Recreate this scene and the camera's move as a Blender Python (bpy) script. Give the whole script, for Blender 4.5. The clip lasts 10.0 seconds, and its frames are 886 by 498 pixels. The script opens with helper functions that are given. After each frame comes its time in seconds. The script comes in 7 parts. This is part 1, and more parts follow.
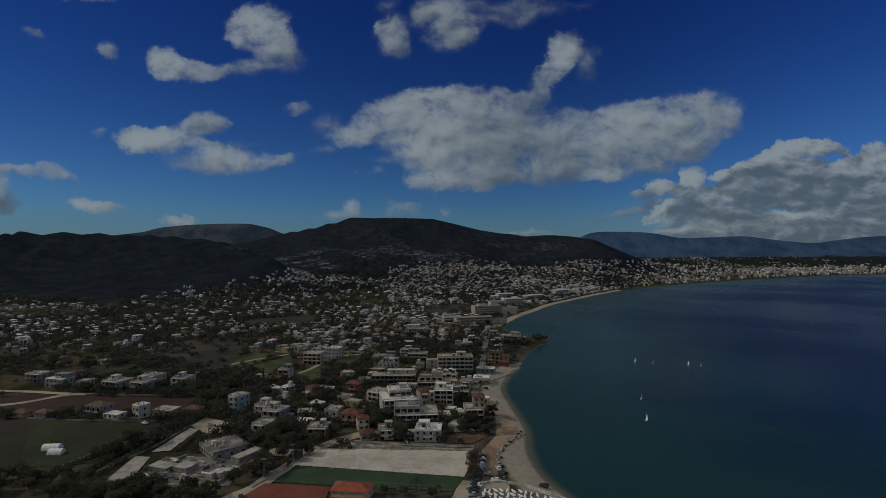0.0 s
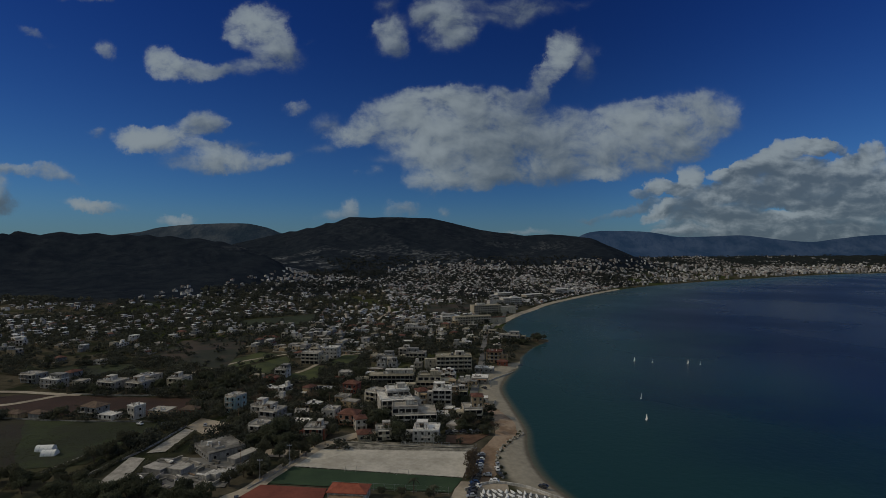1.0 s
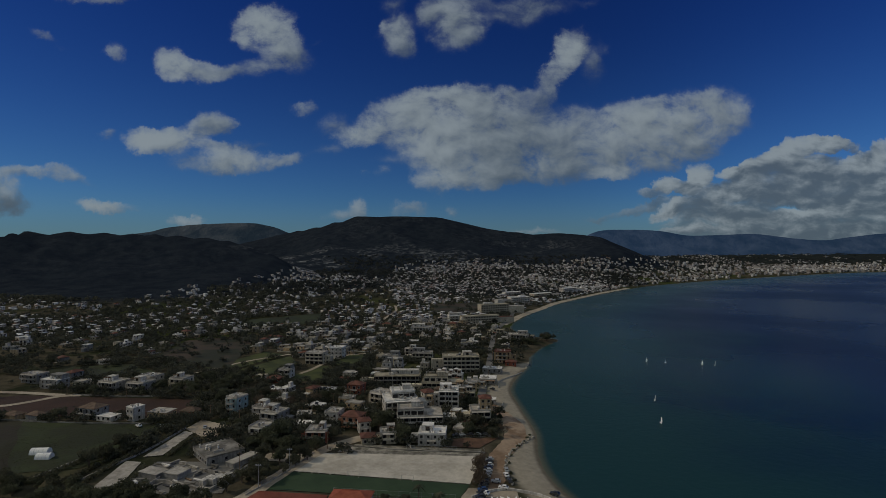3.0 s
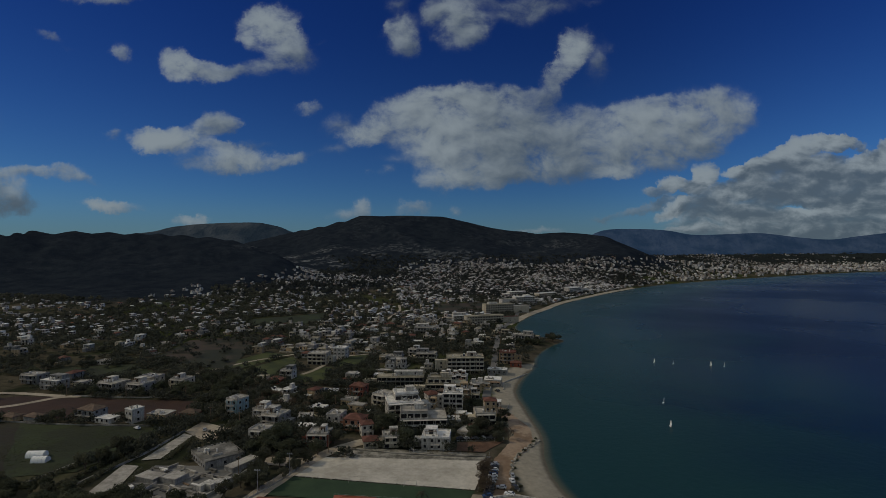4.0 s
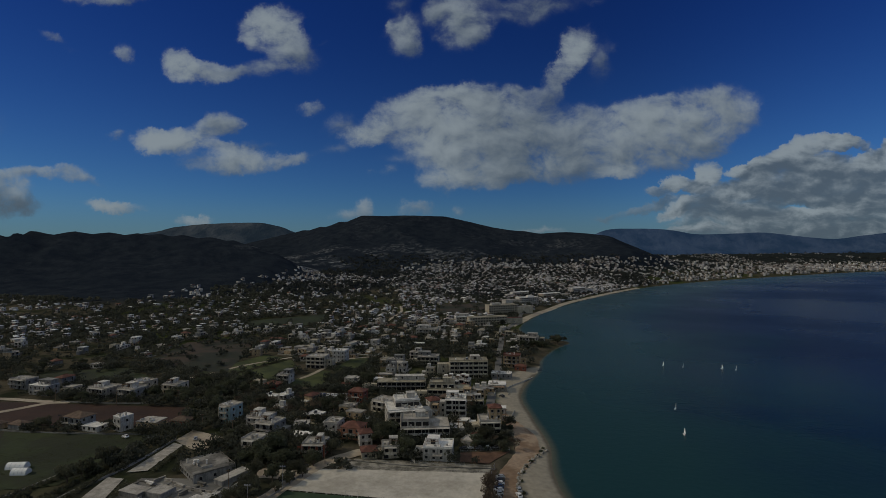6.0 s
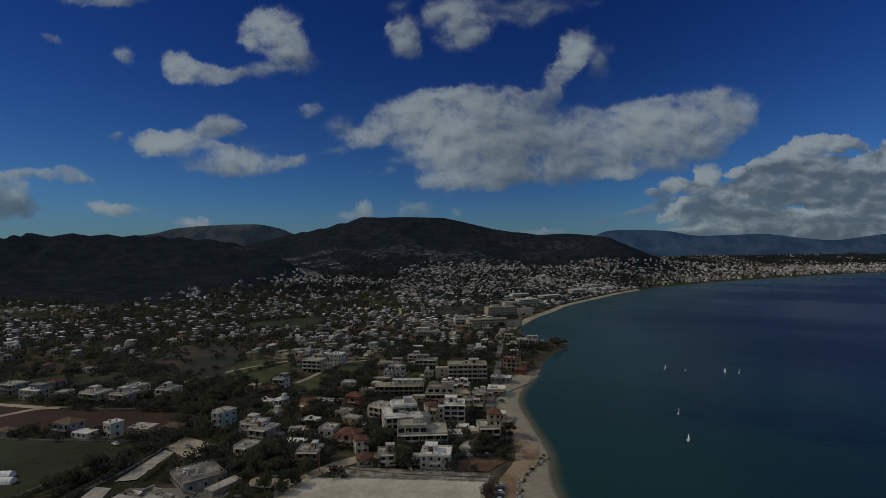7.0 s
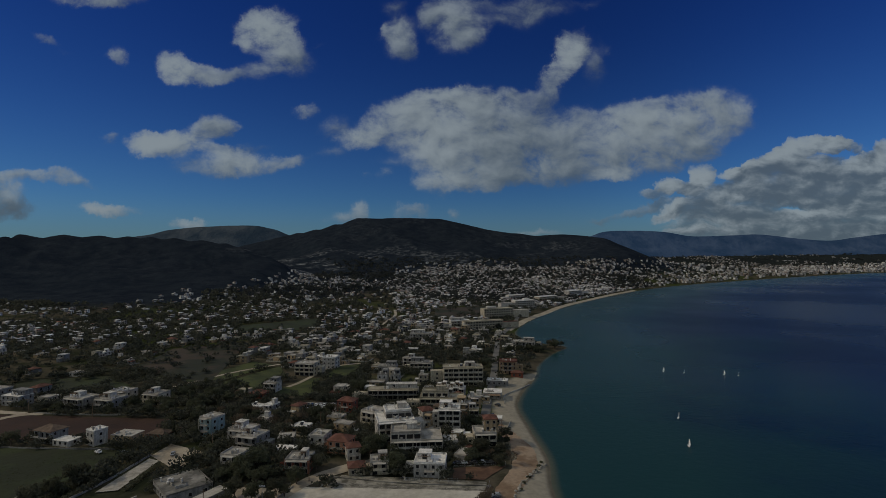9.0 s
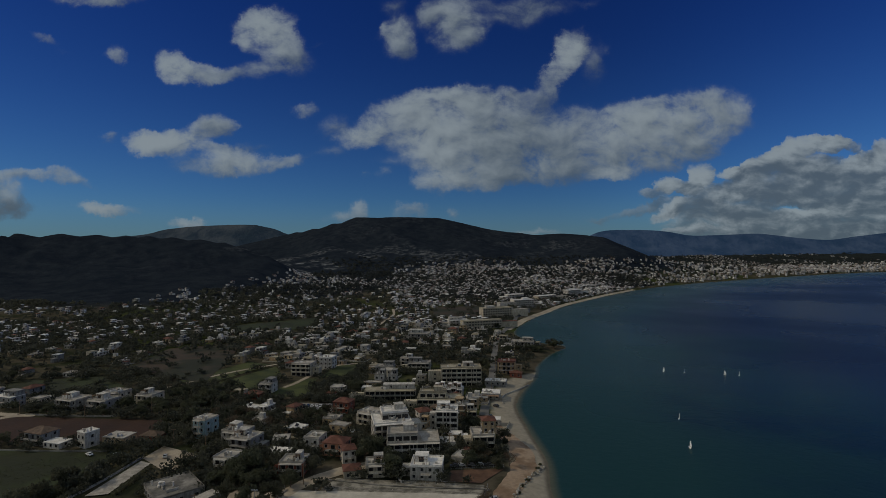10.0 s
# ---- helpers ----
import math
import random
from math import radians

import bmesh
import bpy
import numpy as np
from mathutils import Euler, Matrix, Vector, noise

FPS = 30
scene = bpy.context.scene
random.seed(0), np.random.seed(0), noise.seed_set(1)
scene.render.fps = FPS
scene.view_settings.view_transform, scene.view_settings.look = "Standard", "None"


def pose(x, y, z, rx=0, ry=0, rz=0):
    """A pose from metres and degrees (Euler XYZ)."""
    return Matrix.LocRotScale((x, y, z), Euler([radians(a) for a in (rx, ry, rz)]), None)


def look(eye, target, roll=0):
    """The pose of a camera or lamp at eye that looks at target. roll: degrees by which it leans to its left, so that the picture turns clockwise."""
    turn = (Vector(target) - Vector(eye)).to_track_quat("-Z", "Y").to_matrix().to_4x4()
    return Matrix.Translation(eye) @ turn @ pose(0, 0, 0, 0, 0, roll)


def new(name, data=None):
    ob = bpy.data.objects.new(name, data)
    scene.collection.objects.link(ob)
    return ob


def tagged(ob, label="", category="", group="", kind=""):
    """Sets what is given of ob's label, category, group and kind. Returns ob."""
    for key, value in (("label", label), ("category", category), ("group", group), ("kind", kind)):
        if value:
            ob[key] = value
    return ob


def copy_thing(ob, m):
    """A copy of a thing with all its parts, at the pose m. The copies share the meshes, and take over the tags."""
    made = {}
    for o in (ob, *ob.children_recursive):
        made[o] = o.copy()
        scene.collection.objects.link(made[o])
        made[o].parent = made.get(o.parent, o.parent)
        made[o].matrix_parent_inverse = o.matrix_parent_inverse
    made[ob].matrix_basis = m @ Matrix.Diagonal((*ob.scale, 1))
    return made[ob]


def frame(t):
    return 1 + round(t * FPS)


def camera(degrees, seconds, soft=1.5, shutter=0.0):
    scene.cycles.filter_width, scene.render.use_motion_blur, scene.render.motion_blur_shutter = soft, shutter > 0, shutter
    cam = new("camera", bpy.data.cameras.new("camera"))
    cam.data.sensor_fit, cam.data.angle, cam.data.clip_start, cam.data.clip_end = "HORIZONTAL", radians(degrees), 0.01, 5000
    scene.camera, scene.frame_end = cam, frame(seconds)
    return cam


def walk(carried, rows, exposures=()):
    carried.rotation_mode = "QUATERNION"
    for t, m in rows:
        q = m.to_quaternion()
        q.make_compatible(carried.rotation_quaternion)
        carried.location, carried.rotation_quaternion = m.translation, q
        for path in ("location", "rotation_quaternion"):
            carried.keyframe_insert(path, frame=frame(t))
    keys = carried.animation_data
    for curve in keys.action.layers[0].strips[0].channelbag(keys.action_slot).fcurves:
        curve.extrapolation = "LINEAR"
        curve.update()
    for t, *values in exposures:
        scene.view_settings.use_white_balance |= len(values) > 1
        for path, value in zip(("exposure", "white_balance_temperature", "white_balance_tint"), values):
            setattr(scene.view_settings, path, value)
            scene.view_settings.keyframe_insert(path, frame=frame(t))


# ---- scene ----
import functools
import itertools

# ---- the camera and its flight ----
cam = camera(81.0, 10.0, soft=0.5)
walk(cam, [
    (0, look((0.01, 0.00, 100.02), (0.66, 100.00, 100.56), 0.10)),
    (0.5, look((0.27, 1.40, 99.67), (1.12, 101.39, 100.15), 0.06)),
    (1, look((0.43, 2.63, 99.46), (1.31, 102.62, 99.91), 0.02)),
    (1.5, look((0.93, 4.67, 99.22), (1.58, 104.67, 99.63), 0.01)),
    (2, look((0.78, 6.79, 98.85), (1.22, 106.79, 99.24), -0.00)),
    (2.5, look((1.12, 9.57, 98.12), (0.98, 109.57, 98.53), -0.06)),
    (4, look((1.24, 18.78, 97.87), (-0.14, 118.77, 98.11), -0.11)),
    (4.5, look((1.38, 22.03, 98.05), (-0.51, 122.01, 98.30), -0.09)),
    (5, look((1.06, 25.29, 97.89), (-0.79, 125.27, 98.04), -0.11)),
    (5.5, look((0.95, 28.45, 97.83), (-0.90, 128.43, 98.00), -0.17)),
    (7, look((1.82, 37.94, 98.11), (0.09, 137.92, 98.64), -0.25)),
    (7.5, look((1.90, 40.09, 98.24), (0.38, 140.08, 98.92), -0.25)),
    (8, look((1.74, 41.63, 98.11), (0.33, 141.62, 98.79), -0.28)),
    (8.5, look((1.95, 43.41, 97.76), (0.73, 143.40, 98.46), -0.30)),
    (9, look((2.53, 45.42, 97.96), (1.55, 145.42, 98.69), -0.32)),
    (9.5, look((3.30, 47.60, 97.81), (2.49, 147.59, 98.54), -0.33)),
    (10, look((3.46, 49.69, 97.73), (2.63, 149.69, 98.32), -0.33)),
], exposures=[(0.0, -1.38, 7400, 4)])

# ---- sun and sky ----
SUN_WAY = Vector((-0.98, 0.06, 0.72)).normalized()
sun_data = bpy.data.lights.new("sun", "SUN")
sun_data.energy, sun_data.angle, sun_data.color = 3.3, radians(0.6), (1.0, 0.885, 0.74)
sun = new("sun", sun_data)
sun.matrix_world = look(SUN_WAY * 100, (0, 0, 0))


class Nodes:
    """A small helper to write node trees."""

    def __init__(self, tree):
        self.tree = tree
        tree.nodes.clear()

    def add(self, kind, **settings):
        node = self.tree.nodes.new(kind)
        if "operation" in settings:
            node.operation = settings["operation"]
        if "use_clamp" in settings:
            node.use_clamp = settings["use_clamp"]
        if "interpolation_type" in settings:
            node.interpolation_type = settings["interpolation_type"]
        if "data_type" in settings:
            node.data_type = settings["data_type"]
        if "blend_type" in settings:
            node.blend_type = settings["blend_type"]
        if "attribute_name" in settings:
            node.attribute_name = settings["attribute_name"]
        if "sky_type" in settings:
            node.sky_type = settings["sky_type"]
        if "sun_disc" in settings:
            node.sun_disc = settings["sun_disc"]
        return node

    def put(self, socket, value):
        if isinstance(value, bpy.types.NodeSocket):
            self.tree.links.new(value, socket)
        else:
            socket.default_value = value

    def math(self, op, a, b=0.0, c=0.0, clamp=False):
        node = self.add("ShaderNodeMath", operation=op, use_clamp=clamp)
        for socket, value in zip(node.inputs, (a, b, c)):
            self.put(socket, value)
        return node.outputs[0]

    def vec(self, op, a, b=(0, 0, 0)):
        node = self.add("ShaderNodeVectorMath", operation=op)
        self.put(node.inputs[0], a)
        if op not in ("LENGTH", "NORMALIZE"):
            self.put(node.inputs[1], b)
        return node.outputs["Value"] if op in ("LENGTH", "DOT_PRODUCT") else node.outputs[0]

    def noise(self, vector, scale, detail=4.0, rough=0.55, out=0):
        node = self.add("ShaderNodeTexNoise")
        self.put(node.inputs["Vector"], vector)
        node.inputs["Scale"].default_value = scale
        node.inputs["Detail"].default_value = detail
        node.inputs["Roughness"].default_value = rough
        return node.outputs[out]

    def smooth(self, value, low, high, a=0.0, b=1.0):
        node = self.add("ShaderNodeMapRange", interpolation_type="SMOOTHSTEP")
        for socket, v in zip(node.inputs, (value, low, high, a, b)):
            self.put(socket, v)
        return node.outputs[0]

    def mix(self, factor, a, b, blend="MIX"):
        node = self.add("ShaderNodeMix", data_type="RGBA", blend_type=blend)
        self.put(node.inputs[0], factor)
        for socket, v in ((node.inputs[6], a), (node.inputs[7], b)):
            self.put(socket, v if isinstance(v, bpy.types.NodeSocket) else (*v, 1.0)[:4])
        return node.outputs[2]

    def joined(self, x, y, z=0.0):
        node = self.add("ShaderNodeCombineXYZ")
        for socket, v in zip(node.inputs, (x, y, z)):
            self.put(socket, v)
        return node.outputs[0]


# Clouds: centre and half size of each puff, as slopes (sideways, upwards) of the line of sight to the north, in thousandths;
# then its lean in degrees, and its density and brightness in hundredths.
UPPER_WEST = [
    (-675, 501, 82, 20, 0, 80, 70), (-781, 422, 37, 10, -20, 40, 60), (-742, 395, 22, 7, -15, 20, 60), (-642, 390, 20, 19, 0, 62, 75),
    (-523, 364, 39, 29, -10, 100, 100), (-475, 351, 49, 20, -10, 90, 75), (-420, 350, 35, 17, 0, 50, 60), (-375, 432, 37, 37, 0, 100, 100),
    (-334, 437, 38, 35, 0, 95, 95), (-322, 395, 39, 31, 0, 80, 75), (-301, 371, 44, 26, 0, 65, 65), (-364, 353, 44, 17, 0, 60, 65),
    (-249, 403, 22, 5, 10, 20, 60), (-274, 279, 26, 14, 0, 65, 80),
]
LOWER_WEST = [
    (-658, 222, 16, 11, 0, 50, 75), (-589, 219, 36, 22, 0, 100, 100), (-536, 217, 49, 23, -5, 100, 95), (-492, 232, 54, 20, 10, 85, 70),
    (-450, 249, 33, 22, 0, 80, 55), (-422, 249, 20, 13, 0, 70, 70), (-467, 205, 49, 14, -10, 70, 80), (-497, 175, 38, 17, 0, 50, 60),
    (-414, 176, 52, 22, 0, 100, 95), (-442, 161, 49, 17, 0, 70, 60), (-348, 174, 60, 16, 0, 70, 75), (-288, 179, 33, 12, 8, 45, 70),
    (-392, 205, 59, 10, 0, 36, 50),
]
HORIZON_WEST = [
    (-859, 153, 71, 12, 0, 75, 80), (-759, 149, 54, 13, -8, 75, 80), (-714, 134, 35, 11, -10, 50, 70), (-859, 127, 38, 22, -10, 60, 75),
    (-868, 89, 54, 20, 0, 95, 30), (-926, 111, 65, 44, 0, 90, 60), (-658, 86, 60, 10, -3, 85, 85), (-669, 93, 27, 9, 0, 70, 95),
    (-501, 61, 31, 12, 0, 90, 90), (-167, 87, 19, 20, 0, 62, 75), (-192, 67, 44, 14, 0, 50, 70), (-67, 81, 33, 15, 0, 66, 75),
    (11, 75, 15, 12, 0, 42, 70), (165, 36, 65, 7, 0, 50, 80),
]
TOP_PUFFS = [
    (-89, 418, 31, 35, 0, 85, 70), (-100, 437, 20, 17, 0, 60, 70), (-71, 395, 22, 15, 0, 40, 50), (-106, 476, 28, 17, 0, 42, 50),
    (17, 436, 44, 41, 0, 95, 70), (-27, 461, 28, 33, 0, 70, 65), (45, 406, 24, 20, 0, 50, 50), (-18, 384, 22, 11, 0, 15, 50),
    (91, 454, 44, 24, 0, 40, 50), (151, 465, 46, 31, 0, 60, 55), (205, 475, 44, 20, 0, 42, 50), (276, 485, 44, 11, 0, 30, 60),
    (69, 482, 65, 16, 0, 38, 60),
]
SPIRE = [
    (230, 376, 52, 21, 66, 95, 90), (234, 398, 26, 22, 50, 70, 100), (204, 322, 38, 22, 60, 60, 60), (179, 281, 41, 22, 40, 40, 50),
    (279, 363, 26, 50, 0, 52, 50), (308, 395, 15, 14, 0, 30, 50),
]
MAIN_HEAD = [
    (-172, 220, 33, 17, 0, 95, 100), (-141, 238, 46, 24, 12, 85, 85), (-218, 241, 31, 24, 0, 50, 65), (-219, 195, 33, 14, 0, 42, 65),
    (-57, 281, 74, 28, 12, 92, 90), (9, 296, 76, 24, 0, 80, 80), (79, 299, 76, 24, 0, 70, 70), (118, 307, 52, 15, 0, 45, 70),
    (-79, 242, 65, 41, 0, 90, 72), (-28, 217, 57, 44, 0, 95, 90), (-107, 174, 46, 15, 0, 35, 70), (-129, 150, 20, 8, 10, 40, 80),
    (-161, 148, 9, 5, 0, 35, 80),
]
MAIN_MIDDLE = [
    (36, 245, 87, 57, 0, 100, 65), (3, 187, 65, 46, 0, 100, 85), (81, 195, 72, 52, 0, 100, 52), (139, 255, 60, 46, 0, 80, 60),
    (-9, 136, 48, 22, 0, 95, 85), (57, 140, 65, 22, 0, 92, 72), (124, 151, 76, 24, 0, 88, 50), (209, 161, 87, 31, 0, 92, 55),
    (182, 211, 74, 44, 0, 90, 60), (244, 237, 50, 39, 0, 70, 65), (220, 262, 52, 15, 0, 35, 60),
]
MAIN_TAIL = [
    (328, 229, 68, 41, 5, 95, 80), (393, 238, 78, 46, 5, 95, 75), (471, 249, 76, 49, 8, 95, 75), (533, 262, 50, 39, 0, 85, 70),
    (571, 269, 26, 22, 0, 50, 70), (490, 287, 49, 17, 0, 65, 80), (415, 281, 52, 15, 0, 55, 75), (319, 180, 96, 33, 0, 95, 60),
    (416, 184, 83, 31, 10, 90, 60), (319, 149, 44, 14, 5, 92, 95), (481, 202, 57, 24, 20, 75, 60),
]
EAST_HEAPS = [
    (682, 204, 35, 19, 0, 100, 95), (725, 207, 38, 19, -5, 100, 85), (652, 177, 36, 24, 0, 100, 75), (599, 158, 44, 22, 22, 95, 65),
    (548, 145, 31, 14, 0, 92, 80), (487, 143, 26, 24, 50, 98, 95), (463, 118, 26, 16, 0, 80, 60), (425, 124, 22, 16, 0, 92, 80),
    (398, 109, 27, 10, 0, 50, 60), (799, 170, 44, 20, 10, 95, 85), (842, 192, 33, 24, 0, 90, 85), (778, 144, 54, 22, 0, 90, 50),
    (762, 202, 39, 11, -18, 50, 60),
]
EAST_BODY = [
    (693, 147, 74, 37, 0, 100, 50), (620, 115, 85, 28, 0, 100, 42), (534, 108, 72, 22, 10, 90, 52), (756, 106, 96, 31, 0, 100, 38),
    (847, 122, 65, 54, 0, 100, 50), (435, 79, 39, 13, 22, 92, 90), (489, 75, 65, 20, 0, 85, 50), (574, 70, 76, 20, 0, 85, 45),
    (681, 70, 65, 14, 4, 90, 95), (777, 77, 72, 17, 0, 90, 70), (532, 101, 37, 9, 16, 60, 95),
]
EAST_FOOT = [
    (681, 50, 251, 22, 0, 90, 45), (681, 32, 294, 13, 0, 85, 55), (702, 21, 185, 12, 0, 90, 50), (338, 69, 71, 9, 8, 45, 55),
    (284, 65, 33, 7, 0, 30, 50), (405, 90, 44, 11, 15, 50, 55), (488, 38, 87, 7, 0, 45, 70), (798, 45, 65, 11, 0, 70, 60),
    (968, 121, 131, 65, 0, 90, 60),
]
OUT_OF_SIGHT = [(-1250, 250, 300, 70, 0, 90, 70), (-1100, 520, 160, 60, 0, 90, 70), (1150, 170, 180, 60, 0, 90, 60), (1500, 420, 320, 90, 0, 90, 70)]
SOFT_PUFFS = UPPER_WEST + LOWER_WEST + HORIZON_WEST + OUT_OF_SIGHT
HAZY_PUFFS = TOP_PUFFS + SPIRE + MAIN_HEAD + MAIN_MIDDLE + MAIN_TAIL
# With the share of its size at which a puff begins to thin out and ends, and its weight against the puffs behind it.
PUFFS = [(*p, -0.15, 1.5, 1.0) for p in SOFT_PUFFS] + [(*p, -0.5, 1.62, 1.0) for p in HAZY_PUFFS] + [(*p, 0.3, 1.3, 1.0) for p in EAST_BODY + EAST_FOOT] + [(*p, 0.5, 1.22, 3.0) for p in EAST_HEAPS]
SKY_STRENGTH = 0.05


def cloud_layer(n, slope):
    """How much cloud stands in the line of sight, and how brightly it is lit."""
    coarse = n.vec("SUBTRACT", n.noise(slope, 9.0, 2.0, 0.5, out=1), (0.5, 0.5, 0.5))
    tangled = n.vec("SUBTRACT", n.noise(slope, 30.0, 6.0, 0.66, out=1), (0.5, 0.5, 0.5))
    warped = n.vec("ADD", slope, n.vec("MULTIPLY", coarse, (0.05, 0.034, 0.0)))
    warped = n.vec("ADD", warped, n.vec("MULTIPLY", tangled, (0.046, 0.034, 0.0)))
    heap = n.joined(0.0, 0.0001, 0.0)
    for k, (x, y, w, h, lean, dense, bright, inner, outer, fore) in enumerate(PUFFS):
        if k % 8 == 7:
            warped = n.vec("ADD", warped, n.vec("MULTIPLY", heap, (1e-7, 1e-7, 0.0)))    # keeps the sums in order, one batch after another
        local = n.add("ShaderNodeMapping")
        local.vector_type = "TEXTURE"
        n.put(local.inputs["Vector"], warped)
        local.inputs["Location"].default_value = (x / 1000, y / 1000, 0)
        local.inputs["Rotation"].default_value = (0, 0, radians(lean))
        local.inputs["Scale"].default_value = (w / 1000, h / 1000, 1)
        deep = n.smooth(n.vec("LENGTH", local.outputs[0]), inner, outer, -1.05 * math.log(1.08 - dense / 100), 0.0)
        side = n.math("ADD", n.vec("DOT_PRODUCT", local.outputs[0], (-0.1, 0.2, 0.0)), bright / 100)
        own = n.math("MULTIPLY", deep, fore)
        heap = n.vec("ADD", heap, n.joined(deep, own, n.math("MULTIPLY", own, side)))
    sums = n.add("ShaderNodeSeparateXYZ")
    n.put(sums.inputs[0], heap)
    tone = n.math("DIVIDE", sums.outputs[2], sums.outputs[1])
    stretched = n.vec("ADD", n.vec("MULTIPLY", slope, (1.0, 1.35, 1.0)), n.vec("MULTIPLY", coarse, (0.06, 0.06, 0.0)))
    apart = n.add("ShaderNodeSeparateXYZ")
    n.put(apart.inputs[0], slope)
    heaped = n.math("MULTIPLY", n.smooth(n.math("MULTIPLY_ADD", apart.outputs[0], 0.3, n.math("MULTIPLY", apart.outputs[1], -1.0)), -0.03, 0.01), n.smooth(apart.outputs[0], 0.34, 0.42))
    wisps = n.noise(stretched, 15.0, 9.0, 0.66)
    thin = n.math("MULTIPLY_ADD", heaped, 0.9, n.smooth(wisps, 0.3, 0.68, 0.22, 2.2))
    cover = n.math("SUBTRACT", 1.0, n.math("EXPONENT", n.math("MULTIPLY", n.math("MULTIPLY", sums.outputs[0], thin), -1.0)))
    cover = n.math("MULTIPLY", cover, n.smooth(sums.outputs[0], 0.0, 0.5))
    sunward = n.vec("ADD", stretched, (-0.012, 0.02, 0.0))
    billow = n.math("SUBTRACT", n.noise(stretched, 15.0, 4.0, 0.5), n.noise(sunward, 15.0, 4.0, 0.5))
    flat = n.vec("MULTIPLY", stretched, (1.0, 1.45, 1.0))
    ledge = n.math("SUBTRACT", n.noise(flat, 19.0, 5.0, 0.55), n.noise(n.vec("ADD", flat, (-0.012, 0.022, 0.0)), 19.0, 5.0, 0.55))
    relief = n.math("ADD", n.math("MULTIPLY", billow, 0.85), n.math("MULTIPLY", n.math("MULTIPLY", ledge, heaped), 1.35))
    swell = n.math("SUBTRACT", n.noise(slope, 6.0, 3.0, 0.5), 0.5)
    lit = n.math("ADD", n.math("ADD", relief, tone), n.math("MULTIPLY_ADD", heaped, -0.07, n.math("MULTIPLY", swell, 0.35)))
    return cover, lit


def make_world():
    world = bpy.data.worlds.new("sky")
    scene.world = world
    world.use_nodes = True
    n = Nodes(world.node_tree)
    way = n.add("ShaderNodeTexCoord").outputs["Generated"]
    split = n.add("ShaderNodeSeparateXYZ")
    n.put(split.inputs[0], way)
    x, y, z = split.outputs
    north = n.math("MAXIMUM", n.math("ABSOLUTE", y), 0.06)
    slope = n.joined(n.math("DIVIDE", x, north), n.math("DIVIDE", z, north))
    cover, lit = cloud_layer(n, slope)
    # Unseen clouds overhead and to the south, added for neutral fill light.
    overhead = n.smooth(n.noise(way, 2.6, 7.0, 0.6), 0.33, 0.5)
    overhead = n.math("MULTIPLY", overhead, n.smooth(n.math("MAXIMUM", z, n.math("MULTIPLY", y, -1.0)), 0.5, 0.62))
    cover = n.math("MAXIMUM", n.math("MULTIPLY", cover, 0.94), overhead)
    lit = n.math("MAXIMUM", lit, n.math("MULTIPLY", overhead, n.smooth(n.noise(way, 3.4, 4.0, 0.5), 0.3, 0.7, 0.95, 0.5)))
    cloud = n.mix(n.smooth(lit, 0.2, 1.08), (0.172, 0.246, 0.365), (0.57, 0.7, 0.885))
    # These unseen clouds are brightened to lift the shade on the land.
    cloud = n.mix(n.math("MULTIPLY", overhead, 0.4), cloud, (1.2, 1.3, 1.42))
    sky = n.add("ShaderNodeTexSky", sky_type="NISHITA", sun_disc=False)
    sky.sun_elevation = math.asin(SUN_WAY.z)
    sky.sun_rotation = math.atan2(SUN_WAY.x, SUN_WAY.y)
    sky.altitude, sky.air_density, sky.dust_density, sky.ozone_density = 100, 1.0, 0.1, 2.0
    deepened = n.add("ShaderNodeHueSaturation")
    deepened.inputs["Saturation"].default_value = 1.2
    n.put(deepened.inputs["Color"], sky.outputs[0])
    clear = n.mix(n.smooth(z, 0.0, 0.44), (0.58, 1.24, 2.42), (0.205, 0.6, 1.83))
    east = n.smooth(x, 0.15, 0.7, 1.0, 1.42)
    clear = n.vec("MULTIPLY", clear, n.joined(east, east, east))
    air = n.vec("MULTIPLY", n.vec("MULTIPLY", deepened.outputs[0], clear), (SKY_STRENGTH, SKY_STRENGTH, SKY_STRENGTH))
    air = n.mix(n.smooth(z, -0.02, 0.11, 0.6, 0.0), air, (0.2, 0.345, 0.52))
    back = n.add("ShaderNodeBackground")
    n.put(back.inputs["Color"], n.mix(cover, air, cloud))
    back.inputs["Strength"].default_value = 1.0
    n.put(n.add("ShaderNodeOutputWorld").inputs[0], back.outputs[0])
    world.cycles.sampling_method = "MANUAL"
    world.cycles.sample_map_resolution = 512


make_world()


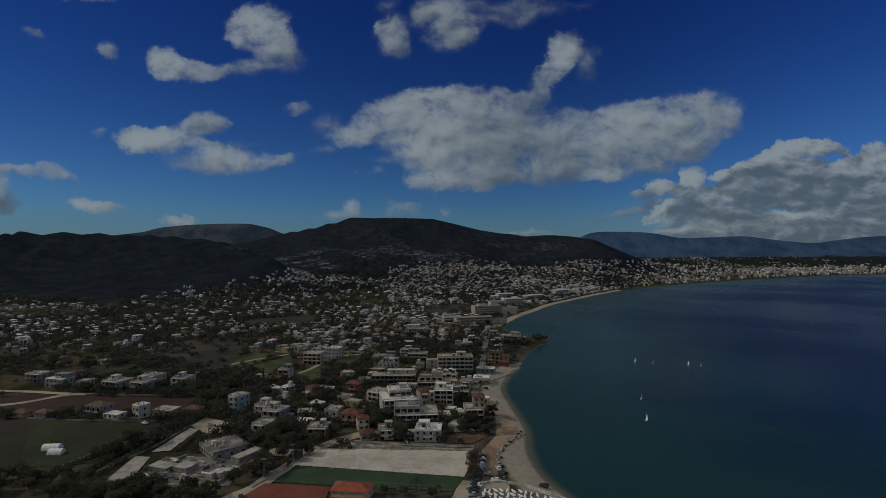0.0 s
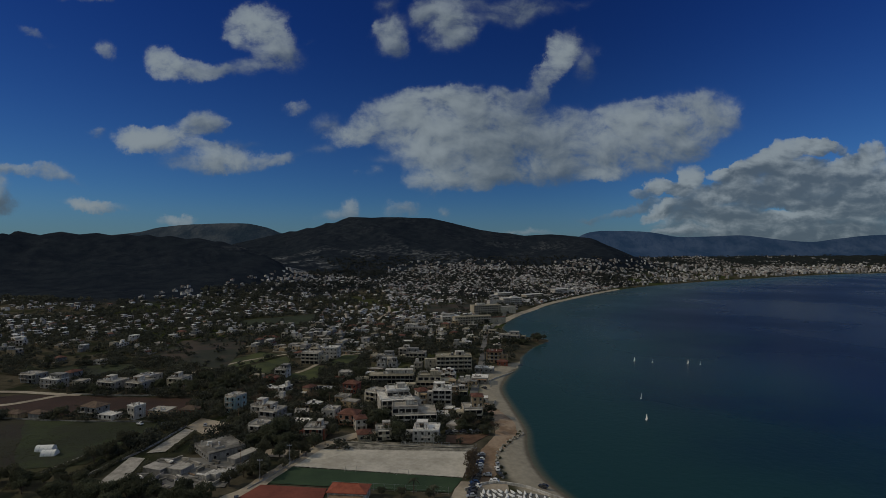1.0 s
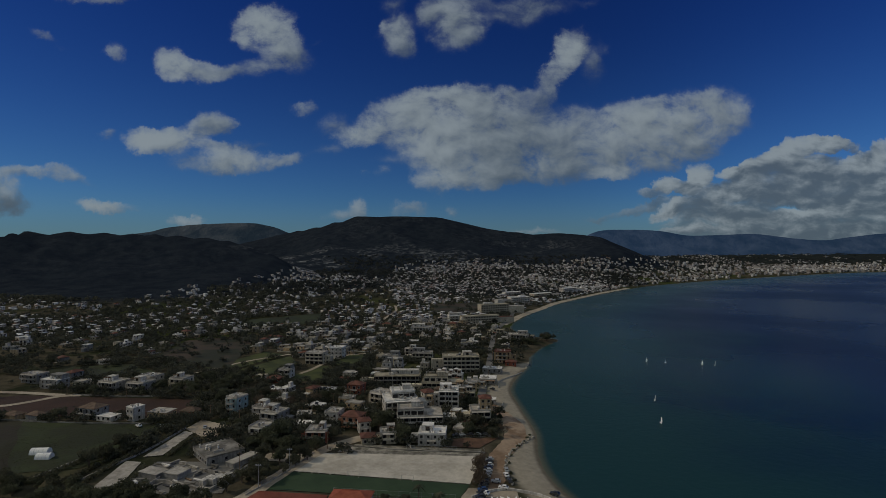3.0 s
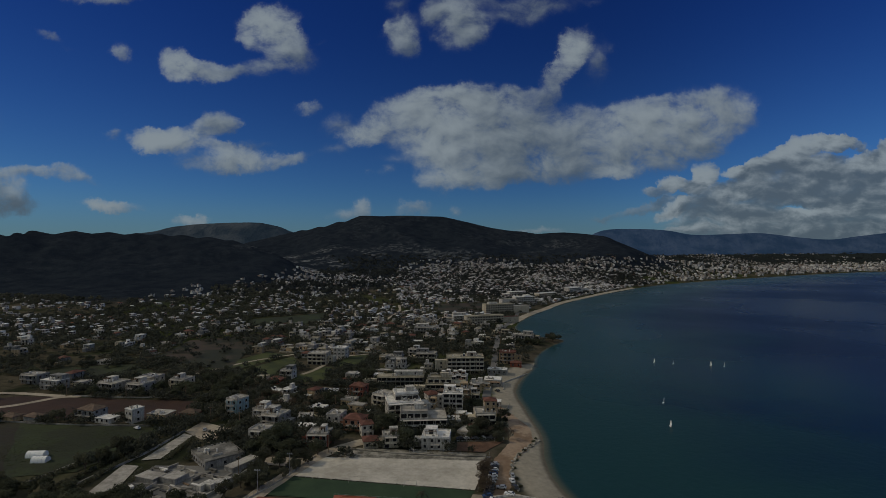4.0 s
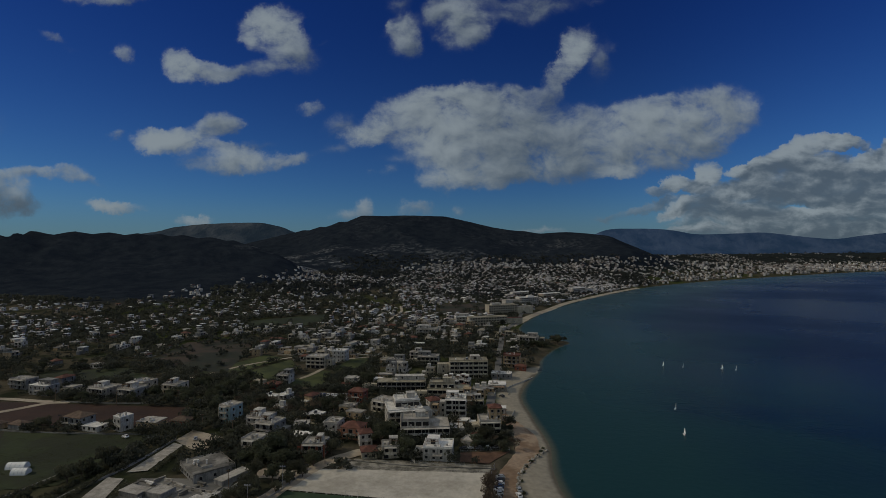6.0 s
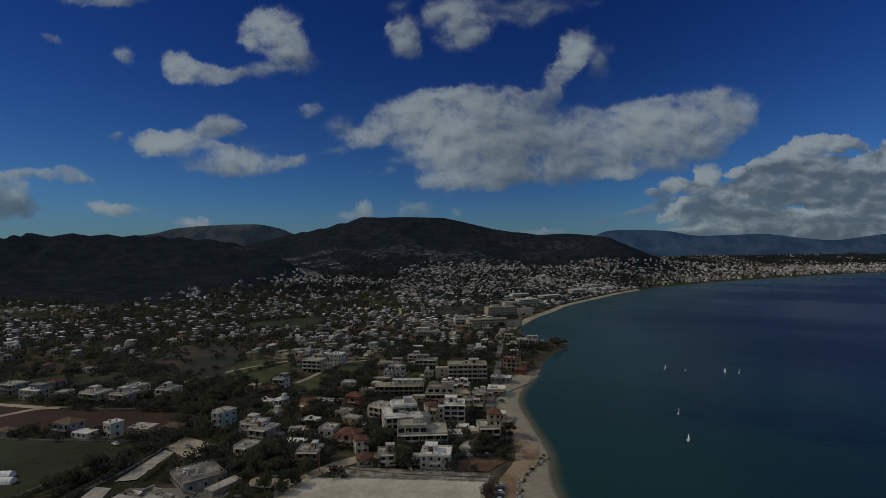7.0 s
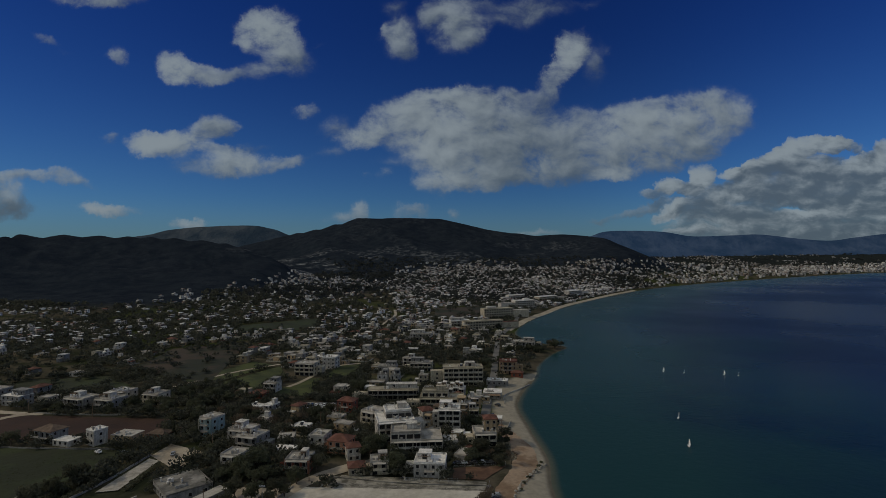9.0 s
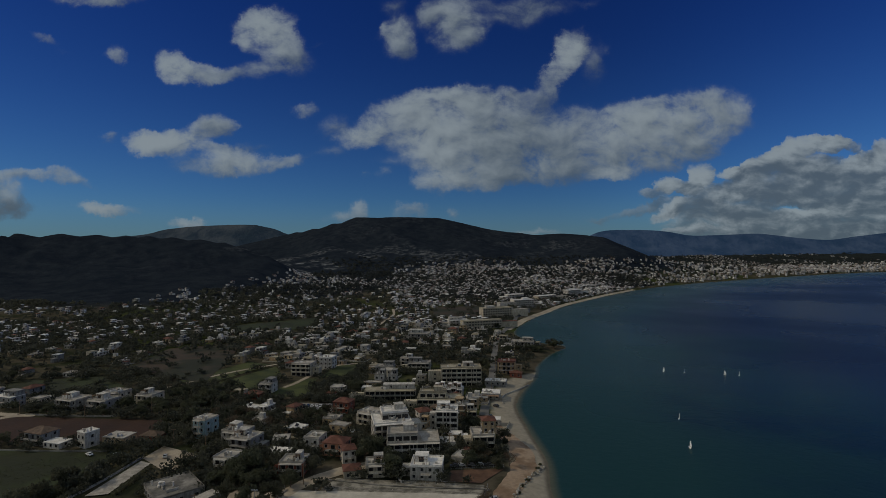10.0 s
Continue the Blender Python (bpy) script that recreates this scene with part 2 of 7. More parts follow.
# ---- materials ----
def material(name, dark, light, scale=0.3, fine=3.0, rough=0.85, bump=0.15, vary=0.0, island=False, metal=0.0, spread=(0.3, 0.7), spec=0.3, leafy=0.0, streaks=0.0):
    """A worn surface: two colours in patches, a fine grain over them, relief, and some change from piece to piece."""
    m = bpy.data.materials.new(name)
    m.use_nodes = True
    n = Nodes(m.node_tree)
    geo = n.add("ShaderNodeNewGeometry")
    place = geo.outputs["Position"]
    big = n.noise(place, scale, 5.0, 0.6)
    small = n.noise(place, fine, 4.0, 0.6)
    colour = n.mix(n.smooth(big, *spread), dark, light)
    grain = n.math("MULTIPLY_ADD", small, 0.7, 0.65)
    if streaks:
        run = n.noise(n.vec("MULTIPLY", place, (1.0, 1.0, 0.12)), 1.1, 5.0, 0.65)
        grain = n.math("MULTIPLY", grain, n.smooth(run, 0.4, 0.62, 1.0, 1.0 - streaks))
    if vary:
        chance = geo.outputs["Random Per Island"] if island else n.add("ShaderNodeObjectInfo").outputs["Random"]
        grain = n.math("MULTIPLY", grain, n.math("MULTIPLY_ADD", chance, vary, 1.0 - vary / 2))
    colour = n.mix(1.0, colour, n.joined(grain, grain, grain), "MULTIPLY")
    shader = n.add("ShaderNodeBsdfPrincipled")
    n.put(shader.inputs["Base Color"], colour)
    shader.inputs["Metallic"].default_value = metal
    shader.inputs["Specular IOR Level"].default_value = spec
    n.put(shader.inputs["Roughness"], n.math("MULTIPLY_ADD", small, 0.2, rough - 0.1, clamp=True))
    if bump:
        relief = n.add("ShaderNodeBump")
        relief.inputs["Strength"].default_value = bump
        relief.inputs["Distance"].default_value = 0.3
        n.put(relief.inputs["Height"], small)
        n.put(shader.inputs["Normal"], relief.outputs[0])
    surface = shader.outputs[0]
    if leafy:
        thin = n.add("ShaderNodeBsdfTranslucent")
        n.put(thin.inputs["Color"], colour)
        both = n.add("ShaderNodeMixShader")
        both.inputs[0].default_value = leafy
        n.put(both.inputs[1], surface), n.put(both.inputs[2], thin.outputs[0])
        surface = both.outputs[0]
    n.put(n.add("ShaderNodeOutputMaterial").inputs[0], surface)
    return m


def ramp_material(name, stops, rough=0.85, island=True, fine=2.0):
    """Plaster or paint whose colour goes by chance from piece to piece."""
    m = bpy.data.materials.new(name)
    m.use_nodes = True
    n = Nodes(m.node_tree)
    geo = n.add("ShaderNodeNewGeometry")
    chance = geo.outputs["Random Per Island"] if island else n.add("ShaderNodeObjectInfo").outputs["Random"]
    ramp = n.add("ShaderNodeValToRGB")
    ramp.color_ramp.interpolation = "CONSTANT"
    while len(ramp.color_ramp.elements) < len(stops):
        ramp.color_ramp.elements.new(0.5)
    for k, (element, colour) in enumerate(zip(ramp.color_ramp.elements, stops)):
        element.position, element.color = k / len(stops), (*colour, 1)
    n.put(ramp.inputs[0], chance)
    stain = n.math("MULTIPLY_ADD", n.noise(geo.outputs["Position"], fine, 5.0, 0.65), 0.6, 0.68)
    shader = n.add("ShaderNodeBsdfPrincipled")
    n.put(shader.inputs["Base Color"], n.mix(1.0, ramp.outputs[0], n.joined(stain, stain, stain), "MULTIPLY"))
    shader.inputs["Roughness"].default_value = rough
    shader.inputs["Specular IOR Level"].default_value = 0.25
    n.put(n.add("ShaderNodeOutputMaterial").inputs[0], shader.outputs[0])
    return m


def glass_material():
    m = bpy.data.materials.new("window_glass")
    m.use_nodes = True
    n = Nodes(m.node_tree)
    shader = n.add("ShaderNodeBsdfPrincipled")
    shader.inputs["Base Color"].default_value = (0.012, 0.014, 0.018, 1)
    shader.inputs["Roughness"].default_value = 0.2
    n.put(n.add("ShaderNodeOutputMaterial").inputs[0], shader.outputs[0])
    return m


WHITE = material("white_plaster", (0.361, 0.344, 0.314), (0.602, 0.576, 0.533), 0.35, 2.5, vary=0.3, streaks=0.35)
CREAM = material("cream_plaster", (0.41, 0.361, 0.279), (0.541, 0.492, 0.394), 0.35, 2.5, vary=0.3, streaks=0.35)
OCHRE = material("ochre_plaster", (0.34, 0.246, 0.145), (0.468, 0.357, 0.23), 0.35, 2.5, vary=0.3, streaks=0.35)
GREY = material("grey_plaster", (0.178, 0.178, 0.174), (0.296, 0.292, 0.281), 0.35, 2.5, vary=0.3, streaks=0.35)
BLUE = material("pale_blue_plaster", (0.204, 0.306, 0.332), (0.297, 0.399, 0.425), 0.35, 2.5, streaks=0.35)
PINK = material("salmon_plaster", (0.45, 0.2, 0.12), (0.56, 0.28, 0.18), 0.35, 2.5, streaks=0.35)
CONCRETE = material("roof_concrete", (0.234, 0.216, 0.191), (0.423, 0.396, 0.356), 0.3, 1.5, vary=0.2)
WHITE_ROOF = material("whitewashed_roof", (0.5, 0.48, 0.45), (0.76, 0.735, 0.7), 0.3, 1.5, vary=0.12)
TERRACOTTA = material("terracotta_tiles", (0.0864, 0.036, 0.0252), (0.158, 0.0684, 0.0504), 0.4, 3.5, vary=0.2, bump=0.5)
BRICK_RED = material("red_painted_wall", (0.17, 0.05, 0.033), (0.26, 0.085, 0.056), 0.4, 3.0)
GLASS = glass_material()
FRAME = material("window_frame_paint", (0.18, 0.17, 0.16), (0.4, 0.385, 0.36), 1.0, 5.0)
METAL = material("galvanised_metal", (0.25, 0.26, 0.27), (0.45, 0.46, 0.47), 0.6, 4.0, rough=0.5, metal=0.6)
DARK_METAL = material("dark_metal", (0.03, 0.03, 0.03), (0.07, 0.07, 0.07), 0.6, 4.0, rough=0.5)
SOLAR = material("solar_collector", (0.01, 0.012, 0.02), (0.02, 0.025, 0.04), 0.6, 4.0, rough=0.25, bump=0)
WOOD = material("weathered_wood", (0.14, 0.09, 0.06), (0.26, 0.18, 0.12), 0.5, 6.0)
ASPHALT = material("old_asphalt", (0.08, 0.08, 0.08), (0.17, 0.165, 0.155), 0.06, 0.8)
TRACK = material("pale_dirt_track", (0.24, 0.2, 0.155), (0.4, 0.345, 0.27), 0.08, 0.9)
SAND = material("beach_sand", (0.27, 0.23, 0.175), (0.4, 0.345, 0.265), 0.06, 0.7)
PITCH_SAND = material("pale_pitch_sand", (0.35, 0.322, 0.272), (0.5, 0.465, 0.405), 0.06, 0.5, spread=(0.32, 0.6))
TURF = material("artificial_turf", (0.02, 0.042, 0.02), (0.034, 0.062, 0.03), 0.08, 0.7)
CLAY = material("red_clay_court", (0.13, 0.035, 0.024), (0.2, 0.058, 0.04), 0.1, 1.0)
RED_TILES = material("bright_red_tiles", (0.221, 0.0553, 0.034), (0.323, 0.0935, 0.0553), 0.4, 3.5, vary=0.15, bump=0.5)
SOIL = material("ploughed_red_soil", (0.024, 0.0105, 0.006), (0.042, 0.019, 0.0115), 0.05, 0.5, bump=0.6)
DUG_EARTH = material("dug_red_earth", (0.075, 0.04, 0.026), (0.14, 0.08, 0.052), 0.2, 1.0, bump=0.6)
RED_EARTH = material("reddish_bare_earth", (0.19, 0.125, 0.08), (0.33, 0.245, 0.175), 0.1, 0.6, spread=(0.38, 0.62))
MEADOW = material("meadow_grass", (0.0155, 0.021, 0.006), (0.023, 0.034, 0.0085), 0.03, 0.35, spread=(0.42, 0.58), bump=0.8)
DRY_MEADOW = material("brownish_winter_grass", (0.0165, 0.0128, 0.0075), (0.0195, 0.0195, 0.00825), 0.03, 0.35, spread=(0.42, 0.58), bump=0.8)
LUSH = material("green_crop", (0.03, 0.04, 0.011), (0.056, 0.068, 0.019), 0.05, 0.4, spread=(0.4, 0.6), bump=0.6)
ROCK = material("pale_boulder", (0.2, 0.185, 0.16), (0.4, 0.375, 0.33), 0.8, 4.0, vary=0.3, bump=0.4)
BARK = material("bark", (0.06, 0.045, 0.035), (0.14, 0.11, 0.085), 1.5, 8.0)
LEAF = material("evergreen_leaves", (0.056, 0.064, 0.042), (0.11, 0.118, 0.074), 0.25, 2.5, vary=0.6, bump=0, leafy=0.5)
LEAF_OLIVE = material("olive_leaves", (0.062, 0.066, 0.044), (0.115, 0.116, 0.078), 0.25, 2.5, vary=0.5, bump=0, leafy=0.5)
LEAF_DRY = material("bare_brown_twigs", (0.09, 0.068, 0.05), (0.17, 0.13, 0.09), 0.25, 2.5, vary=0.5, bump=0, leafy=0.5)
# Darker, bluer copy of the distant leaves, with haze put into its colour.
LEAF_HAZE = material("hazy_tree_leaves", (0.03, 0.037, 0.036), (0.06, 0.066, 0.06), 0.02, 0.6, vary=0.8, island=True, bump=0, leafy=0.5)
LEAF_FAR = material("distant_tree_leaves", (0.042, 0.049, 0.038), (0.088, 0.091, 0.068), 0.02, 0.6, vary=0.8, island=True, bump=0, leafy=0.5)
HULL = material("white_hull", (0.72, 0.72, 0.7), (0.82, 0.82, 0.8), 1.0, 5.0, rough=0.35, bump=0, vary=0.1)
SAIL = material("white_sailcloth", (0.75, 0.75, 0.73), (0.85, 0.85, 0.83), 1.0, 5.0, bump=0)
TYRE = material("tyre_rubber", (0.015, 0.015, 0.015), (0.03, 0.03, 0.03), 2.0, 9.0)
FAR_WALLS = ramp_material("distant_plaster", [(0.4, 0.4, 0.405), (0.27, 0.27, 0.275), (0.21, 0.195, 0.185), (0.56, 0.56, 0.56), (0.18, 0.18, 0.185), (0.31, 0.29, 0.265), (0.19, 0.16, 0.145), (0.36, 0.36, 0.36)])
BEIGE_ROOF = material("beige_roof_screed", (0.234, 0.207, 0.153), (0.396, 0.36, 0.279), 0.3, 1.5, vary=0.25)
BROWN_TILES = material("old_brown_tiles", (0.0715, 0.0488, 0.0358), (0.137, 0.0943, 0.0683), 0.4, 3.5, vary=0.3, bump=0.5)
FAR_ROOFS = ramp_material("distant_roofs", [(0.56, 0.56, 0.55), (0.8, 0.8, 0.8), (0.34, 0.33, 0.33), (0.2, 0.085, 0.055), (0.68, 0.67, 0.66), (0.27, 0.25, 0.235), (0.45, 0.44, 0.42), (0.8, 0.8, 0.8)], fine=0.8)
FALLOW = material("fallow_earth", (0.018, 0.022, 0.011), (0.05, 0.036, 0.024), 0.022, 0.12, spread=(0.42, 0.58), bump=0.8)
RUBBLE = material("pale_rubble_ground", (0.08, 0.075, 0.06), (0.3, 0.28, 0.24), 0.25, 1.2, spread=(0.35, 0.65), bump=0.6)
YARD = material("dusty_yard_concrete", (0.1, 0.095, 0.085), (0.26, 0.245, 0.22), 0.12, 0.7, spread=(0.4, 0.6))
PAINTS = {
    "white": material("white_car_paint", (0.7, 0.7, 0.7), (0.75, 0.75, 0.75), 1.0, 5.0, rough=0.25, bump=0, spec=0.5),
    "silver": material("silver_car_paint", (0.4, 0.41, 0.42), (0.48, 0.49, 0.5), 1.0, 5.0, rough=0.3, bump=0, metal=0.5),
    "dark grey": material("dark_grey_car_paint", (0.03, 0.032, 0.036), (0.05, 0.052, 0.056), 1.0, 5.0, rough=0.25, bump=0, spec=0.5),
    "blue": material("blue_car_paint", (0.02, 0.05, 0.13), (0.03, 0.07, 0.17), 1.0, 5.0, rough=0.25, bump=0, spec=0.5),
    "red": material("red_car_paint", (0.3, 0.03, 0.02), (0.36, 0.04, 0.03), 1.0, 5.0, rough=0.25, bump=0, spec=0.5),
}


# ---- mesh helpers ----
def part(name, bm, mat, parent=None, label=""):
    """One mesh object of a bmesh, under a thing or a part."""
    me = bpy.data.meshes.new(name)
    bm.to_mesh(me)
    bm.free()
    for one in mat if isinstance(mat, (list, tuple)) else [mat]:
        me.materials.append(one)
    ob = new(name, me)
    ob.parent = parent
    if label:
        ob["label"] = label
    return ob


def piece(name, me, m, parent):
    """A further object on a mesh that is there already."""
    ob = new(name, me)
    ob.parent = parent
    ob.matrix_basis = m
    return ob


def thing(name, m, label, category, group="", kind=""):
    ob = new(name)
    ob.empty_display_size = 1.0
    ob.matrix_basis = m
    return tagged(ob, label, category, group, kind)


def box(bm, x, y, z, w, d, h, turn=0.0, slot=0, taper=1.0):
    """A box standing on z at (x, y)."""
    c, s = math.cos(turn), math.sin(turn)
    rows = []
    for zz, k in ((z, 1.0), (z + h, taper)):
        rows.append([bm.verts.new((x + k * (c * a * w / 2 - s * b * d / 2), y + k * (s * a * w / 2 + c * b * d / 2), zz)) for a, b in ((-1, -1), (1, -1), (1, 1), (-1, 1))])
    low, top = rows
    faces = [bm.faces.new(low[::-1]), bm.faces.new(top)]
    faces += [bm.faces.new((low[k], low[(k + 1) % 4], top[(k + 1) % 4], top[k])) for k in range(4)]
    for f in faces:
        f.material_index = slot
    return faces


def tube(bm, a, b, ra, rb, sides=6):
    """A tapered round bar from a to b."""
    a, b = Vector(a), Vector(b)
    turn = (b - a).to_track_quat("Z", "Y").to_matrix()
    rings = []
    for p, r in ((a, ra), (b, rb)):
        rings.append([bm.verts.new(p + turn @ Vector((r * math.cos(k * math.tau / sides), r * math.sin(k * math.tau / sides), 0))) for k in range(sides)])
    for k in range(sides):
        bm.faces.new((rings[0][k], rings[0][(k + 1) % sides], rings[1][(k + 1) % sides], rings[1][k]))
    bm.faces.new(rings[0][::-1]), bm.faces.new(rings[1])


def array_mesh(name, verts, quads, mats, slots=None):
    """A mesh object from number arrays of corners and four-sided faces."""
    me = bpy.data.meshes.new(name)
    verts, quads = np.asarray(verts, np.float32), np.asarray(quads, np.int32)
    me.vertices.add(len(verts))
    me.vertices.foreach_set("co", verts.ravel())
    me.loops.add(quads.size)
    me.loops.foreach_set("vertex_index", quads.ravel())
    me.polygons.add(len(quads))
    me.polygons.foreach_set("loop_start", np.arange(0, quads.size, 4, dtype=np.int32))
    for m in mats:
        me.materials.append(m)
    if slots is not None:
        me.polygons.foreach_set("material_index", np.asarray(slots, np.int32))
    me.update(calc_edges=True)
    me.validate()
    return new(name, me)


# ---- the lie of the land ----
COAST = [
    (300, -4900), (290, -900), (230, -150), (150, 60), (95, 140), (66, 185), (53, 211), (46, 233), (45, 260), (49, 293), (47, 335),
    (46, 377), (55, 414), (69, 451), (80, 499), (100, 545), (123, 585), (99, 605), (82, 676), (124, 802), (213, 978), (370, 1212),
    (606, 1491), (1041, 1824), (1695, 2237), (2044, 2362), (2900, 2520), (6000, 2700),
]
# Crests of the hills: x, y, height.
NEAR_RIDGE = [(-2300, 1150, 110), (-1500, 1400, 128), (-1196, 1400, 141), (-1160, 1450, 151), (-954, 1500, 147), (-791, 1500, 141), (-627, 1500, 124), (-480, 1450, 84), (-400, 1380, 40)]
MAIN_RIDGE = [(-900, 2600, 160), (-746, 2500, 185), (-598, 2450, 209), (-403, 2400, 254), (-272, 2400, 259), (-141, 2400, 257), (41, 2380, 235), (246, 2350, 187), (366, 2300, 171), (480, 2250, 169), (614, 2200, 160), (670, 2150, 136), (755, 2125, 96), (840, 2090, 55)]
PLATEAU = [(900, 3050, 55), (1700, 3150, 66), (2600, 3250, 72), (3900, 3350, 76)]
BACK_RIDGE = [(-3000, 3300, 170), (-2046, 3300, 208), (-1739, 3300, 258), (-1488, 3300, 276), (-1237, 3300, 280), (-1093, 3300, 255), (-985, 3300, 215), (-805, 3300, 165), (-650, 3300, 60)]
FAR_RIDGE = [(760, 4300, 60), (1011, 4300, 152), (1247, 4300, 259), (1480, 4300, 273), (1763, 4300, 263), (1995, 4300, 226), (2322, 4300, 231), (2558, 4300, 236), (2885, 4300, 198), (3120, 4300, 184), (3354, 4300, 212), (3672, 4300, 241), (4300, 4200, 246)]


def rounded(points, steps=6):
    """A smooth line through the points (Catmull-Rom)."""
    p = np.array(points, float)
    p = np.vstack([2 * p[0] - p[1], p, 2 * p[-1] - p[-2]])
    out = []
    for a, b, c, d in zip(p, p[1:], p[2:], p[3:]):
        for t in np.arange(steps) / steps:
            out.append(0.5 * (2 * b + (c - a) * t + (2 * a - 5 * b + 4 * c - d) * t**2 + (3 * b - a - 3 * c + d) * t**3))
    out.append(p[-2])
    return np.array(out)


def value_noise(x, y, seed=0):
    """Smooth noise from 0 to 1 on a lattice of one unit."""
    xi, yi = np.floor(x), np.floor(y)
    u, v = x - xi, y - yi
    u, v = u * u * (3 - 2 * u), v * v * (3 - 2 * v)

    def corner(a, b):
        h = np.sin(a * 127.1 + b * 311.7 + seed * 74.7) * 43758.5453
        return h - np.floor(h)

    low = corner(xi, yi) * (1 - u) + corner(xi + 1, yi) * u
    high = corner(xi, yi + 1) * (1 - u) + corner(xi + 1, yi + 1) * u
    return low * (1 - v) + high * v


def fractal(x, y, size, octaves=4, seed=0):
    total, amp, norm = 0.0, 1.0, 0.0
    for k in range(octaves):
        total = total + amp * value_noise(x / size * 2**k, y / size * 2**k, seed + k)
        norm += amp
        amp *= 0.5
    return total / norm


COAST_LINE = rounded(COAST)
LAND = np.vstack([COAST_LINE, [(9000, 2700), (9000, 9000), (-9000, 9000), (-9000, -9000), (300, -9000)]])


def along(x, y, line):
    """The distance to a line, and how far along it (in points) the nearest place lies."""
    best, where = np.full(np.shape(x), 1e9), np.zeros(np.shape(x))
    for k, (a, b) in enumerate(zip(line[:, :2], line[1:, :2])):
        ab = b - a
        t = np.clip(((x - a[0]) * ab[0] + (y - a[1]) * ab[1]) / max(ab @ ab, 1e-9), 0, 1)
        d = np.hypot(x - a[0] - t * ab[0], y - a[1] - t * ab[1])
        nearer = d < best
        best, where = np.where(nearer, d, best), np.where(nearer, k + t, where)
    return best, where


def inland(x, y):
    """Metres from the water's edge, below nought at sea."""
    d, _ = along(x, y, COAST_LINE)
    inside = np.zeros(np.shape(x), bool)
    for a, b in zip(LAND, np.roll(LAND, -1, axis=0)):
        if a[1] != b[1]:
            inside ^= ((a[1] > y) != (b[1] > y)) & (x < (b[0] - a[0]) * (y - a[1]) / (b[1] - a[1]) + a[0])
    return np.where(inside, d, -d)


def height(x, y, shore=None):
    """The height of the ground over the sea."""
    x, y = np.asarray(x, float), np.asarray(y, float)
    s = inland(x, y) if shore is None else shore
    z = np.where(s > 0, 2.3 * (1 - np.exp(-np.maximum(s, 0) / 9)) + 0.0035 * np.clip(s, 0, 700), np.maximum(-14.0, 0.04 * s))
    hills = 0.0
    for ridge, width, seed in ((NEAR_RIDGE, 640, 3), (MAIN_RIDGE, 1150, 7), (PLATEAU, 950, 15)):
        line = rounded(ridge, 4)
        d, _ = along(x, y, line)
        crest = np.interp(x, line[:, 0], line[:, 2])
        t = np.clip(d / width, 0, 1)
        fall = (1 - t) ** 1.7
        gully = np.abs(fractal(x, y, width * 0.3, 5, seed) - 0.5) * np.minimum(1, t * 5) * fall * np.clip((1 - t) * 2.5, 0, 1)
        hills = hills + (crest * np.clip(fall - gully, 0, 1)) ** 4
    hills = hills**0.25 * np.clip((s - 20) / 220, 0, 1) ** 1.2
    rolling = 3.0 * (fractal(x, y, 300, 3, 21) - 0.45) * np.clip((s - 350) / 400, 0, 1)
    return z + hills + rolling


def ground(x, y):
    return float(height(np.array([x]), np.array([y]))[0])


def fan(inner=40.0, outer=5500.0, rings=255):
    """A sheet of rings about the flight, close together to the north."""
    fine = np.arange(-56, 56.01, 0.25)
    coarse = np.arange(60, 301, 4.0)
    bearings = np.radians(np.concatenate([fine, coarse]))
    r = inner * (outer / inner) ** (np.arange(rings) / (rings - 1))
    rr, bb = np.meshgrid(r, bearings, indexing="ij")
    x, y = rr * np.sin(bb), rr * np.cos(bb)
    nb = len(bearings)
    i, j = np.meshgrid(np.arange(rings - 1), np.arange(nb), indexing="ij")
    k = (j + 1) % nb
    quads = np.stack([i * nb + j, i * nb + k, (i + 1) * nb + k, (i + 1) * nb + j], -1).reshape(-1, 4)[:, ::-1]
    return x.ravel(), y.ravel(), quads, nb


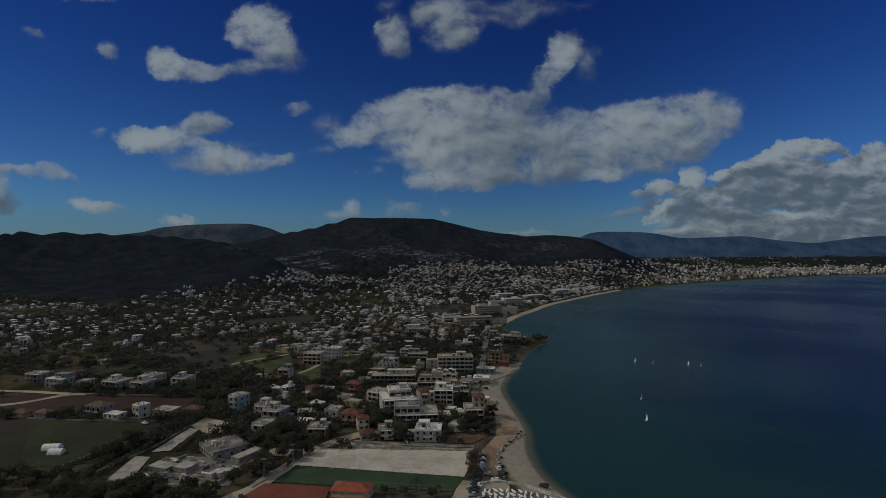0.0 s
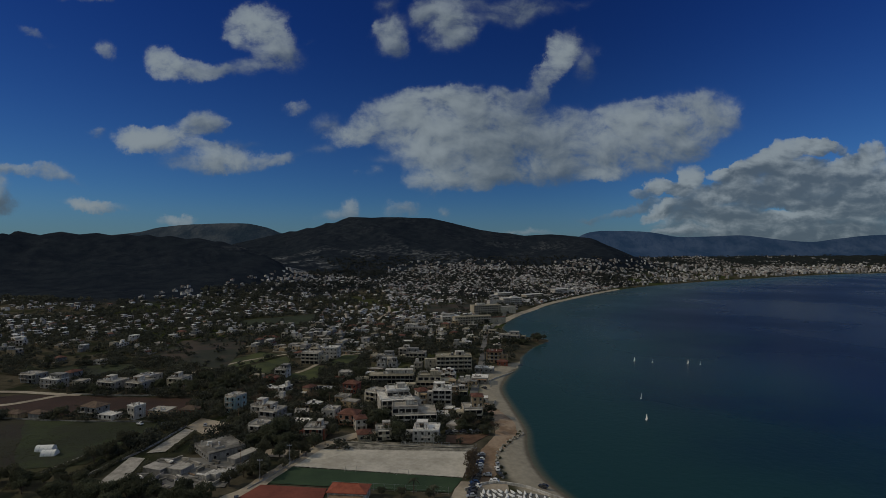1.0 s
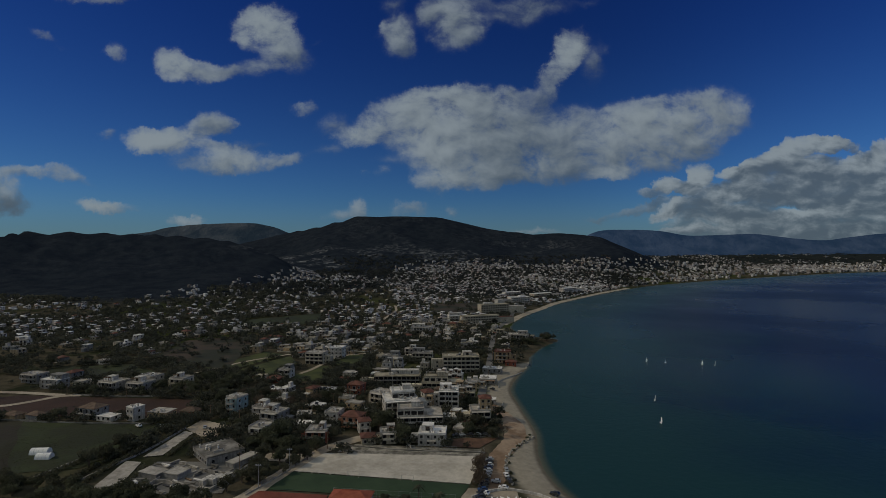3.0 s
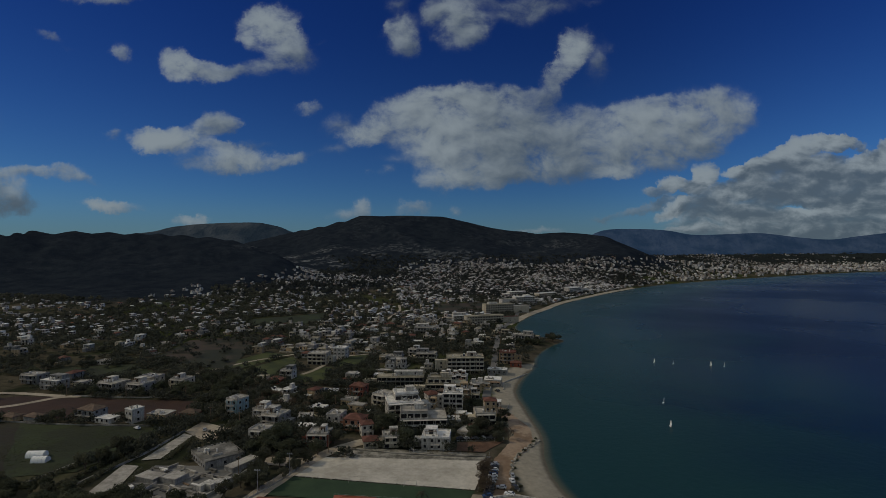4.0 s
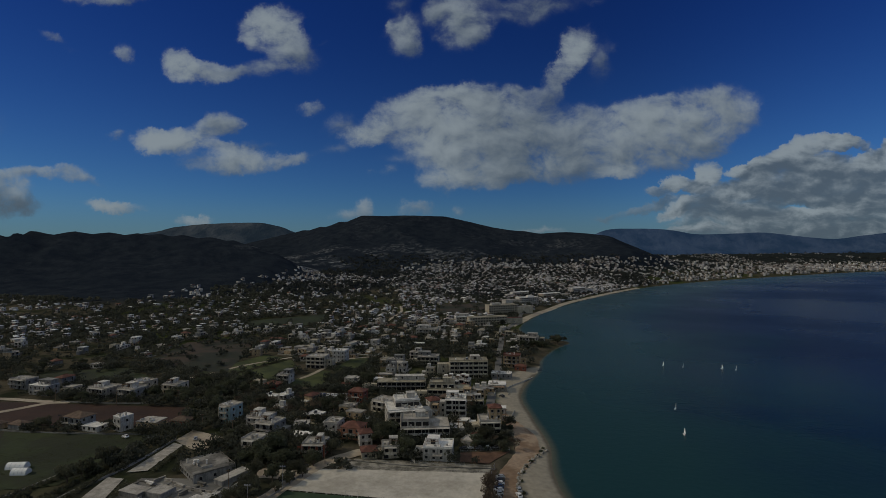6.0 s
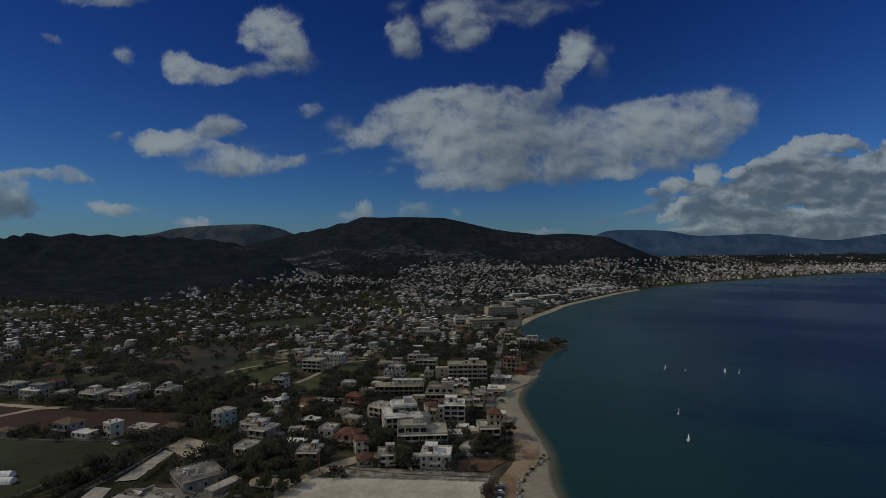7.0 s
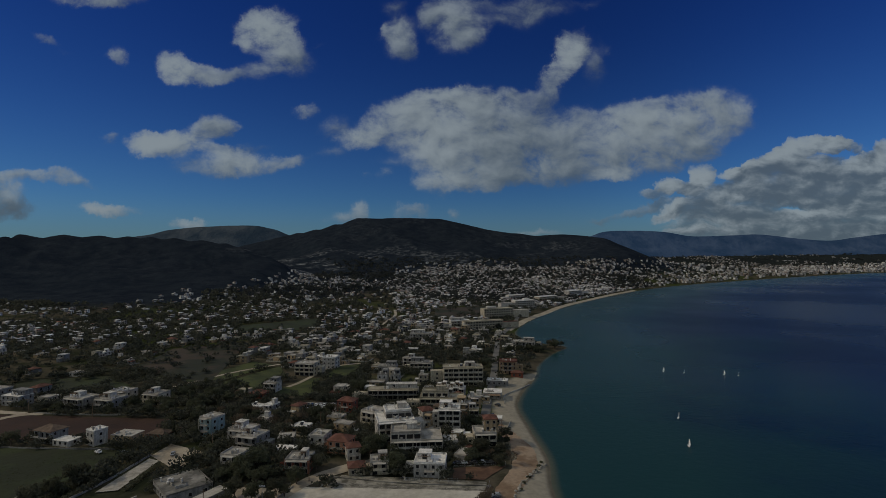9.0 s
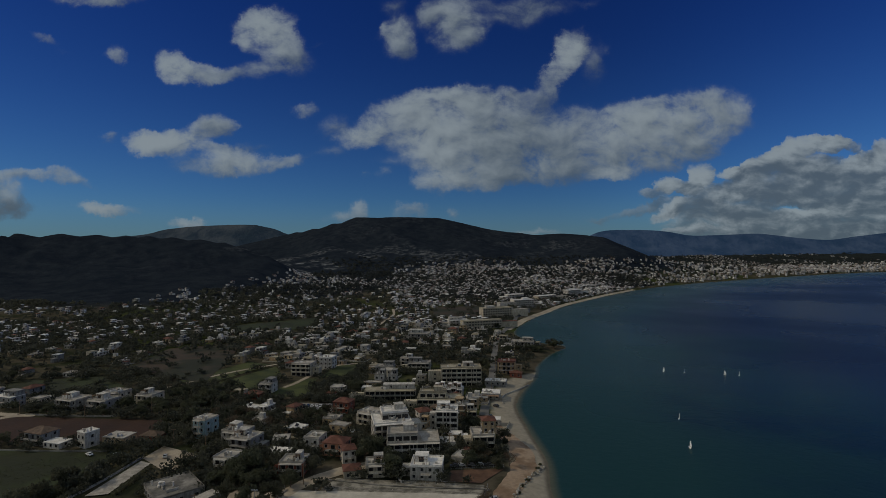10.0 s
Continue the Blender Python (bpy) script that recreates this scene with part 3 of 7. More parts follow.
def land_material():
    """Scrub on the hills with pale rock, weedy earth on the plain, sand at the shore; haze and cloud shade are put into
    the hill colours.
    """
    m = bpy.data.materials.new("land")
    m.use_nodes = True
    n = Nodes(m.node_tree)
    place = n.add("ShaderNodeNewGeometry").outputs["Position"]
    shore = n.add("ShaderNodeAttribute", attribute_name="inland").outputs["Fac"]
    hill = n.add("ShaderNodeAttribute", attribute_name="rise").outputs["Fac"]
    wide, mid, fine = n.noise(place, 0.004, 5.0, 0.6), n.noise(place, 0.03, 6.0, 0.65), n.noise(place, 0.35, 4.0, 0.6)
    plain = n.mix(n.smooth(mid, 0.38, 0.62), (0.026, 0.03, 0.019), (0.085, 0.074, 0.055))
    plain = n.mix(n.smooth(wide, 0.5, 0.62), plain, (0.05, 0.062, 0.024))
    # Scrub colour holds cloud shade in its darkness and haze in its blue.
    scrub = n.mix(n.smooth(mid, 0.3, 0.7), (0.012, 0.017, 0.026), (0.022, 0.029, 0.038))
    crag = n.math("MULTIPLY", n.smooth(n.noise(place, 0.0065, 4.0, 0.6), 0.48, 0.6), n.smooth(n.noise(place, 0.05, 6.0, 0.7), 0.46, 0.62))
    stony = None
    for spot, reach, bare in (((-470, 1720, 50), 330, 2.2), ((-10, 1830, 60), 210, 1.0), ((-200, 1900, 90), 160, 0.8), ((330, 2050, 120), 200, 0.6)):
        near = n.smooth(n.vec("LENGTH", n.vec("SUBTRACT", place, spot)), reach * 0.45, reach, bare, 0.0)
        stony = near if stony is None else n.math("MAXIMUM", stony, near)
    # A higher rock share round the main hill lightens it as haze does.
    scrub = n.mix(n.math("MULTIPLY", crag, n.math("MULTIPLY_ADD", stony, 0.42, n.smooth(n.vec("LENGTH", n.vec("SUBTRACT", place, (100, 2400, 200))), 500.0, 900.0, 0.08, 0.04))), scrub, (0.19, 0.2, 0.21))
    lie = n.add("ShaderNodeSeparateXYZ")
    n.put(lie.inputs[0], place)
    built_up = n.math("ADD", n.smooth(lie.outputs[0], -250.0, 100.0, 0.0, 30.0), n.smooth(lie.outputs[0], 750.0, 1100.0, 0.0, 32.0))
    # Bluish haze is put into the colour of the higher plain.
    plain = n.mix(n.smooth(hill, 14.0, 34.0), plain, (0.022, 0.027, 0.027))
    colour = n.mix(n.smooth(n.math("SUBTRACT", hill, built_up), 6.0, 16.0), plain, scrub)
    sand = n.mix(mid, (0.23, 0.208, 0.168), (0.36, 0.325, 0.265))
    edge = n.math("ADD", shore, n.math("MULTIPLY", n.math("SUBTRACT", mid, 0.5), 10.0))
    colour = n.mix(n.smooth(edge, 13.0, 19.0), sand, colour)
    wet = n.smooth(shore, 0.5, 3.0, 0.45, 1.0)
    colour = n.mix(1.0, colour, n.joined(wet, wet, wet), "MULTIPLY")
    grain = n.math("MULTIPLY_ADD", fine, 0.8, 0.6)
    colour = n.mix(1.0, colour, n.joined(grain, grain, grain), "MULTIPLY")
    shader = n.add("ShaderNodeBsdfPrincipled")
    n.put(shader.inputs["Base Color"], colour)
    shader.inputs["Roughness"].default_value = 0.95
    shader.inputs["Specular IOR Level"].default_value = 0.0
    relief = n.add("ShaderNodeBump")
    relief.inputs["Strength"].default_value = 0.5
    relief.inputs["Distance"].default_value = 2.2
    n.put(relief.inputs["Height"], n.math("ADD", mid, n.math("MULTIPLY", fine, 0.12)))
    n.put(shader.inputs["Normal"], relief.outputs[0])
    n.put(n.add("ShaderNodeOutputMaterial").inputs[0], shader.outputs[0])
    return m


def water_material():
    """Sea water over a bed that falls away: greener where it is shallow, patches of weed, small waves."""
    m = bpy.data.materials.new("sea_water")
    m.use_nodes = True
    n = Nodes(m.node_tree)
    place = n.add("ShaderNodeNewGeometry").outputs["Position"]
    depth = n.add("ShaderNodeAttribute", attribute_name="depth").outputs["Fac"]
    weed = n.noise(place, 0.009, 4.0, 0.6)
    shallow = n.mix(n.smooth(depth, 0.0, 0.2), (0.08, 0.09, 0.068), (0.012, 0.044, 0.05))
    deep = n.mix(n.smooth(n.math("ADD", depth, n.math("MULTIPLY", n.math("SUBTRACT", weed, 0.5), 13.0)), 2.0, 11.0), shallow, (0.0025, 0.0115, 0.042))
    shader = n.add("ShaderNodeBsdfPrincipled")
    n.put(shader.inputs["Base Color"], deep)
    shader.inputs["IOR"].default_value = 1.33
    shader.inputs["Specular IOR Level"].default_value = 0.06
    n.put(shader.inputs["Roughness"], n.smooth(n.noise(place, 0.004, 3.0, 0.5), 0.3, 0.7, 0.22, 0.34))
    waves = n.math("ADD", n.noise(place, 0.25, 3.0, 0.6), n.math("MULTIPLY", n.noise(place, 1.3, 3.0, 0.6), 0.3))
    relief = n.add("ShaderNodeBump")
    relief.inputs["Strength"].default_value = 0.25
    relief.inputs["Distance"].default_value = 0.6
    n.put(relief.inputs["Height"], waves)
    n.put(shader.inputs["Normal"], relief.outputs[0])
    n.put(n.add("ShaderNodeOutputMaterial").inputs[0], shader.outputs[0])
    return m


def make_land():
    x, y, quads, nb = fan()
    s = inland(x, y)
    z = height(x, y, s)
    middle = len(x)
    verts = np.vstack([np.stack([x, y, z], -1), [[0, 0, ground(0, 0)]]])
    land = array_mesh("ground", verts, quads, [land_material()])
    cap = bmesh.new()
    cap.from_mesh(land.data)
    cap.verts.ensure_lookup_table()
    for k in range(nb):
        cap.faces.new((cap.verts[middle], cap.verts[k], cap.verts[(k + 1) % nb]))
    bmesh.ops.recalc_face_normals(cap, faces=cap.faces)
    cap.to_mesh(land.data)
    cap.free()
    sandy = s + 22 * np.clip((y - 440) / 40, 0, 1)
    for name, values in (("inland", np.append(sandy, 40)), ("rise", np.append(z, 3))):
        land.data.attributes.new(name, "FLOAT", "POINT").data.foreach_set("value", values.astype(np.float32))
    land.data.polygons.foreach_set("use_smooth", np.ones(len(land.data.polygons), bool))
    tagged(land, "coastal plain rising to dark scrub hills", "ground", kind="structure")
    wet = (s < 25)[quads].any(axis=1)
    used, back = np.unique(quads[wet], return_inverse=True)
    sea = array_mesh("water", np.stack([x[used], y[used], 0 * x[used]], -1), back.reshape(-1, 4), [water_material()])
    sea.data.attributes.new("depth", "FLOAT", "POINT").data.foreach_set("value", np.maximum(-z[used], 0).astype(np.float32))
    tagged(sea, "calm dark blue bay, green-blue near the beach", "sea", kind="structure")


make_land()


def far_hills(ridge, width, seed, mat, label):
    """A far range of hills: its crest line with gullied slopes on both sides."""
    line = rounded(ridge, 12)
    offs = np.linspace(-1, 1, 41)
    x, t = np.meshgrid(line[:, 0], offs, indexing="ij")
    y = line[:, 1][:, None] + t * width
    fall = (1 - np.abs(t)) ** 1.4
    gully = np.abs(fractal(x, y, 260, 5, seed) - 0.5) * 0.9 * np.minimum(1, np.abs(t) * 4) * fall
    z = line[:, 2][:, None] * np.clip(fall - gully, 0, 1) - 4 + 3.0 * (fractal(x, y, 60, 3, seed + 5) - 0.5)
    n, m = x.shape
    i, j = np.meshgrid(np.arange(n - 1), np.arange(m - 1), indexing="ij")
    quads = np.stack([i * m + j, (i + 1) * m + j, (i + 1) * m + j + 1, i * m + j + 1], -1).reshape(-1, 4)
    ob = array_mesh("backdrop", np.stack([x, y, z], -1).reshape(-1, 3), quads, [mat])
    ob.data.polygons.foreach_set("use_smooth", np.ones(len(ob.data.polygons), bool))
    return tagged(ob, label, "mountains", kind="structure")


def hazy(name, dark, light, haze_glow):
    """Scrub and rock seen through kilometres of air: the haze is put into the colours and an emission."""
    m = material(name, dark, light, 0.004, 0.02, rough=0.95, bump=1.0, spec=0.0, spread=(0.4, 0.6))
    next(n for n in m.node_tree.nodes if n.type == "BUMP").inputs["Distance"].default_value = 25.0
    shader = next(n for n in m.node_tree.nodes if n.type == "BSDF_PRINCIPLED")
    shader.inputs["Emission Color"].default_value = (*haze_glow, 1)
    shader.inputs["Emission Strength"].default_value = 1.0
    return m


# The last colour of each is blue air haze, given off as emission.
far_hills(BACK_RIDGE, 700, 11, hazy("hazy_scrub", (0.02, 0.027, 0.034), (0.06, 0.066, 0.072), (0.01, 0.021, 0.04)), "scrub-covered mountain behind the near hills")
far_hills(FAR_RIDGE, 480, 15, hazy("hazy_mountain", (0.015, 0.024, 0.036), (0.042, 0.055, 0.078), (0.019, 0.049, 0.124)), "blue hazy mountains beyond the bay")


# ---- fields, lots and roads ----
KEEP_OUT = []
KEEP_NAMES = []


def patch(name, corners, mat, label, lift=0.25, cell=6.0, category="field", kind="structure", wobble=0.8, block=True):
    """A four-cornered piece of ground that follows the land."""
    a, b, c, d = [np.array(p, float) for p in corners]
    nu = max(2, int(max(np.linalg.norm(b - a), np.linalg.norm(c - d)) / cell))
    nv = max(2, int(max(np.linalg.norm(d - a), np.linalg.norm(c - b)) / cell))
    u, v = np.meshgrid(np.linspace(0, 1, nu + 1), np.linspace(0, 1, nv + 1), indexing="ij")
    u, v = u[..., None], v[..., None]
    p = (a * (1 - u) + b * u) * (1 - v) + (d * (1 - u) + c * u) * v
    x, y = p[..., 0].ravel(), p[..., 1].ravel()
    if wobble:
        x = x + wobble * 2 * (fractal(x, y, 14, 3, 31) - 0.5)
        y = y + wobble * 2 * (fractal(x, y, 14, 3, 37) - 0.5)
    z = height(x, y) + lift
    i, j = np.meshgrid(np.arange(nu), np.arange(nv), indexing="ij")
    quads = np.stack([i * (nv + 1) + j, (i + 1) * (nv + 1) + j, (i + 1) * (nv + 1) + j + 1, i * (nv + 1) + j + 1], -1).reshape(-1, 4)
    ob = array_mesh(name, np.stack([x, y, z], -1), quads, [mat])
    if ob.data.polygons[0].normal.z < 0:
        ob.data.flip_normals()
    if block:
        KEEP_OUT.append(np.array(corners, float))
        KEEP_NAMES.append(name)
    return tagged(ob, label, category, kind=kind)


def road(points, width, mat, label, lift=0.35, name="road", ragged=0.0):
    line = rounded(points, 16 if ragged else 8)
    ahead = np.gradient(line, axis=0)
    side = np.stack([-ahead[:, 1], ahead[:, 0]], -1) / np.linalg.norm(ahead, axis=1, keepdims=True)
    rows = [line + side * w for w in (-width / 2, 0, width / 2)]
    x, y = np.stack(rows, 1)[..., 0].ravel(), np.stack(rows, 1)[..., 1].ravel()
    if ragged:
        x = x + ragged * 2 * (fractal(x, y, 9, 4, 41) - 0.5)
        y = y + ragged * 2 * (fractal(x, y, 9, 4, 43) - 0.5)
    n = len(line)
    quads = [(3 * k + j, 3 * k + j + 1, 3 * k + j + 4, 3 * k + j + 3) for k in range(n - 1) for j in range(2)]
    ob = array_mesh(name, np.stack([x, y, height(x, y) + lift], -1), quads, [mat])
    if ob.data.polygons[0].normal.z < 0:
        ob.data.flip_normals()
    ROADS.append((line, width))
    return tagged(ob, label, "road", kind="structure")


ROADS = []
patch("sand_pitch", [(-65, 236.5), (11, 225), (17.5, 253.5), (-59.5, 257)], PITCH_SAND, "pale bare sand football pitch beside the beach road", 0.3, 5, "sports pitch", wobble=0.3)
patch("turf_pitch", [(-72, 219.5), (5.5, 211), (10.8, 224.2), (-65.2, 235.7)], TURF, "dark green artificial turf pitch", 0.3, 5, "sports pitch", wobble=0)
patch("clay_court", [(-82, 197), (-44, 193), (-45, 214.6), (-73, 218)], CLAY, "red clay tennis courts", 0.36, 5, "tennis court", wobble=0)
patch("car_park", [(2, 190), (30, 188), (29, 222), (11, 222)], TRACK, "dusty car park behind the beach", 0.2, 3, "car park", wobble=2.6)
patch("dirt_lot", [(4, 265), (17, 263.6), (28, 278.5), (4, 275.5)], DUG_EARTH, "dug brown building plot", 0.3, 5, "building plot")
patch("meadow", [(-186, 232), (-158, 240), (-150, 296), (-235, 299)], MEADOW, "dark green rough meadow", 0.25, 8, wobble=3.0)
patch("meadow", [(-240, 222), (-172, 236), (-200, 297), (-320, 303)], DRY_MEADOW, "brownish winter meadow", 0.16, 8, wobble=3.0)
patch("meadow", [(-320, 150), (-175, 190), (-300, 300), (-420, 300)], DRY_MEADOW, "brownish winter meadow", 0.2, 8)
patch("ploughed_field", [(-330, 310), (-150, 309), (-158, 343), (-280, 352)], SOIL, "ploughed dark red field", 0.25, 8)
patch("crop_field", [(-166, 424), (-134, 402), (-121, 444), (-140, 481)], LUSH, "olive green crop field beside a lane", 0.25, 8, wobble=2.0)
patch("crop_field", [(-196, 432), (-172, 420), (-146, 486), (-170, 500)], LUSH, "dull green field beyond the lane", 0.25, 8, wobble=2.0)
patch("crop_field", [(-121, 393), (-90, 390), (-95, 440), (-106, 440)], LUSH, "dark green crop field", 0.25, 8, wobble=1.5)
patch("crop_field", [(-93, 442), (-71, 449), (-68, 491), (-91, 484)], LUSH, "green field behind the lane", 0.25, 8, wobble=1.5)
patch("meadow", [(-262, 667), (-164, 690), (-188, 800), (-268, 725)], MEADOW, "dull green field among houses", 0.5, 10)
patch("fallow_field", [(-258, 469), (-173, 425), (-210, 596), (-272, 560)], FALLOW, "brown fallow field", 0.4, 10)
patch("fallow_field", [(-300, 400), (-216, 408), (-262, 446), (-320, 432)], MEADOW, "dull green field among shrubs", 0.3, 8, wobble=4.0)
patch("fallow_field", [(-18, 800), (73, 815), (134, 1000), (-20, 928)], FALLOW, "brown fallow field on the slope", 0.6, 12)
patch("paved_yard", [(-137.7, 288.8), (-116.7, 271), (-115, 293), (-136.5, 304)], TRACK, "pale gravel yard", 0.3, 5, "yard")
patch("paved_yard", [(-129, 213), (-87, 216), (-89, 246), (-129, 246)], ASPHALT, "cluttered dark asphalt yard", 0.3, 5, "yard")
patch("verge", [(-48, 256.6), (17, 252.6), (18, 262), (-44, 268)], RUBBLE, "rough trampled strip behind the pitch", 0.27, 4, "verge")
patch("boat_yard", [(13, 189), (52, 186), (44, 210), (16, 214)], ASPHALT, "dark asphalt yard of the sailing club", 0.38, 5, "boat yard", wobble=0.2)
road([(-96, 178), (-83, 203), (-76, 214), (-63, 250), (-49, 270), (-30, 284)], 7, TRACK, "pale dusty street beside the pitch", ragged=0.9)
road([(-84, 252), (-73, 251), (-63, 250)], 9, TRACK, "pale dusty side street", 0.42)
road([(19, 205), (20, 222), (22, 240), (26, 257), (34, 275), (38, 292), (36, 312), (29, 335), (25, 354)], 10, RED_EARTH, "reddish dirt track behind the beach", 0.12, ragged=2.6)
patch("car_lot", [(-92, 355), (-57, 355), (-57, 375), (-90, 377)], YARD, "bare parking lot among trees", 0.3, 5, "car park")
road([(24, 352), (30, 400), (36, 437), (48, 543), (62, 641), (92, 749), (112, 833), (180, 990), (330, 1225)], 5.5, ASPHALT, "grey asphalt coast road", 0.45)
bay_beach = road([(75, 690), (91, 730), (119, 800), (159, 880), (208, 978), (288, 1100), (365, 1212), (470, 1350)], 10, SAND, "pale sand beach along the curve of the bay", 0.3, "beach", ragged=1.5)
tagged(bay_beach, "pale sand beach along the curve of the bay", "beach", kind="structure")
road([(-330, 318), (-273, 327), (-251, 349), (-238, 352)], 5, TRACK, "pale dirt lane past the fields")
road([(-310, 358), (-286, 358), (-250, 352)], 5, TRACK, "pale dirt lane", 0.42)
road([(-112, 414), (-107, 427), (-102, 450), (-94, 480), (-68, 494), (-45, 498)], 3.6, TRACK, "pale lane between the green fields")
road([(-195, 414), (-186, 428), (-173, 453), (-158, 472), (-141, 489)], 3.4, TRACK, "pale lane beside the green field", 0.4)
road([(-86, 715), (-83, 760), (-78, 830), (-86, 900)], 4, TRACK, "pale road climbing to the hill", 0.8)
for pts in ([(-130, 217.7), (-135.7, 245), (-143.3, 246.2), (-140.5, 219.3)], [(-138.5, 251), (-130.5, 253), (-130.5, 282.5), (-136.5, 285.2)]):
    patch("concrete_strip", pts, CONCRETE, "long bare concrete strip between hedges", 0.5, 5, "yard", wobble=0)


# ---- buildings ----
BUILT = []      # centre and reach of each building
SOLAR_SPOTS = []


def window_mesh(w, h, name):
    """A window: one frame that stands proud of the wall and a dark pane set back in it. Its back lies on y = 0."""
    def ring(bm):
        loops = []
        for grow, y in ((0.12, 0.0), (0.12, -0.12), (0.0, -0.12), (0.0, -0.02)):
            a, b = w / 2 + grow, grow
            loops.append([bm.verts.new(p) for p in ((-a, y, -b), (a, y, -b), (a, y, h + b), (-a, y, h + b))])
        for p, q in zip(loops, loops[1:]):
            for k in range(4):
                bm.faces.new((p[k], p[(k + 1) % 4], q[(k + 1) % 4], q[k]))
        return loops

    meshes = []
    for kind in ("frame", "pane", "both"):
        bm = bmesh.new()
        if kind != "pane":
            loops = ring(bm)
        if kind == "pane":
            box(bm, 0, -0.03, 0.0, w - 0.01, 0.05, h)
        if kind == "both":
            bm.faces.new(loops[-1]).material_index = 1
        bmesh.ops.recalc_face_normals(bm, faces=bm.faces)
        me = bpy.data.meshes.new(name)
        bm.to_mesh(me)
        bm.free()
        for m in {"frame": (FRAME,), "pane": (GLASS,), "both": (FRAME, GLASS)}[kind]:
            me.materials.append(m)
        meshes.append(me)
    return meshes


WINDOWS = {"small": window_mesh(1.15, 1.3, "window"), "tall": window_mesh(2.0, 2.1, "glazed_door"), "wide": window_mesh(2.9, 2.1, "glazed_front")}


def railing_bm(w, reach, solid):
    """A balcony's front and sides: a solid parapet, or bars under a handrail."""
    bm = bmesh.new()
    if solid:
        box(bm, 0, -reach + 0.06, 0, w, 0.12, 0.95)
        for s in (-1, 1):
            box(bm, s * (w / 2 - 0.06), -reach / 2 + 0.05, 0, 0.12, reach - 0.15, 0.95)
    else:
        box(bm, 0, -reach + 0.05, 0.9, w, 0.07, 0.07)
        box(bm, 0, -reach + 0.05, 0.08, w, 0.05, 0.05)
        for k in range(int(w / 0.28) + 1):
            box(bm, -w / 2 + 0.03 + k * (w - 0.06) / max(1, int(w / 0.28)), -reach + 0.05, 0.0, 0.05, 0.05, 0.9)
        for s in (-1, 1):
            box(bm, s * (w / 2 - 0.03), -reach / 2, 0.9, 0.06, reach, 0.07)
    return bm


def hip_roof_bm(w, d, rise, eave=0.5, ridge=0.45):
    """A hipped tile roof with thick eaves; long side along x."""
    bm = bmesh.new()
    box(bm, 0, 0, -0.18, w + 2 * eave, d + 2 * eave, 0.2)
    a, b = w / 2 + eave - 0.05, d / 2 + eave - 0.05
    keep = max(0.0, (a - b)) if a > b else 0.0
    low = [bm.verts.new(p) for p in ((-a, -b, 0.02), (a, -b, 0.02), (a, b, 0.02), (-a, b, 0.02))]
    if a > b:
        top = [bm.verts.new((-keep, 0, rise)), bm.verts.new((keep, 0, rise))] if keep > 0.1 else None
        if top:
            bm.faces.new((low[0], low[1], top[1], top[0])), bm.faces.new((low[2], low[3], top[0], top[1]))
            bm.faces.new((low[1], low[2], top[1])), bm.faces.new((low[3], low[0], top[0]))
            tube(bm, top[0].co + Vector((0, 0, 0.03)), top[1].co + Vector((0, 0, 0.03)), 0.14, 0.14, 5)
            return bm
    tip = bm.verts.new((0, 0, rise))
    for k in range(4):
        bm.faces.new((low[k], low[(k + 1) % 4], tip))
    return bm


def flat_roof_bm(w, d, parapet=0.6, eave=0.12):
    bm = bmesh.new()
    box(bm, 0, 0, 0, w + 2 * eave, d + 2 * eave, 0.2)
    if parapet:
        for s in (-1, 1):
            box(bm, 0, s * (d / 2 - 0.1), 0.2, w, 0.2, parapet)
            box(bm, s * (w / 2 - 0.1), 0, 0.2, 0.2, d - 0.4, parapet)
    return bm


dice_roof = random.Random(3)


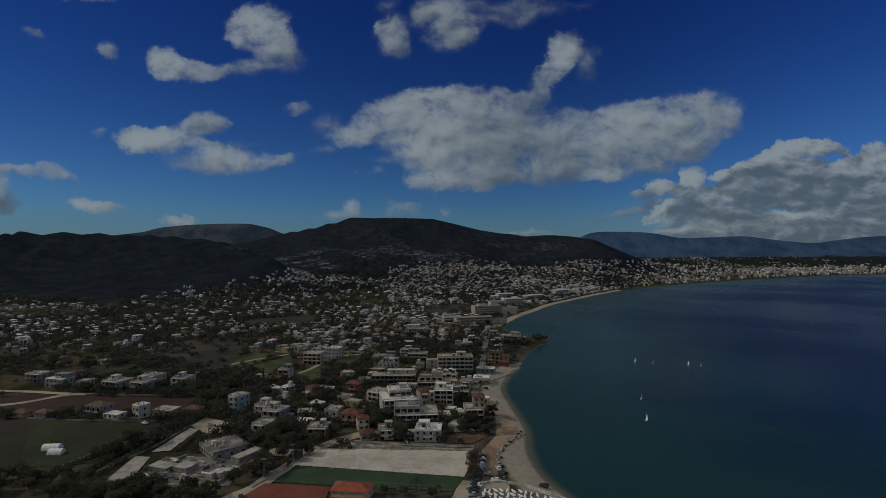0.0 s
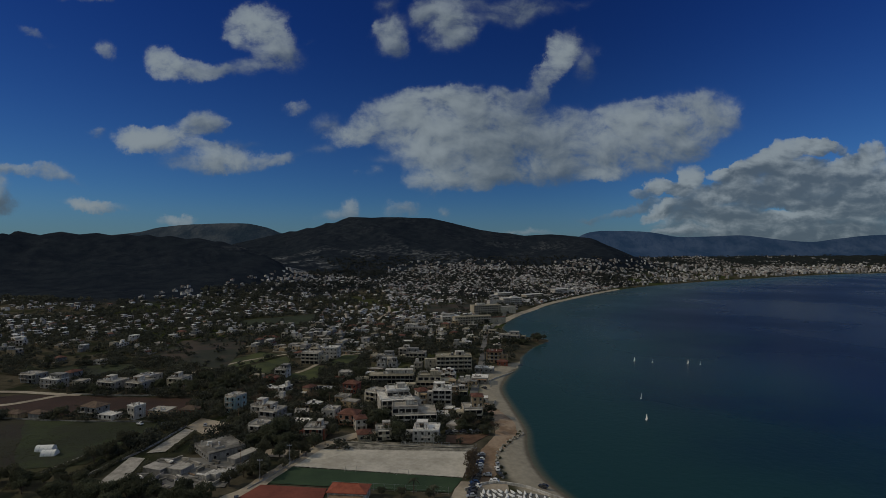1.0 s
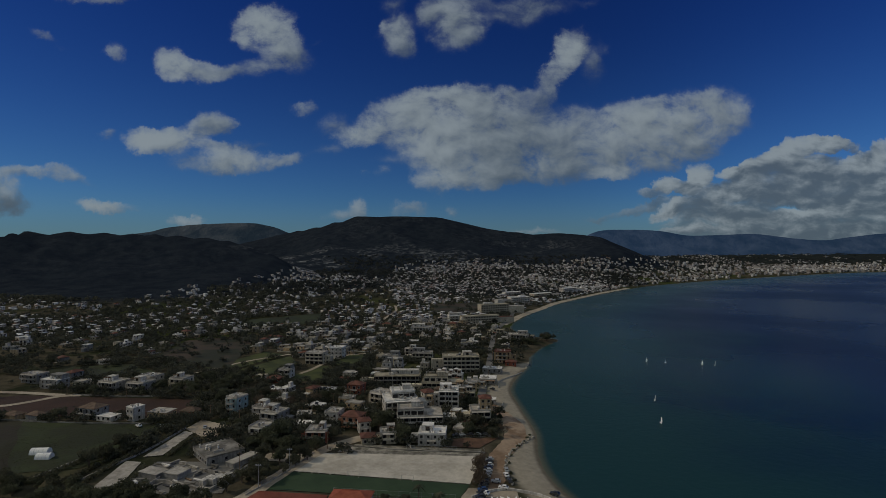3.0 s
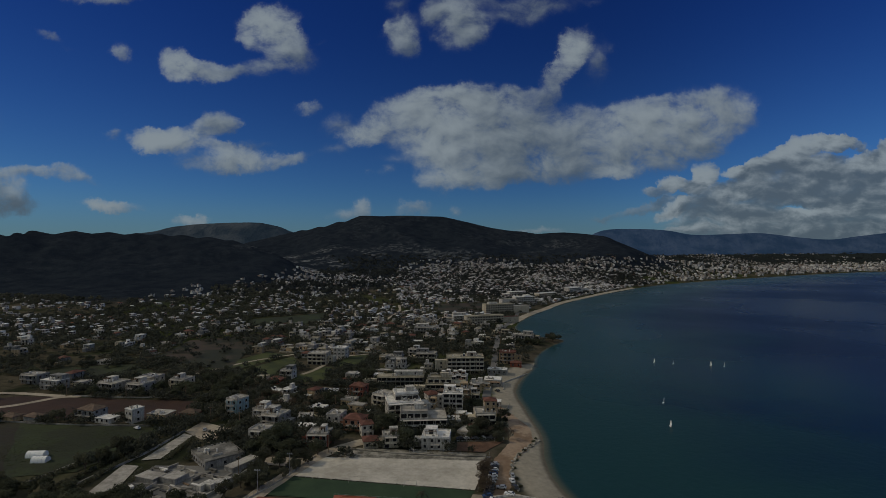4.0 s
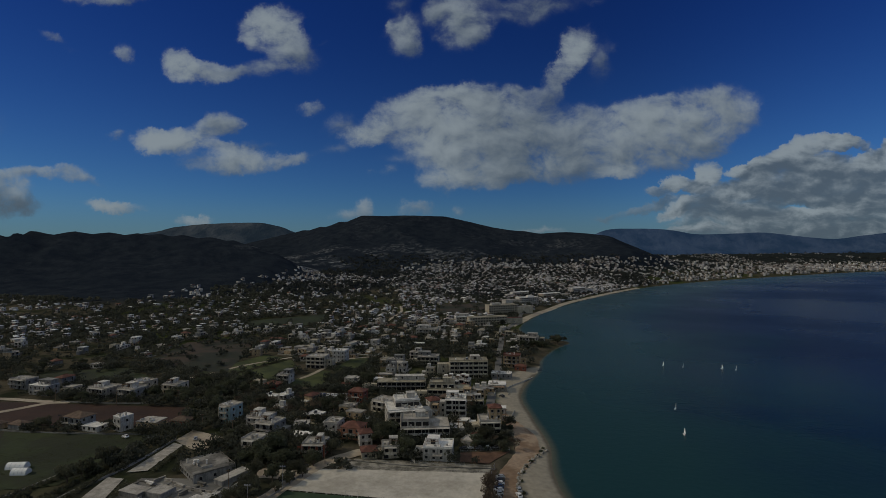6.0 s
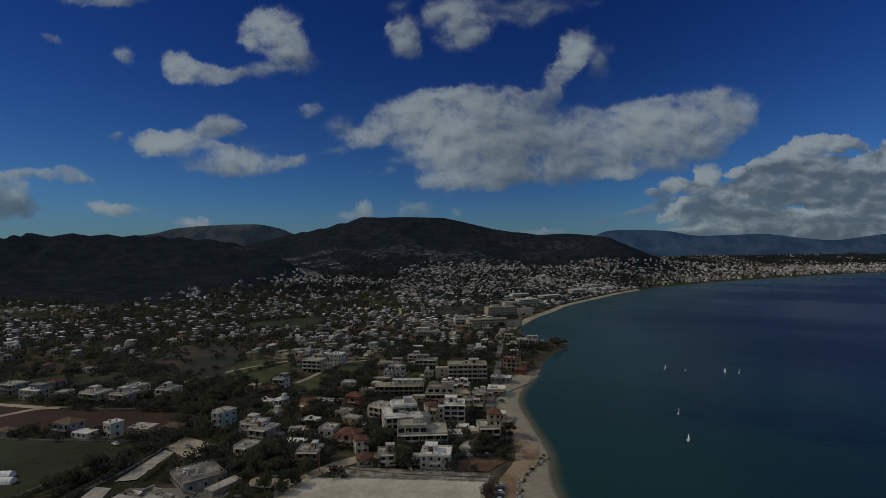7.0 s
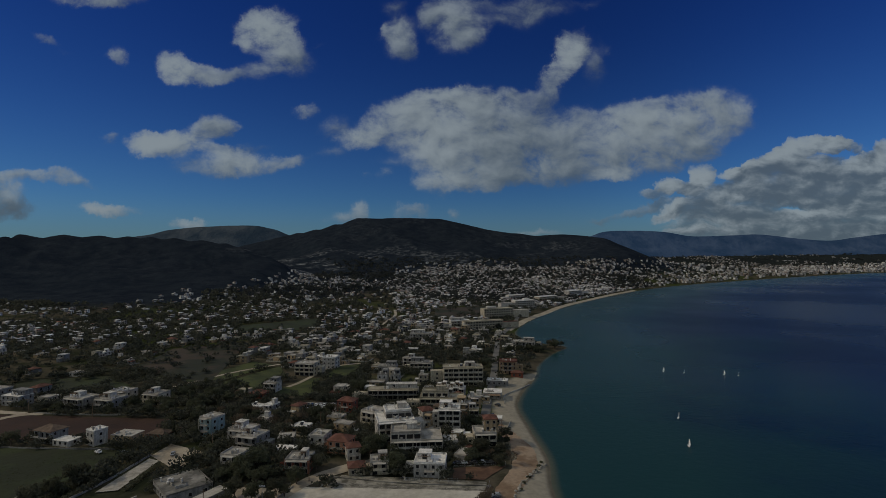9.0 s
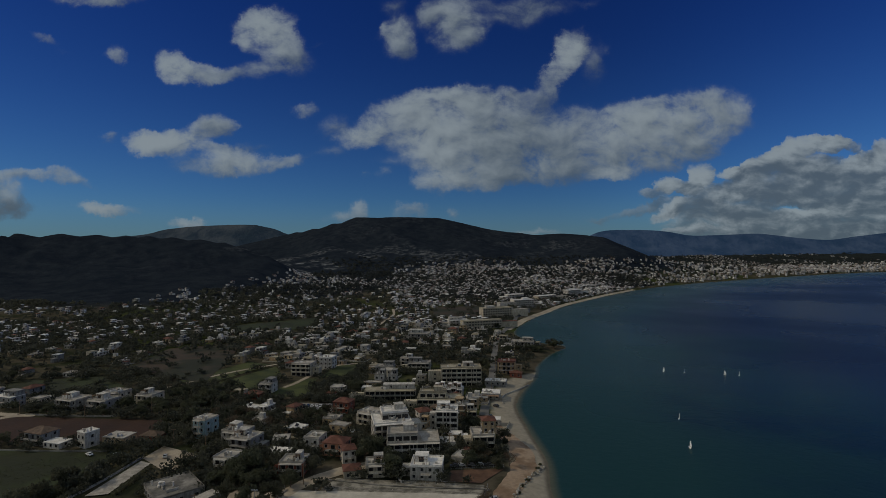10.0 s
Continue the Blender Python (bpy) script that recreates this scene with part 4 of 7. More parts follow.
def building(x, y, w, d, floors, yaw, wall, label, category="house", roof="flat", roof_mat=None, balcony=1.0, solid=False, fh=3.1,
             hut=0.0, fine=True, group="", solar=False, reach=2.2, name=None, pergola=False, parapet=0.6, step=0.0, upper=None, blind=False):
    """A building whose front stands at (x, y), turned by yaw degrees.
    balcony: how much of the front's width they take; hut: size of the stair head on the roof; step: how far each storey is set back."""
    turn = radians(yaw)
    cx, cy = x - math.sin(turn) * d / 2, y + math.cos(turn) * d / 2
    z = ground(cx, cy) + 0.1
    home = thing(name or ("apartment_building" if floors > 2 else "house"), pose(cx, cy, z, 0, 0, yaw), label, category, group)
    BUILT.append((cx, cy, math.hypot(w, d) / 2))
    tall = floors * fh
    for level in range(floors) if step else (0,):
        back = step * level
        bm = bmesh.new()
        box(bm, 0, back / 2, level * fh - (1.2 if level == 0 else 0), w - back * 0.5, d - back, (fh if step else tall) + (1.2 if level == 0 else 0) - 0.02)
        part("wall", bm, wall, home)
        if step and level < floors - 1:
            slab = part("terrace", flat_roof_bm(w - back * 0.5 + 0.5, d - back + 0.5, 0.75, 0.1), roof_mat or CONCRETE, home)
            slab.location = (0, back / 2, (level + 1) * fh)
            slab.scale.z = 0.98
    back = step * (floors - 1)
    rw, rd = w - back * 0.5, d - back
    if roof == "hip":
        top = part("roof", hip_roof_bm(rw, rd, min(rw, rd) * 0.24), roof_mat or TERRACOTTA, home)
        top.location.z = tall + 0.2
    else:
        top = part("roof", flat_roof_bm(rw, rd, parapet), roof_mat or CONCRETE, home)
        top.location = (0, back / 2, tall)
        if balcony > 0.5 and floors > 1 and not step:
            bm = bmesh.new()
            box(bm, 0, -reach * 0.5 + 0.02, 0, balcony * w, reach, 0.18)
            for s in (-1, 1):
                box(bm, s * (balcony * w / 2 - 0.12), -reach + 0.12, -(floors - 1) * fh + 0.12, 0.2, 0.2, (floors - 1) * fh - 0.12)
            cover = part("porch_roof", bm, roof_mat or CONCRETE, home)
            cover.location = (0, -d / 2, tall + 0.0)
        if hut:
            bm = bmesh.new()
            box(bm, 0, 0, 0, hut * rw, rd * 0.45, 2.6)
            box(bm, 0, 0, 2.6, hut * rw + 0.16, rd * 0.45 + 0.16, 0.18)
            head = part("stair_head", bm, WHITE if wall is not WHITE else WHITE_ROOF, home)
            head.location = (rw * 0.18 * (1 if int(x) % 2 else -1), back / 2 + rd * 0.12, tall + 0.21)
            if fine:
                piece("window", WINDOWS["tall"][2], pose(0, -rd * 0.225, 0.1), head)
                for k in range(5):
                    bm = bmesh.new()
                    box(bm, -hut * rw * 0.5 + (k + 0.5) * hut * rw / 5, -rd * 0.225 - 1.4, 2.35, 0.12, 2.6, 0.14)
                    part("pergola_beam", bm, WOOD, head)
                bm = bmesh.new()
                box(bm, 0, -rd * 0.225 - 2.5, 2.2, hut * rw, 0.14, 0.15)
                for s in (-1, 1):
                    box(bm, s * hut * rw * 0.46, -rd * 0.225 - 2.5, 0, 0.14, 0.14, 2.21)
                part("pergola_frame", bm, WOOD, head)
        if solar:
            SOLAR_SPOTS.append((cx + random.uniform(-0.2, 0.2) * w, cy + random.uniform(-0.2, 0.2) * d, z + tall + 0.2, yaw))
    if upper:
        uw, ud, ox = upper[0] * rw, upper[1] * rd, upper[2] * rw
        bm = bmesh.new()
        box(bm, 0, 0, 0, uw, ud, fh - 0.02)
        storey = part("top_storey", bm, wall, home)
        storey.location = (ox, (rd - ud) / 2 - 0.3, tall + 0.21)
        deck = part("deck", flat_roof_bm(uw, ud, 0.7, 0.3), roof_mat or CONCRETE, storey)
        deck.location.z = fh
        rail = part("railing", railing_bm(uw, min(3.0, rd - ud), solid), wall if solid else METAL, storey)
        rail.location = (0, -ud / 2, 0.02)
        for k in range(max(1, int(uw / 3.3))):
            piece("window", WINDOWS["wide"][2], pose(-uw / 2 + (k + 0.5) * uw / max(1, int(uw / 3.3)), -ud / 2, 0.05), storey)
        bm = bmesh.new()
        box(bm, 0, 0, 0, uw * 0.34, ud * 0.4, 2.5)
        box(bm, 0, 0, 2.5, uw * 0.34 + 0.5, ud * 0.4 + 0.5, 0.18)
        head = part("stair_head", bm, wall, home)
        head.location = (ox + uw * 0.2, (rd - ud) / 2 + ud * 0.1, tall + fh + 0.42)
        bm = bmesh.new()
        for a in (-1, 1):
            for b in (-1, 1):
                box(bm, a * uw * 0.16, b * ud * 0.16, 0, 0.16, 0.16, 2.3)
        for b in (-1, 1):
            box(bm, 0, b * ud * 0.16, 2.3, uw * 0.36, 0.16, 0.16)
            box(bm, b * uw * 0.16, 0, 2.28, 0.14, ud * 0.36, 0.16)
        frame_top = part("roof_frame", bm, WHITE, home)
        frame_top.location = (ox - uw * 0.25, (rd - ud) / 2, tall + fh + 0.42)
    if roof != "hip" and not hut and not upper and floors == 2 and balcony and not step and dice_roof.random() < 0.65:
        uw, ud, uh = rw * dice_roof.uniform(0.45, 0.7), rd * dice_roof.uniform(0.45, 0.65), fh * 0.92
        bm = bmesh.new()
        box(bm, 0, 0, 0, uw, ud, uh)
        box(bm, 0, -0.35, uh, uw + 0.4, ud + 1.1, 0.2)
        for s in (-1, 1):
            box(bm, s * (uw / 2 + 0.05), -ud / 2 - 0.75, 0.0, 0.16, 0.16, uh)
        upper = part("top_storey", bm, dice_roof.choice((wall, wall, WHITE, GREY)), home)
        upper.location = (dice_roof.choice((-1, 1)) * (rw - uw) * 0.42, (rd - ud) * 0.4, tall + 0.21)
        for s in (-0.25, 0.25):
            piece("window", WINDOWS["small"][2], pose(s * uw, -ud / 2, 0.7), upper)
    if fine and floors > 1 and balcony and not step and d > 8 and name is None:
        side = 1 if int(y) % 2 else -1
        aw, ad, ah = w * 0.32, d * 0.6, fh * (floors - 1) * 0.98
        bm = bmesh.new()
        box(bm, 0, 0, -1.2, aw, ad, ah + 1.2)
        box(bm, 0, 0, ah, aw + 0.3, ad + 0.3, 0.2)
        box(bm, 0, -ad / 2 + 0.1, ah + 0.2, aw, 0.15, 0.6)
        wing = part("side_wing", bm, wall, home)
        wing.location = (side * (w / 2 + aw / 2 - 0.05), d * 0.12, 0)
        for level in range(floors - 1):
            piece("window", WINDOWS["small"][2], pose(0, -ad / 2, level * fh + 0.95), wing)
    if not fine:
        side = dice_roof.choice((-1, 1))
        aw, ad = w * dice_roof.uniform(0.35, 0.7), d * dice_roof.uniform(0.5, 0.9)
        ah = fh * (max(1, floors - 1) if floors > 1 else 0.8)
        bm = bmesh.new()
        box(bm, 0, 0, -1.2, aw, ad, ah + 1.2)
        annex = part("side_wing", bm, wall, home)
        annex.location = (side * (w / 2 + aw / 2 - 0.04), dice_roof.uniform(-0.3, 0.3) * d, 0)
        cap = part("wing_roof", flat_roof_bm(aw, ad, 0.25), dice_roof.choice((CONCRETE, WHITE_ROOF, TERRACOTTA, CONCRETE)), annex)
        cap.location = (0, 0, ah)
        piece("window", WINDOWS["small"][2], pose(0, -ad / 2, 0.8), annex)
    if roof != "hip" and fine and category not in ("shed", "hut", "kiosk"):
        for k in range(dice_roof.randint(4, 8)):
            bm = bmesh.new()
            kind = dice_roof.choice(("chimney", "cooling_unit", "water_tank", "roof_wall"))
            if kind == "chimney":
                box(bm, 0, 0, 0, 0.6, 0.6, 1.5)
                box(bm, 0, 0, 1.5, 0.8, 0.8, 0.15)
            elif kind == "cooling_unit":
                box(bm, 0, 0, 0, 1.1, 0.6, 0.9)
            elif kind == "water_tank":
                tube(bm, (0, 0, 0), (0, 0, 1.4), 0.6, 0.6, 10)
            else:
                box(bm, 0, 0, 0, dice_roof.uniform(2, 5), 0.25, 0.9, dice_roof.choice((0, math.pi / 2)))
            extra = part(kind, bm, dice_roof.choice((WHITE_ROOF, WHITE, CONCRETE)), home)
            extra.location = (dice_roof.uniform(-0.36, 0.36) * rw, back / 2 + dice_roof.uniform(-0.38, 0.0) * rd, tall + 0.21)
    frame_me, pane_me, one_me = WINDOWS["small"]
    door_me, door_pane, door_one = WINDOWS["tall"]

    wide_me, wide_pane, wide_one = WINDOWS["wide"]
    glazed_front = fine and (floors > 2 or upper) and (balcony > 0.85 or step)

    def opening(m, glazed_door):
        if glazed_door and glazed_front:
            f = piece("window", wide_me, m, home)
            piece("pane", wide_pane, Matrix.Identity(4), f)
        elif fine:
            f = piece("window", door_me if glazed_door else frame_me, m, home)
            piece("pane", door_pane if glazed_door else pane_me, Matrix.Identity(4), f)
        else:
            piece("window", door_one if glazed_door else one_me, m, home)

    for level in range(0 if blind else floors):
        back = step * level
        n = max(2, int((w - 1.0) / (3.2 if glazed_front else 3.0 if fine else 3.6)))
        for k in range(n):
            px = -w / 2 + (k + 0.5) * w / n
            on_balcony = (step > 0 or abs(px) < balcony * w / 2 - 0.4) and (level > 0 or (k % 2 == 0) or glazed_front)
            opening(pose(px, -d / 2 + back, level * fh + (0.1 if on_balcony else 0.95)), on_balcony)
        sides = max(1, int((d - back) / 4.5)) if fine else 1
        for k in range(sides):
            py = -d / 2 + back + (k + 0.5) * (d - back) / sides
            inset = back * 0.25
            opening(pose(w / 2 - inset, py, level * fh + 0.95, 0, 0, 90), False)
            if fine:
                opening(pose(-w / 2 + inset, py, level * fh + 0.95, 0, 0, -90), False)
        if balcony and not step and level:
            bw = balcony * w
            bm = bmesh.new()
            box(bm, 0, -reach / 2 + 0.02, 0, bw, reach, 0.2)
            slab = part("balcony", bm, WHITE if solid else CONCRETE, home)
            slab.location = (0, -d / 2, level * fh - 0.1)
            rail = part("railing", railing_bm(bw, reach, solid), wall if solid else METAL, slab)
            rail.location.z = 0.2
            bays = int(bw / 5.2)
            for k in range(1, bays) if fine else ():
                bm = bmesh.new()
                box(bm, -bw / 2 + k * bw / bays, -reach / 2 + 0.08, 0.2, 0.16, reach - 0.3, fh - 0.3)
                part("dividing_wall", bm, wall, slab)
    if pergola:
        bm = bmesh.new()
        box(bm, 0, -1.6, 2.7, w * 0.9, 3.4, 0.12)
        for s in (-1, 1):
            box(bm, s * w * 0.42, -3.0, -0.5, 0.16, 0.16, 3.2)
        canopy = part("canopy", bm, WOOD, home)
        canopy.location = (0, -d / 2, 0)
    return home


# The buildings nearest the flight, each where it stands.
building(-6, 266.5, 13.5, 11, 2, -4, WHITE, "white two-storey villa with a white roof slab", roof="flat", hut=0.42, balcony=0.3, fh=2.8, solar=False, roof_mat=WHITE_ROOF)
building(-13, 293.5, 25, 16, 2, 5, WHITE, "wide white terraced block with long banded balconies", "apartment building", balcony=0.99, solid=True, fh=2.75, parapet=0.6, roof_mat=CONCRETE, upper=(0.58, 0.8, -0.2))
building(-24, 309, 19, 17, 3, 14, WHITE, "four-storey white apartment block with grey balconies", "apartment building", balcony=0.95, fh=3.2, roof_mat=WHITE_ROOF, solar=True, upper=(0.7, 0.62, 0.1))
building(2.6, 322.5, 11.4, 11, 4, -3, WHITE, "slender white apartment block with wide balconies", "apartment building", hut=0.6, balcony=1.05, solid=True, fh=2.9, roof_mat=WHITE_ROOF)
building(20.5, 302, 11, 11, 2, 4, CREAM, "beige villa with an ornate terrace", balcony=0.9, solid=True, fh=3.0, parapet=0.8)
building(23.5, 306, 6.5, 6.5, 4, 4, OCHRE, "ochre tower house with a red pyramid roof", roof="hip", balcony=0, fh=3.0)
building(-34, 384, 33, 9, 2, 1, CREAM, "long pale yellow row of flats", "apartment building", balcony=0.94, fh=3.0, parapet=0.2, roof_mat=BEIGE_ROOF)
building(-2, 364, 27, 11, 2, -2, CREAM, "long beige block of holiday flats", "apartment building", balcony=0.95, solid=True, fh=3.0, roof_mat=BEIGE_ROOF, upper=(0.6, 0.7, -0.15))
building(13, 418, 28.5, 12, 4, 3, CREAM, "four-storey beige apartment block with long balconies", "apartment building", balcony=0.97, solid=True, hut=0.25, fh=3.2, solar=True, roof_mat=BEIGE_ROOF)
building(31, 387, 12, 11, 1, -8, WHITE, "low white beach bar with a flat white roof", "beach bar", roof_mat=WHITE_ROOF, balcony=0, fh=3.6, pergola=True, parapet=0.1)
building(11, 352, 8, 7, 2, -8, OCHRE, "small ochre two-storey house", balcony=0.6)
building(77, 562, 22, 10, 2, -12, WHITE, "white seaside house on the point", balcony=0.8, fh=3.3)
building(49, 455, 14, 10, 3, -10, OCHRE, "ochre seaside house with a red awning", balcony=0.8, fh=3.2, roof_mat=TERRACOTTA)
building(55, 446, 9, 6, 1, -10, BRICK_RED, "low red-roofed seaside tavern", "tavern", roof="hip", balcony=0)
building(37, 420, 15, 8, 1, -12, GREY, "low beach cafe with a pale flat roof", "cafe", roof_mat=WHITE_ROOF, balcony=0, fh=3.3, parapet=0.1)
building(-124, 314, 8.5, 9, 3, -24, BLUE, "pale blue three-storey house with a white gable wall", balcony=0.55, fh=3.2)
building(-96, 297, 12, 10, 2, -18, GREY, "grey two-storey house with roof terraces", hut=0.4, balcony=0.8, fh=3.1, solar=True)
building(-104, 306, 12, 10, 2, -18, GREY, "grey two-storey house with a cluttered roof", hut=0.4, balcony=0.7)
building(-95, 275, 9.5, 9, 2, -14, WHITE, "white house with a small balcony", balcony=0.6, fh=2.8)
building(-50.5, 292, 10.5, 9, 2, -12, PINK, "brick-red plastered house with chimneys", balcony=0.6, fh=2.9, roof="hip")
building(-62, 297, 8, 9, 2, -12, WHITE, "small white two-storey house", balcony=0.5, fh=3.2)
building(-41, 283, 6, 7, 2, 20, WHITE, "narrow white house with a red gable", balcony=0.4, roof="hip")
building(-63.5, 270, 10.5, 9, 2, -2, BRICK_RED, "two-storey house with a red ground floor", balcony=0.9, fh=2.8, roof_mat=CONCRETE, hut=0.25)
building(-37, 268, 7, 7, 1, 14, CREAM, "low salmon house with a tiled roof", roof="hip", balcony=0, fh=3.3)
building(-27.5, 269, 8, 8, 2, 8, CREAM, "cream villa with stepped gables", hut=0.5, balcony=0.7, solid=True, fh=2.6)
building(-176, 302, 6.4, 7, 2, -26, WHITE, "tall narrow white cube house", balcony=0, fh=3.7, roof_mat=WHITE_ROOF, parapet=0.2)
building(-190, 301, 10, 7, 1, -14, WHITE, "low shed with a white flat roof", "shed", balcony=0, roof_mat=WHITE_ROOF, parapet=0.0, name="shed", fh=2.6)
building(-203, 306, 12, 9, 2, -18, GREY, "unfinished grey house with a brown tiled roof", roof="hip", roof_mat=BROWN_TILES, balcony=0.9, fh=2.8)
building(-163, 306, 12, 9, 1, -10, OCHRE, "low farm building with a grey roof", "farm building", balcony=0, parapet=0.0, fh=3.4)
building(-147, 309, 10, 7, 1, -10, BRICK_RED, "low red-walled farm building with a brown roof", "farm building", roof="hip", roof_mat=BROWN_TILES, balcony=0)
building(-228, 362, 16, 11, 2, -16, GREY, "pale grey two-storey house with wide balconies", balcony=0.8, hut=0.3, solid=True)
building(-208, 360, 14, 11, 2, -16, GREY, "pale grey house with a roof terrace", balcony=0.8, hut=0.4)
building(-211, 378, 13, 10, 2, -14, CREAM, "cream two-storey house with balconies", balcony=0.8, solar=True)
building(-186, 372, 12, 10, 2, -14, CREAM, "cream two-storey house with balconies", balcony=0.9, solid=True, hut=0.3)
building(-298, 383, 15, 9, 2, -14, GREY, "grey farmhouse with balconies", balcony=0.8)
building(-272, 368, 15, 9, 2, -14, GREY, "grey house with a pale flat roof", balcony=0.3, roof_mat=WHITE_ROOF, parapet=0.1)
building(-96, 471, 11, 10, 3, -10, WHITE, "white cube house with dark windows", balcony=0, fh=3.1, roof_mat=WHITE_ROOF)
building(-110, 449, 16, 11, 3, -10, CREAM, "cream house with deep balconies", balcony=0.9, solid=True, fh=3.0)
building(-120, 400, 9, 8, 2, -10, WHITE, "small white house with balconies", balcony=0.9, solid=True)
building(-124, 386, 10, 7, 1, -10, BRICK_RED, "low house with a red tiled roof", roof="hip", balcony=0)
building(-46, 423, 7, 8, 2, -6, WHITE, "white cube house with small windows", balcony=0.4, fh=3.3)
building(-37, 423, 6, 8, 2, -6, WHITE, "white cube house with small windows", balcony=0.4, fh=3.3)
building(-46, 452, 14, 9, 2, -6, GREY, "grey house with a flat roof", balcony=0.5)
building(47, 697, 52, 10, 3, 18, CREAM, "long three-storey seaside hotel with balconies", "hotel", balcony=0.97, solid=True, fh=3.2, name="hotel", fine=False, roof_mat=BEIGE_ROOF)
building(76, 806, 46, 14, 4, 20, CREAM, "tall cream seaside hotel with balconies", "hotel", balcony=0.97, solid=True, fh=3.3, name="hotel", fine=False, hut=0.3, roof_mat=BEIGE_ROOF)
building(18, 722, 26, 11, 2, 12, WHITE, "white hotel wing with a pale flat roof", "hotel", balcony=0.9, solid=True, fh=3.3, name="hotel", fine=False, roof_mat=WHITE_ROOF)
building(133, 932, 38, 13, 4, 24, WHITE, "white hotel block by the shore", "hotel", balcony=0.97, solid=True, fh=3.3, name="hotel", fine=False, hut=0.3, roof_mat=WHITE_ROOF)
building(195, 1053, 52, 12, 3, 38, CREAM, "long cream hotel by the shore", "hotel", balcony=0.97, solid=True, fh=3.3, name="hotel", fine=False, roof_mat=WHITE_ROOF)
building(140, 1085, 40, 12, 3, 30, WHITE, "white block of flats behind the shore", "apartment building", balcony=0.9, solid=True, fh=3.2, fine=False, roof_mat=WHITE_ROOF)
building(272, 1150, 46, 12, 4, 42, WHITE, "white hotel facing the bay", "hotel", balcony=0.97, solid=True, fh=3.3, name="hotel", fine=False, roof_mat=WHITE_ROOF)
building(-245, 303, 10, 6, 1, -16, OCHRE, "long low shed with a brown tiled roof", "shed", roof="hip", roof_mat=BROWN_TILES, balcony=0, name="shed", fh=2.6, blind=True)
building(-232, 303, 9, 6, 1, -16, GREY, "low shed with a brown tiled roof", "shed", roof="hip", roof_mat=BROWN_TILES, balcony=0, name="shed", fh=2.6, blind=True)
building(-28, 612, 24, 12, 2, -6, WHITE, "wide white house with balconies", balcony=0.8, fh=3.4)
building(-20, 464, 18, 10, 2, -4, CREAM, "cream house with an arcade", balcony=0.9, solid=True, fh=3.2)
building(-79, 304, 8, 8, 1, 10, GREY, "low house with a grey flat roof", balcony=0, parapet=0.2)
building(-76, 290, 10, 6, 1, -8, WHITE, "low shelter with a white flat roof", "shed", balcony=0, roof_mat=WHITE_ROOF, parapet=0, name="shed", fh=2.7)
building(-41, 328, 11, 10, 3, -30, CREAM, "cream house with stepped terraces", balcony=0.8, solid=True, fh=2.9)
building(-9, 338, 7, 8, 2, 22, WHITE, "white house with a gabled red roof", roof="hip", balcony=0.4, fh=3.2)
building(-111, 248, 19, 17, 1, -47, GREY, "large workshop with a wide flat roof", "workshop", balcony=0, fh=3.4, roof_mat=YARD, parapet=0.35, name="workshop")
building(-124, 229, 10, 6, 1, -20, GREY, "low open shed with a pale concrete roof", "shed", balcony=0, fh=2.1, roof_mat=CONCRETE, parapet=0.0, name="shed", blind=True)
building(-114, 228.5, 8, 7, 1, -20, GREY, "low shed with a pale flat roof", "shed", balcony=0, fh=2.1, roof_mat=CONCRETE, parapet=0.2, name="shed", blind=True)
building(-94, 240, 5, 14, 1, -28, GREY, "long narrow store with a pale sheet roof", "shed", balcony=0, fh=2.1, roof_mat=CONCRETE, parapet=0.0, name="shed", blind=True)
building(-35, 203, 15, 8, 1, -6, WHITE, "clubhouse with a red tiled roof", "clubhouse", roof="hip", roof_mat=RED_TILES, balcony=0, fh=3.6, name="clubhouse", pergola=True)
building(-58, 184, 22, 8, 1, -6, WHITE, "low clubhouse wing with red tiles", "clubhouse", roof="hip", roof_mat=RED_TILES, balcony=0, fh=3.2, name="clubhouse")
building(28, 336, 8, 6, 1, -8, WHITE, "small white beach kiosk", "kiosk", balcony=0, name="kiosk", roof_mat=WHITE_ROOF, parapet=0)
for k in range(5):
    building(-4 + 3.7 * k, 389 + 1.5 * (k % 2), 3.6, 8, 2, -10, WHITE, "narrow white terrace house with a stepped roof", balcony=0.9, solid=True, fh=2.7 + 0.25 * (k % 2), roof_mat=WHITE_ROOF, hut=0.7, parapet=0.3, group="terrace houses", name="terrace_house", reach=1.5)
building(-62, 336, 9, 7, 1, -14, OCHRE, "low ochre house with flat roof", balcony=0)
building(-60, 357, 10, 8, 2, -14, BRICK_RED, "two-storey house with a red tiled roof", roof="hip", balcony=0.5)


def in_quad(q, x, y, margin=0.0):
    c = q.mean(axis=0)
    grow = q + (q - c) / np.maximum(np.linalg.norm(q - c, axis=1, keepdims=True), 1e-6) * margin
    inside = False
    for a, b in zip(grow, np.roll(grow, -1, axis=0)):
        if (a[1] > y) != (b[1] > y) and x < (b[0] - a[0]) * (y - a[1]) / (b[1] - a[1]) + a[0]:
            inside = not inside
    return inside


ROAD_POINTS = np.vstack([np.column_stack([line, np.full(len(line), w)]) for line, w in ROADS])


def is_free(x, y, reach, gap=2.0, fields=True):
    if fields and any(in_quad(q, x, y, reach * 0.8) for q in KEEP_OUT):
        return False
    near = np.hypot(ROAD_POINTS[:, 0] - x, ROAD_POINTS[:, 1] - y) - ROAD_POINTS[:, 2] / 2
    if near.min() < reach * 0.8:
        return False
    return all(math.hypot(x - a, y - b) > reach * 0.85 + r * 0.85 + gap for a, b, r in BUILT)


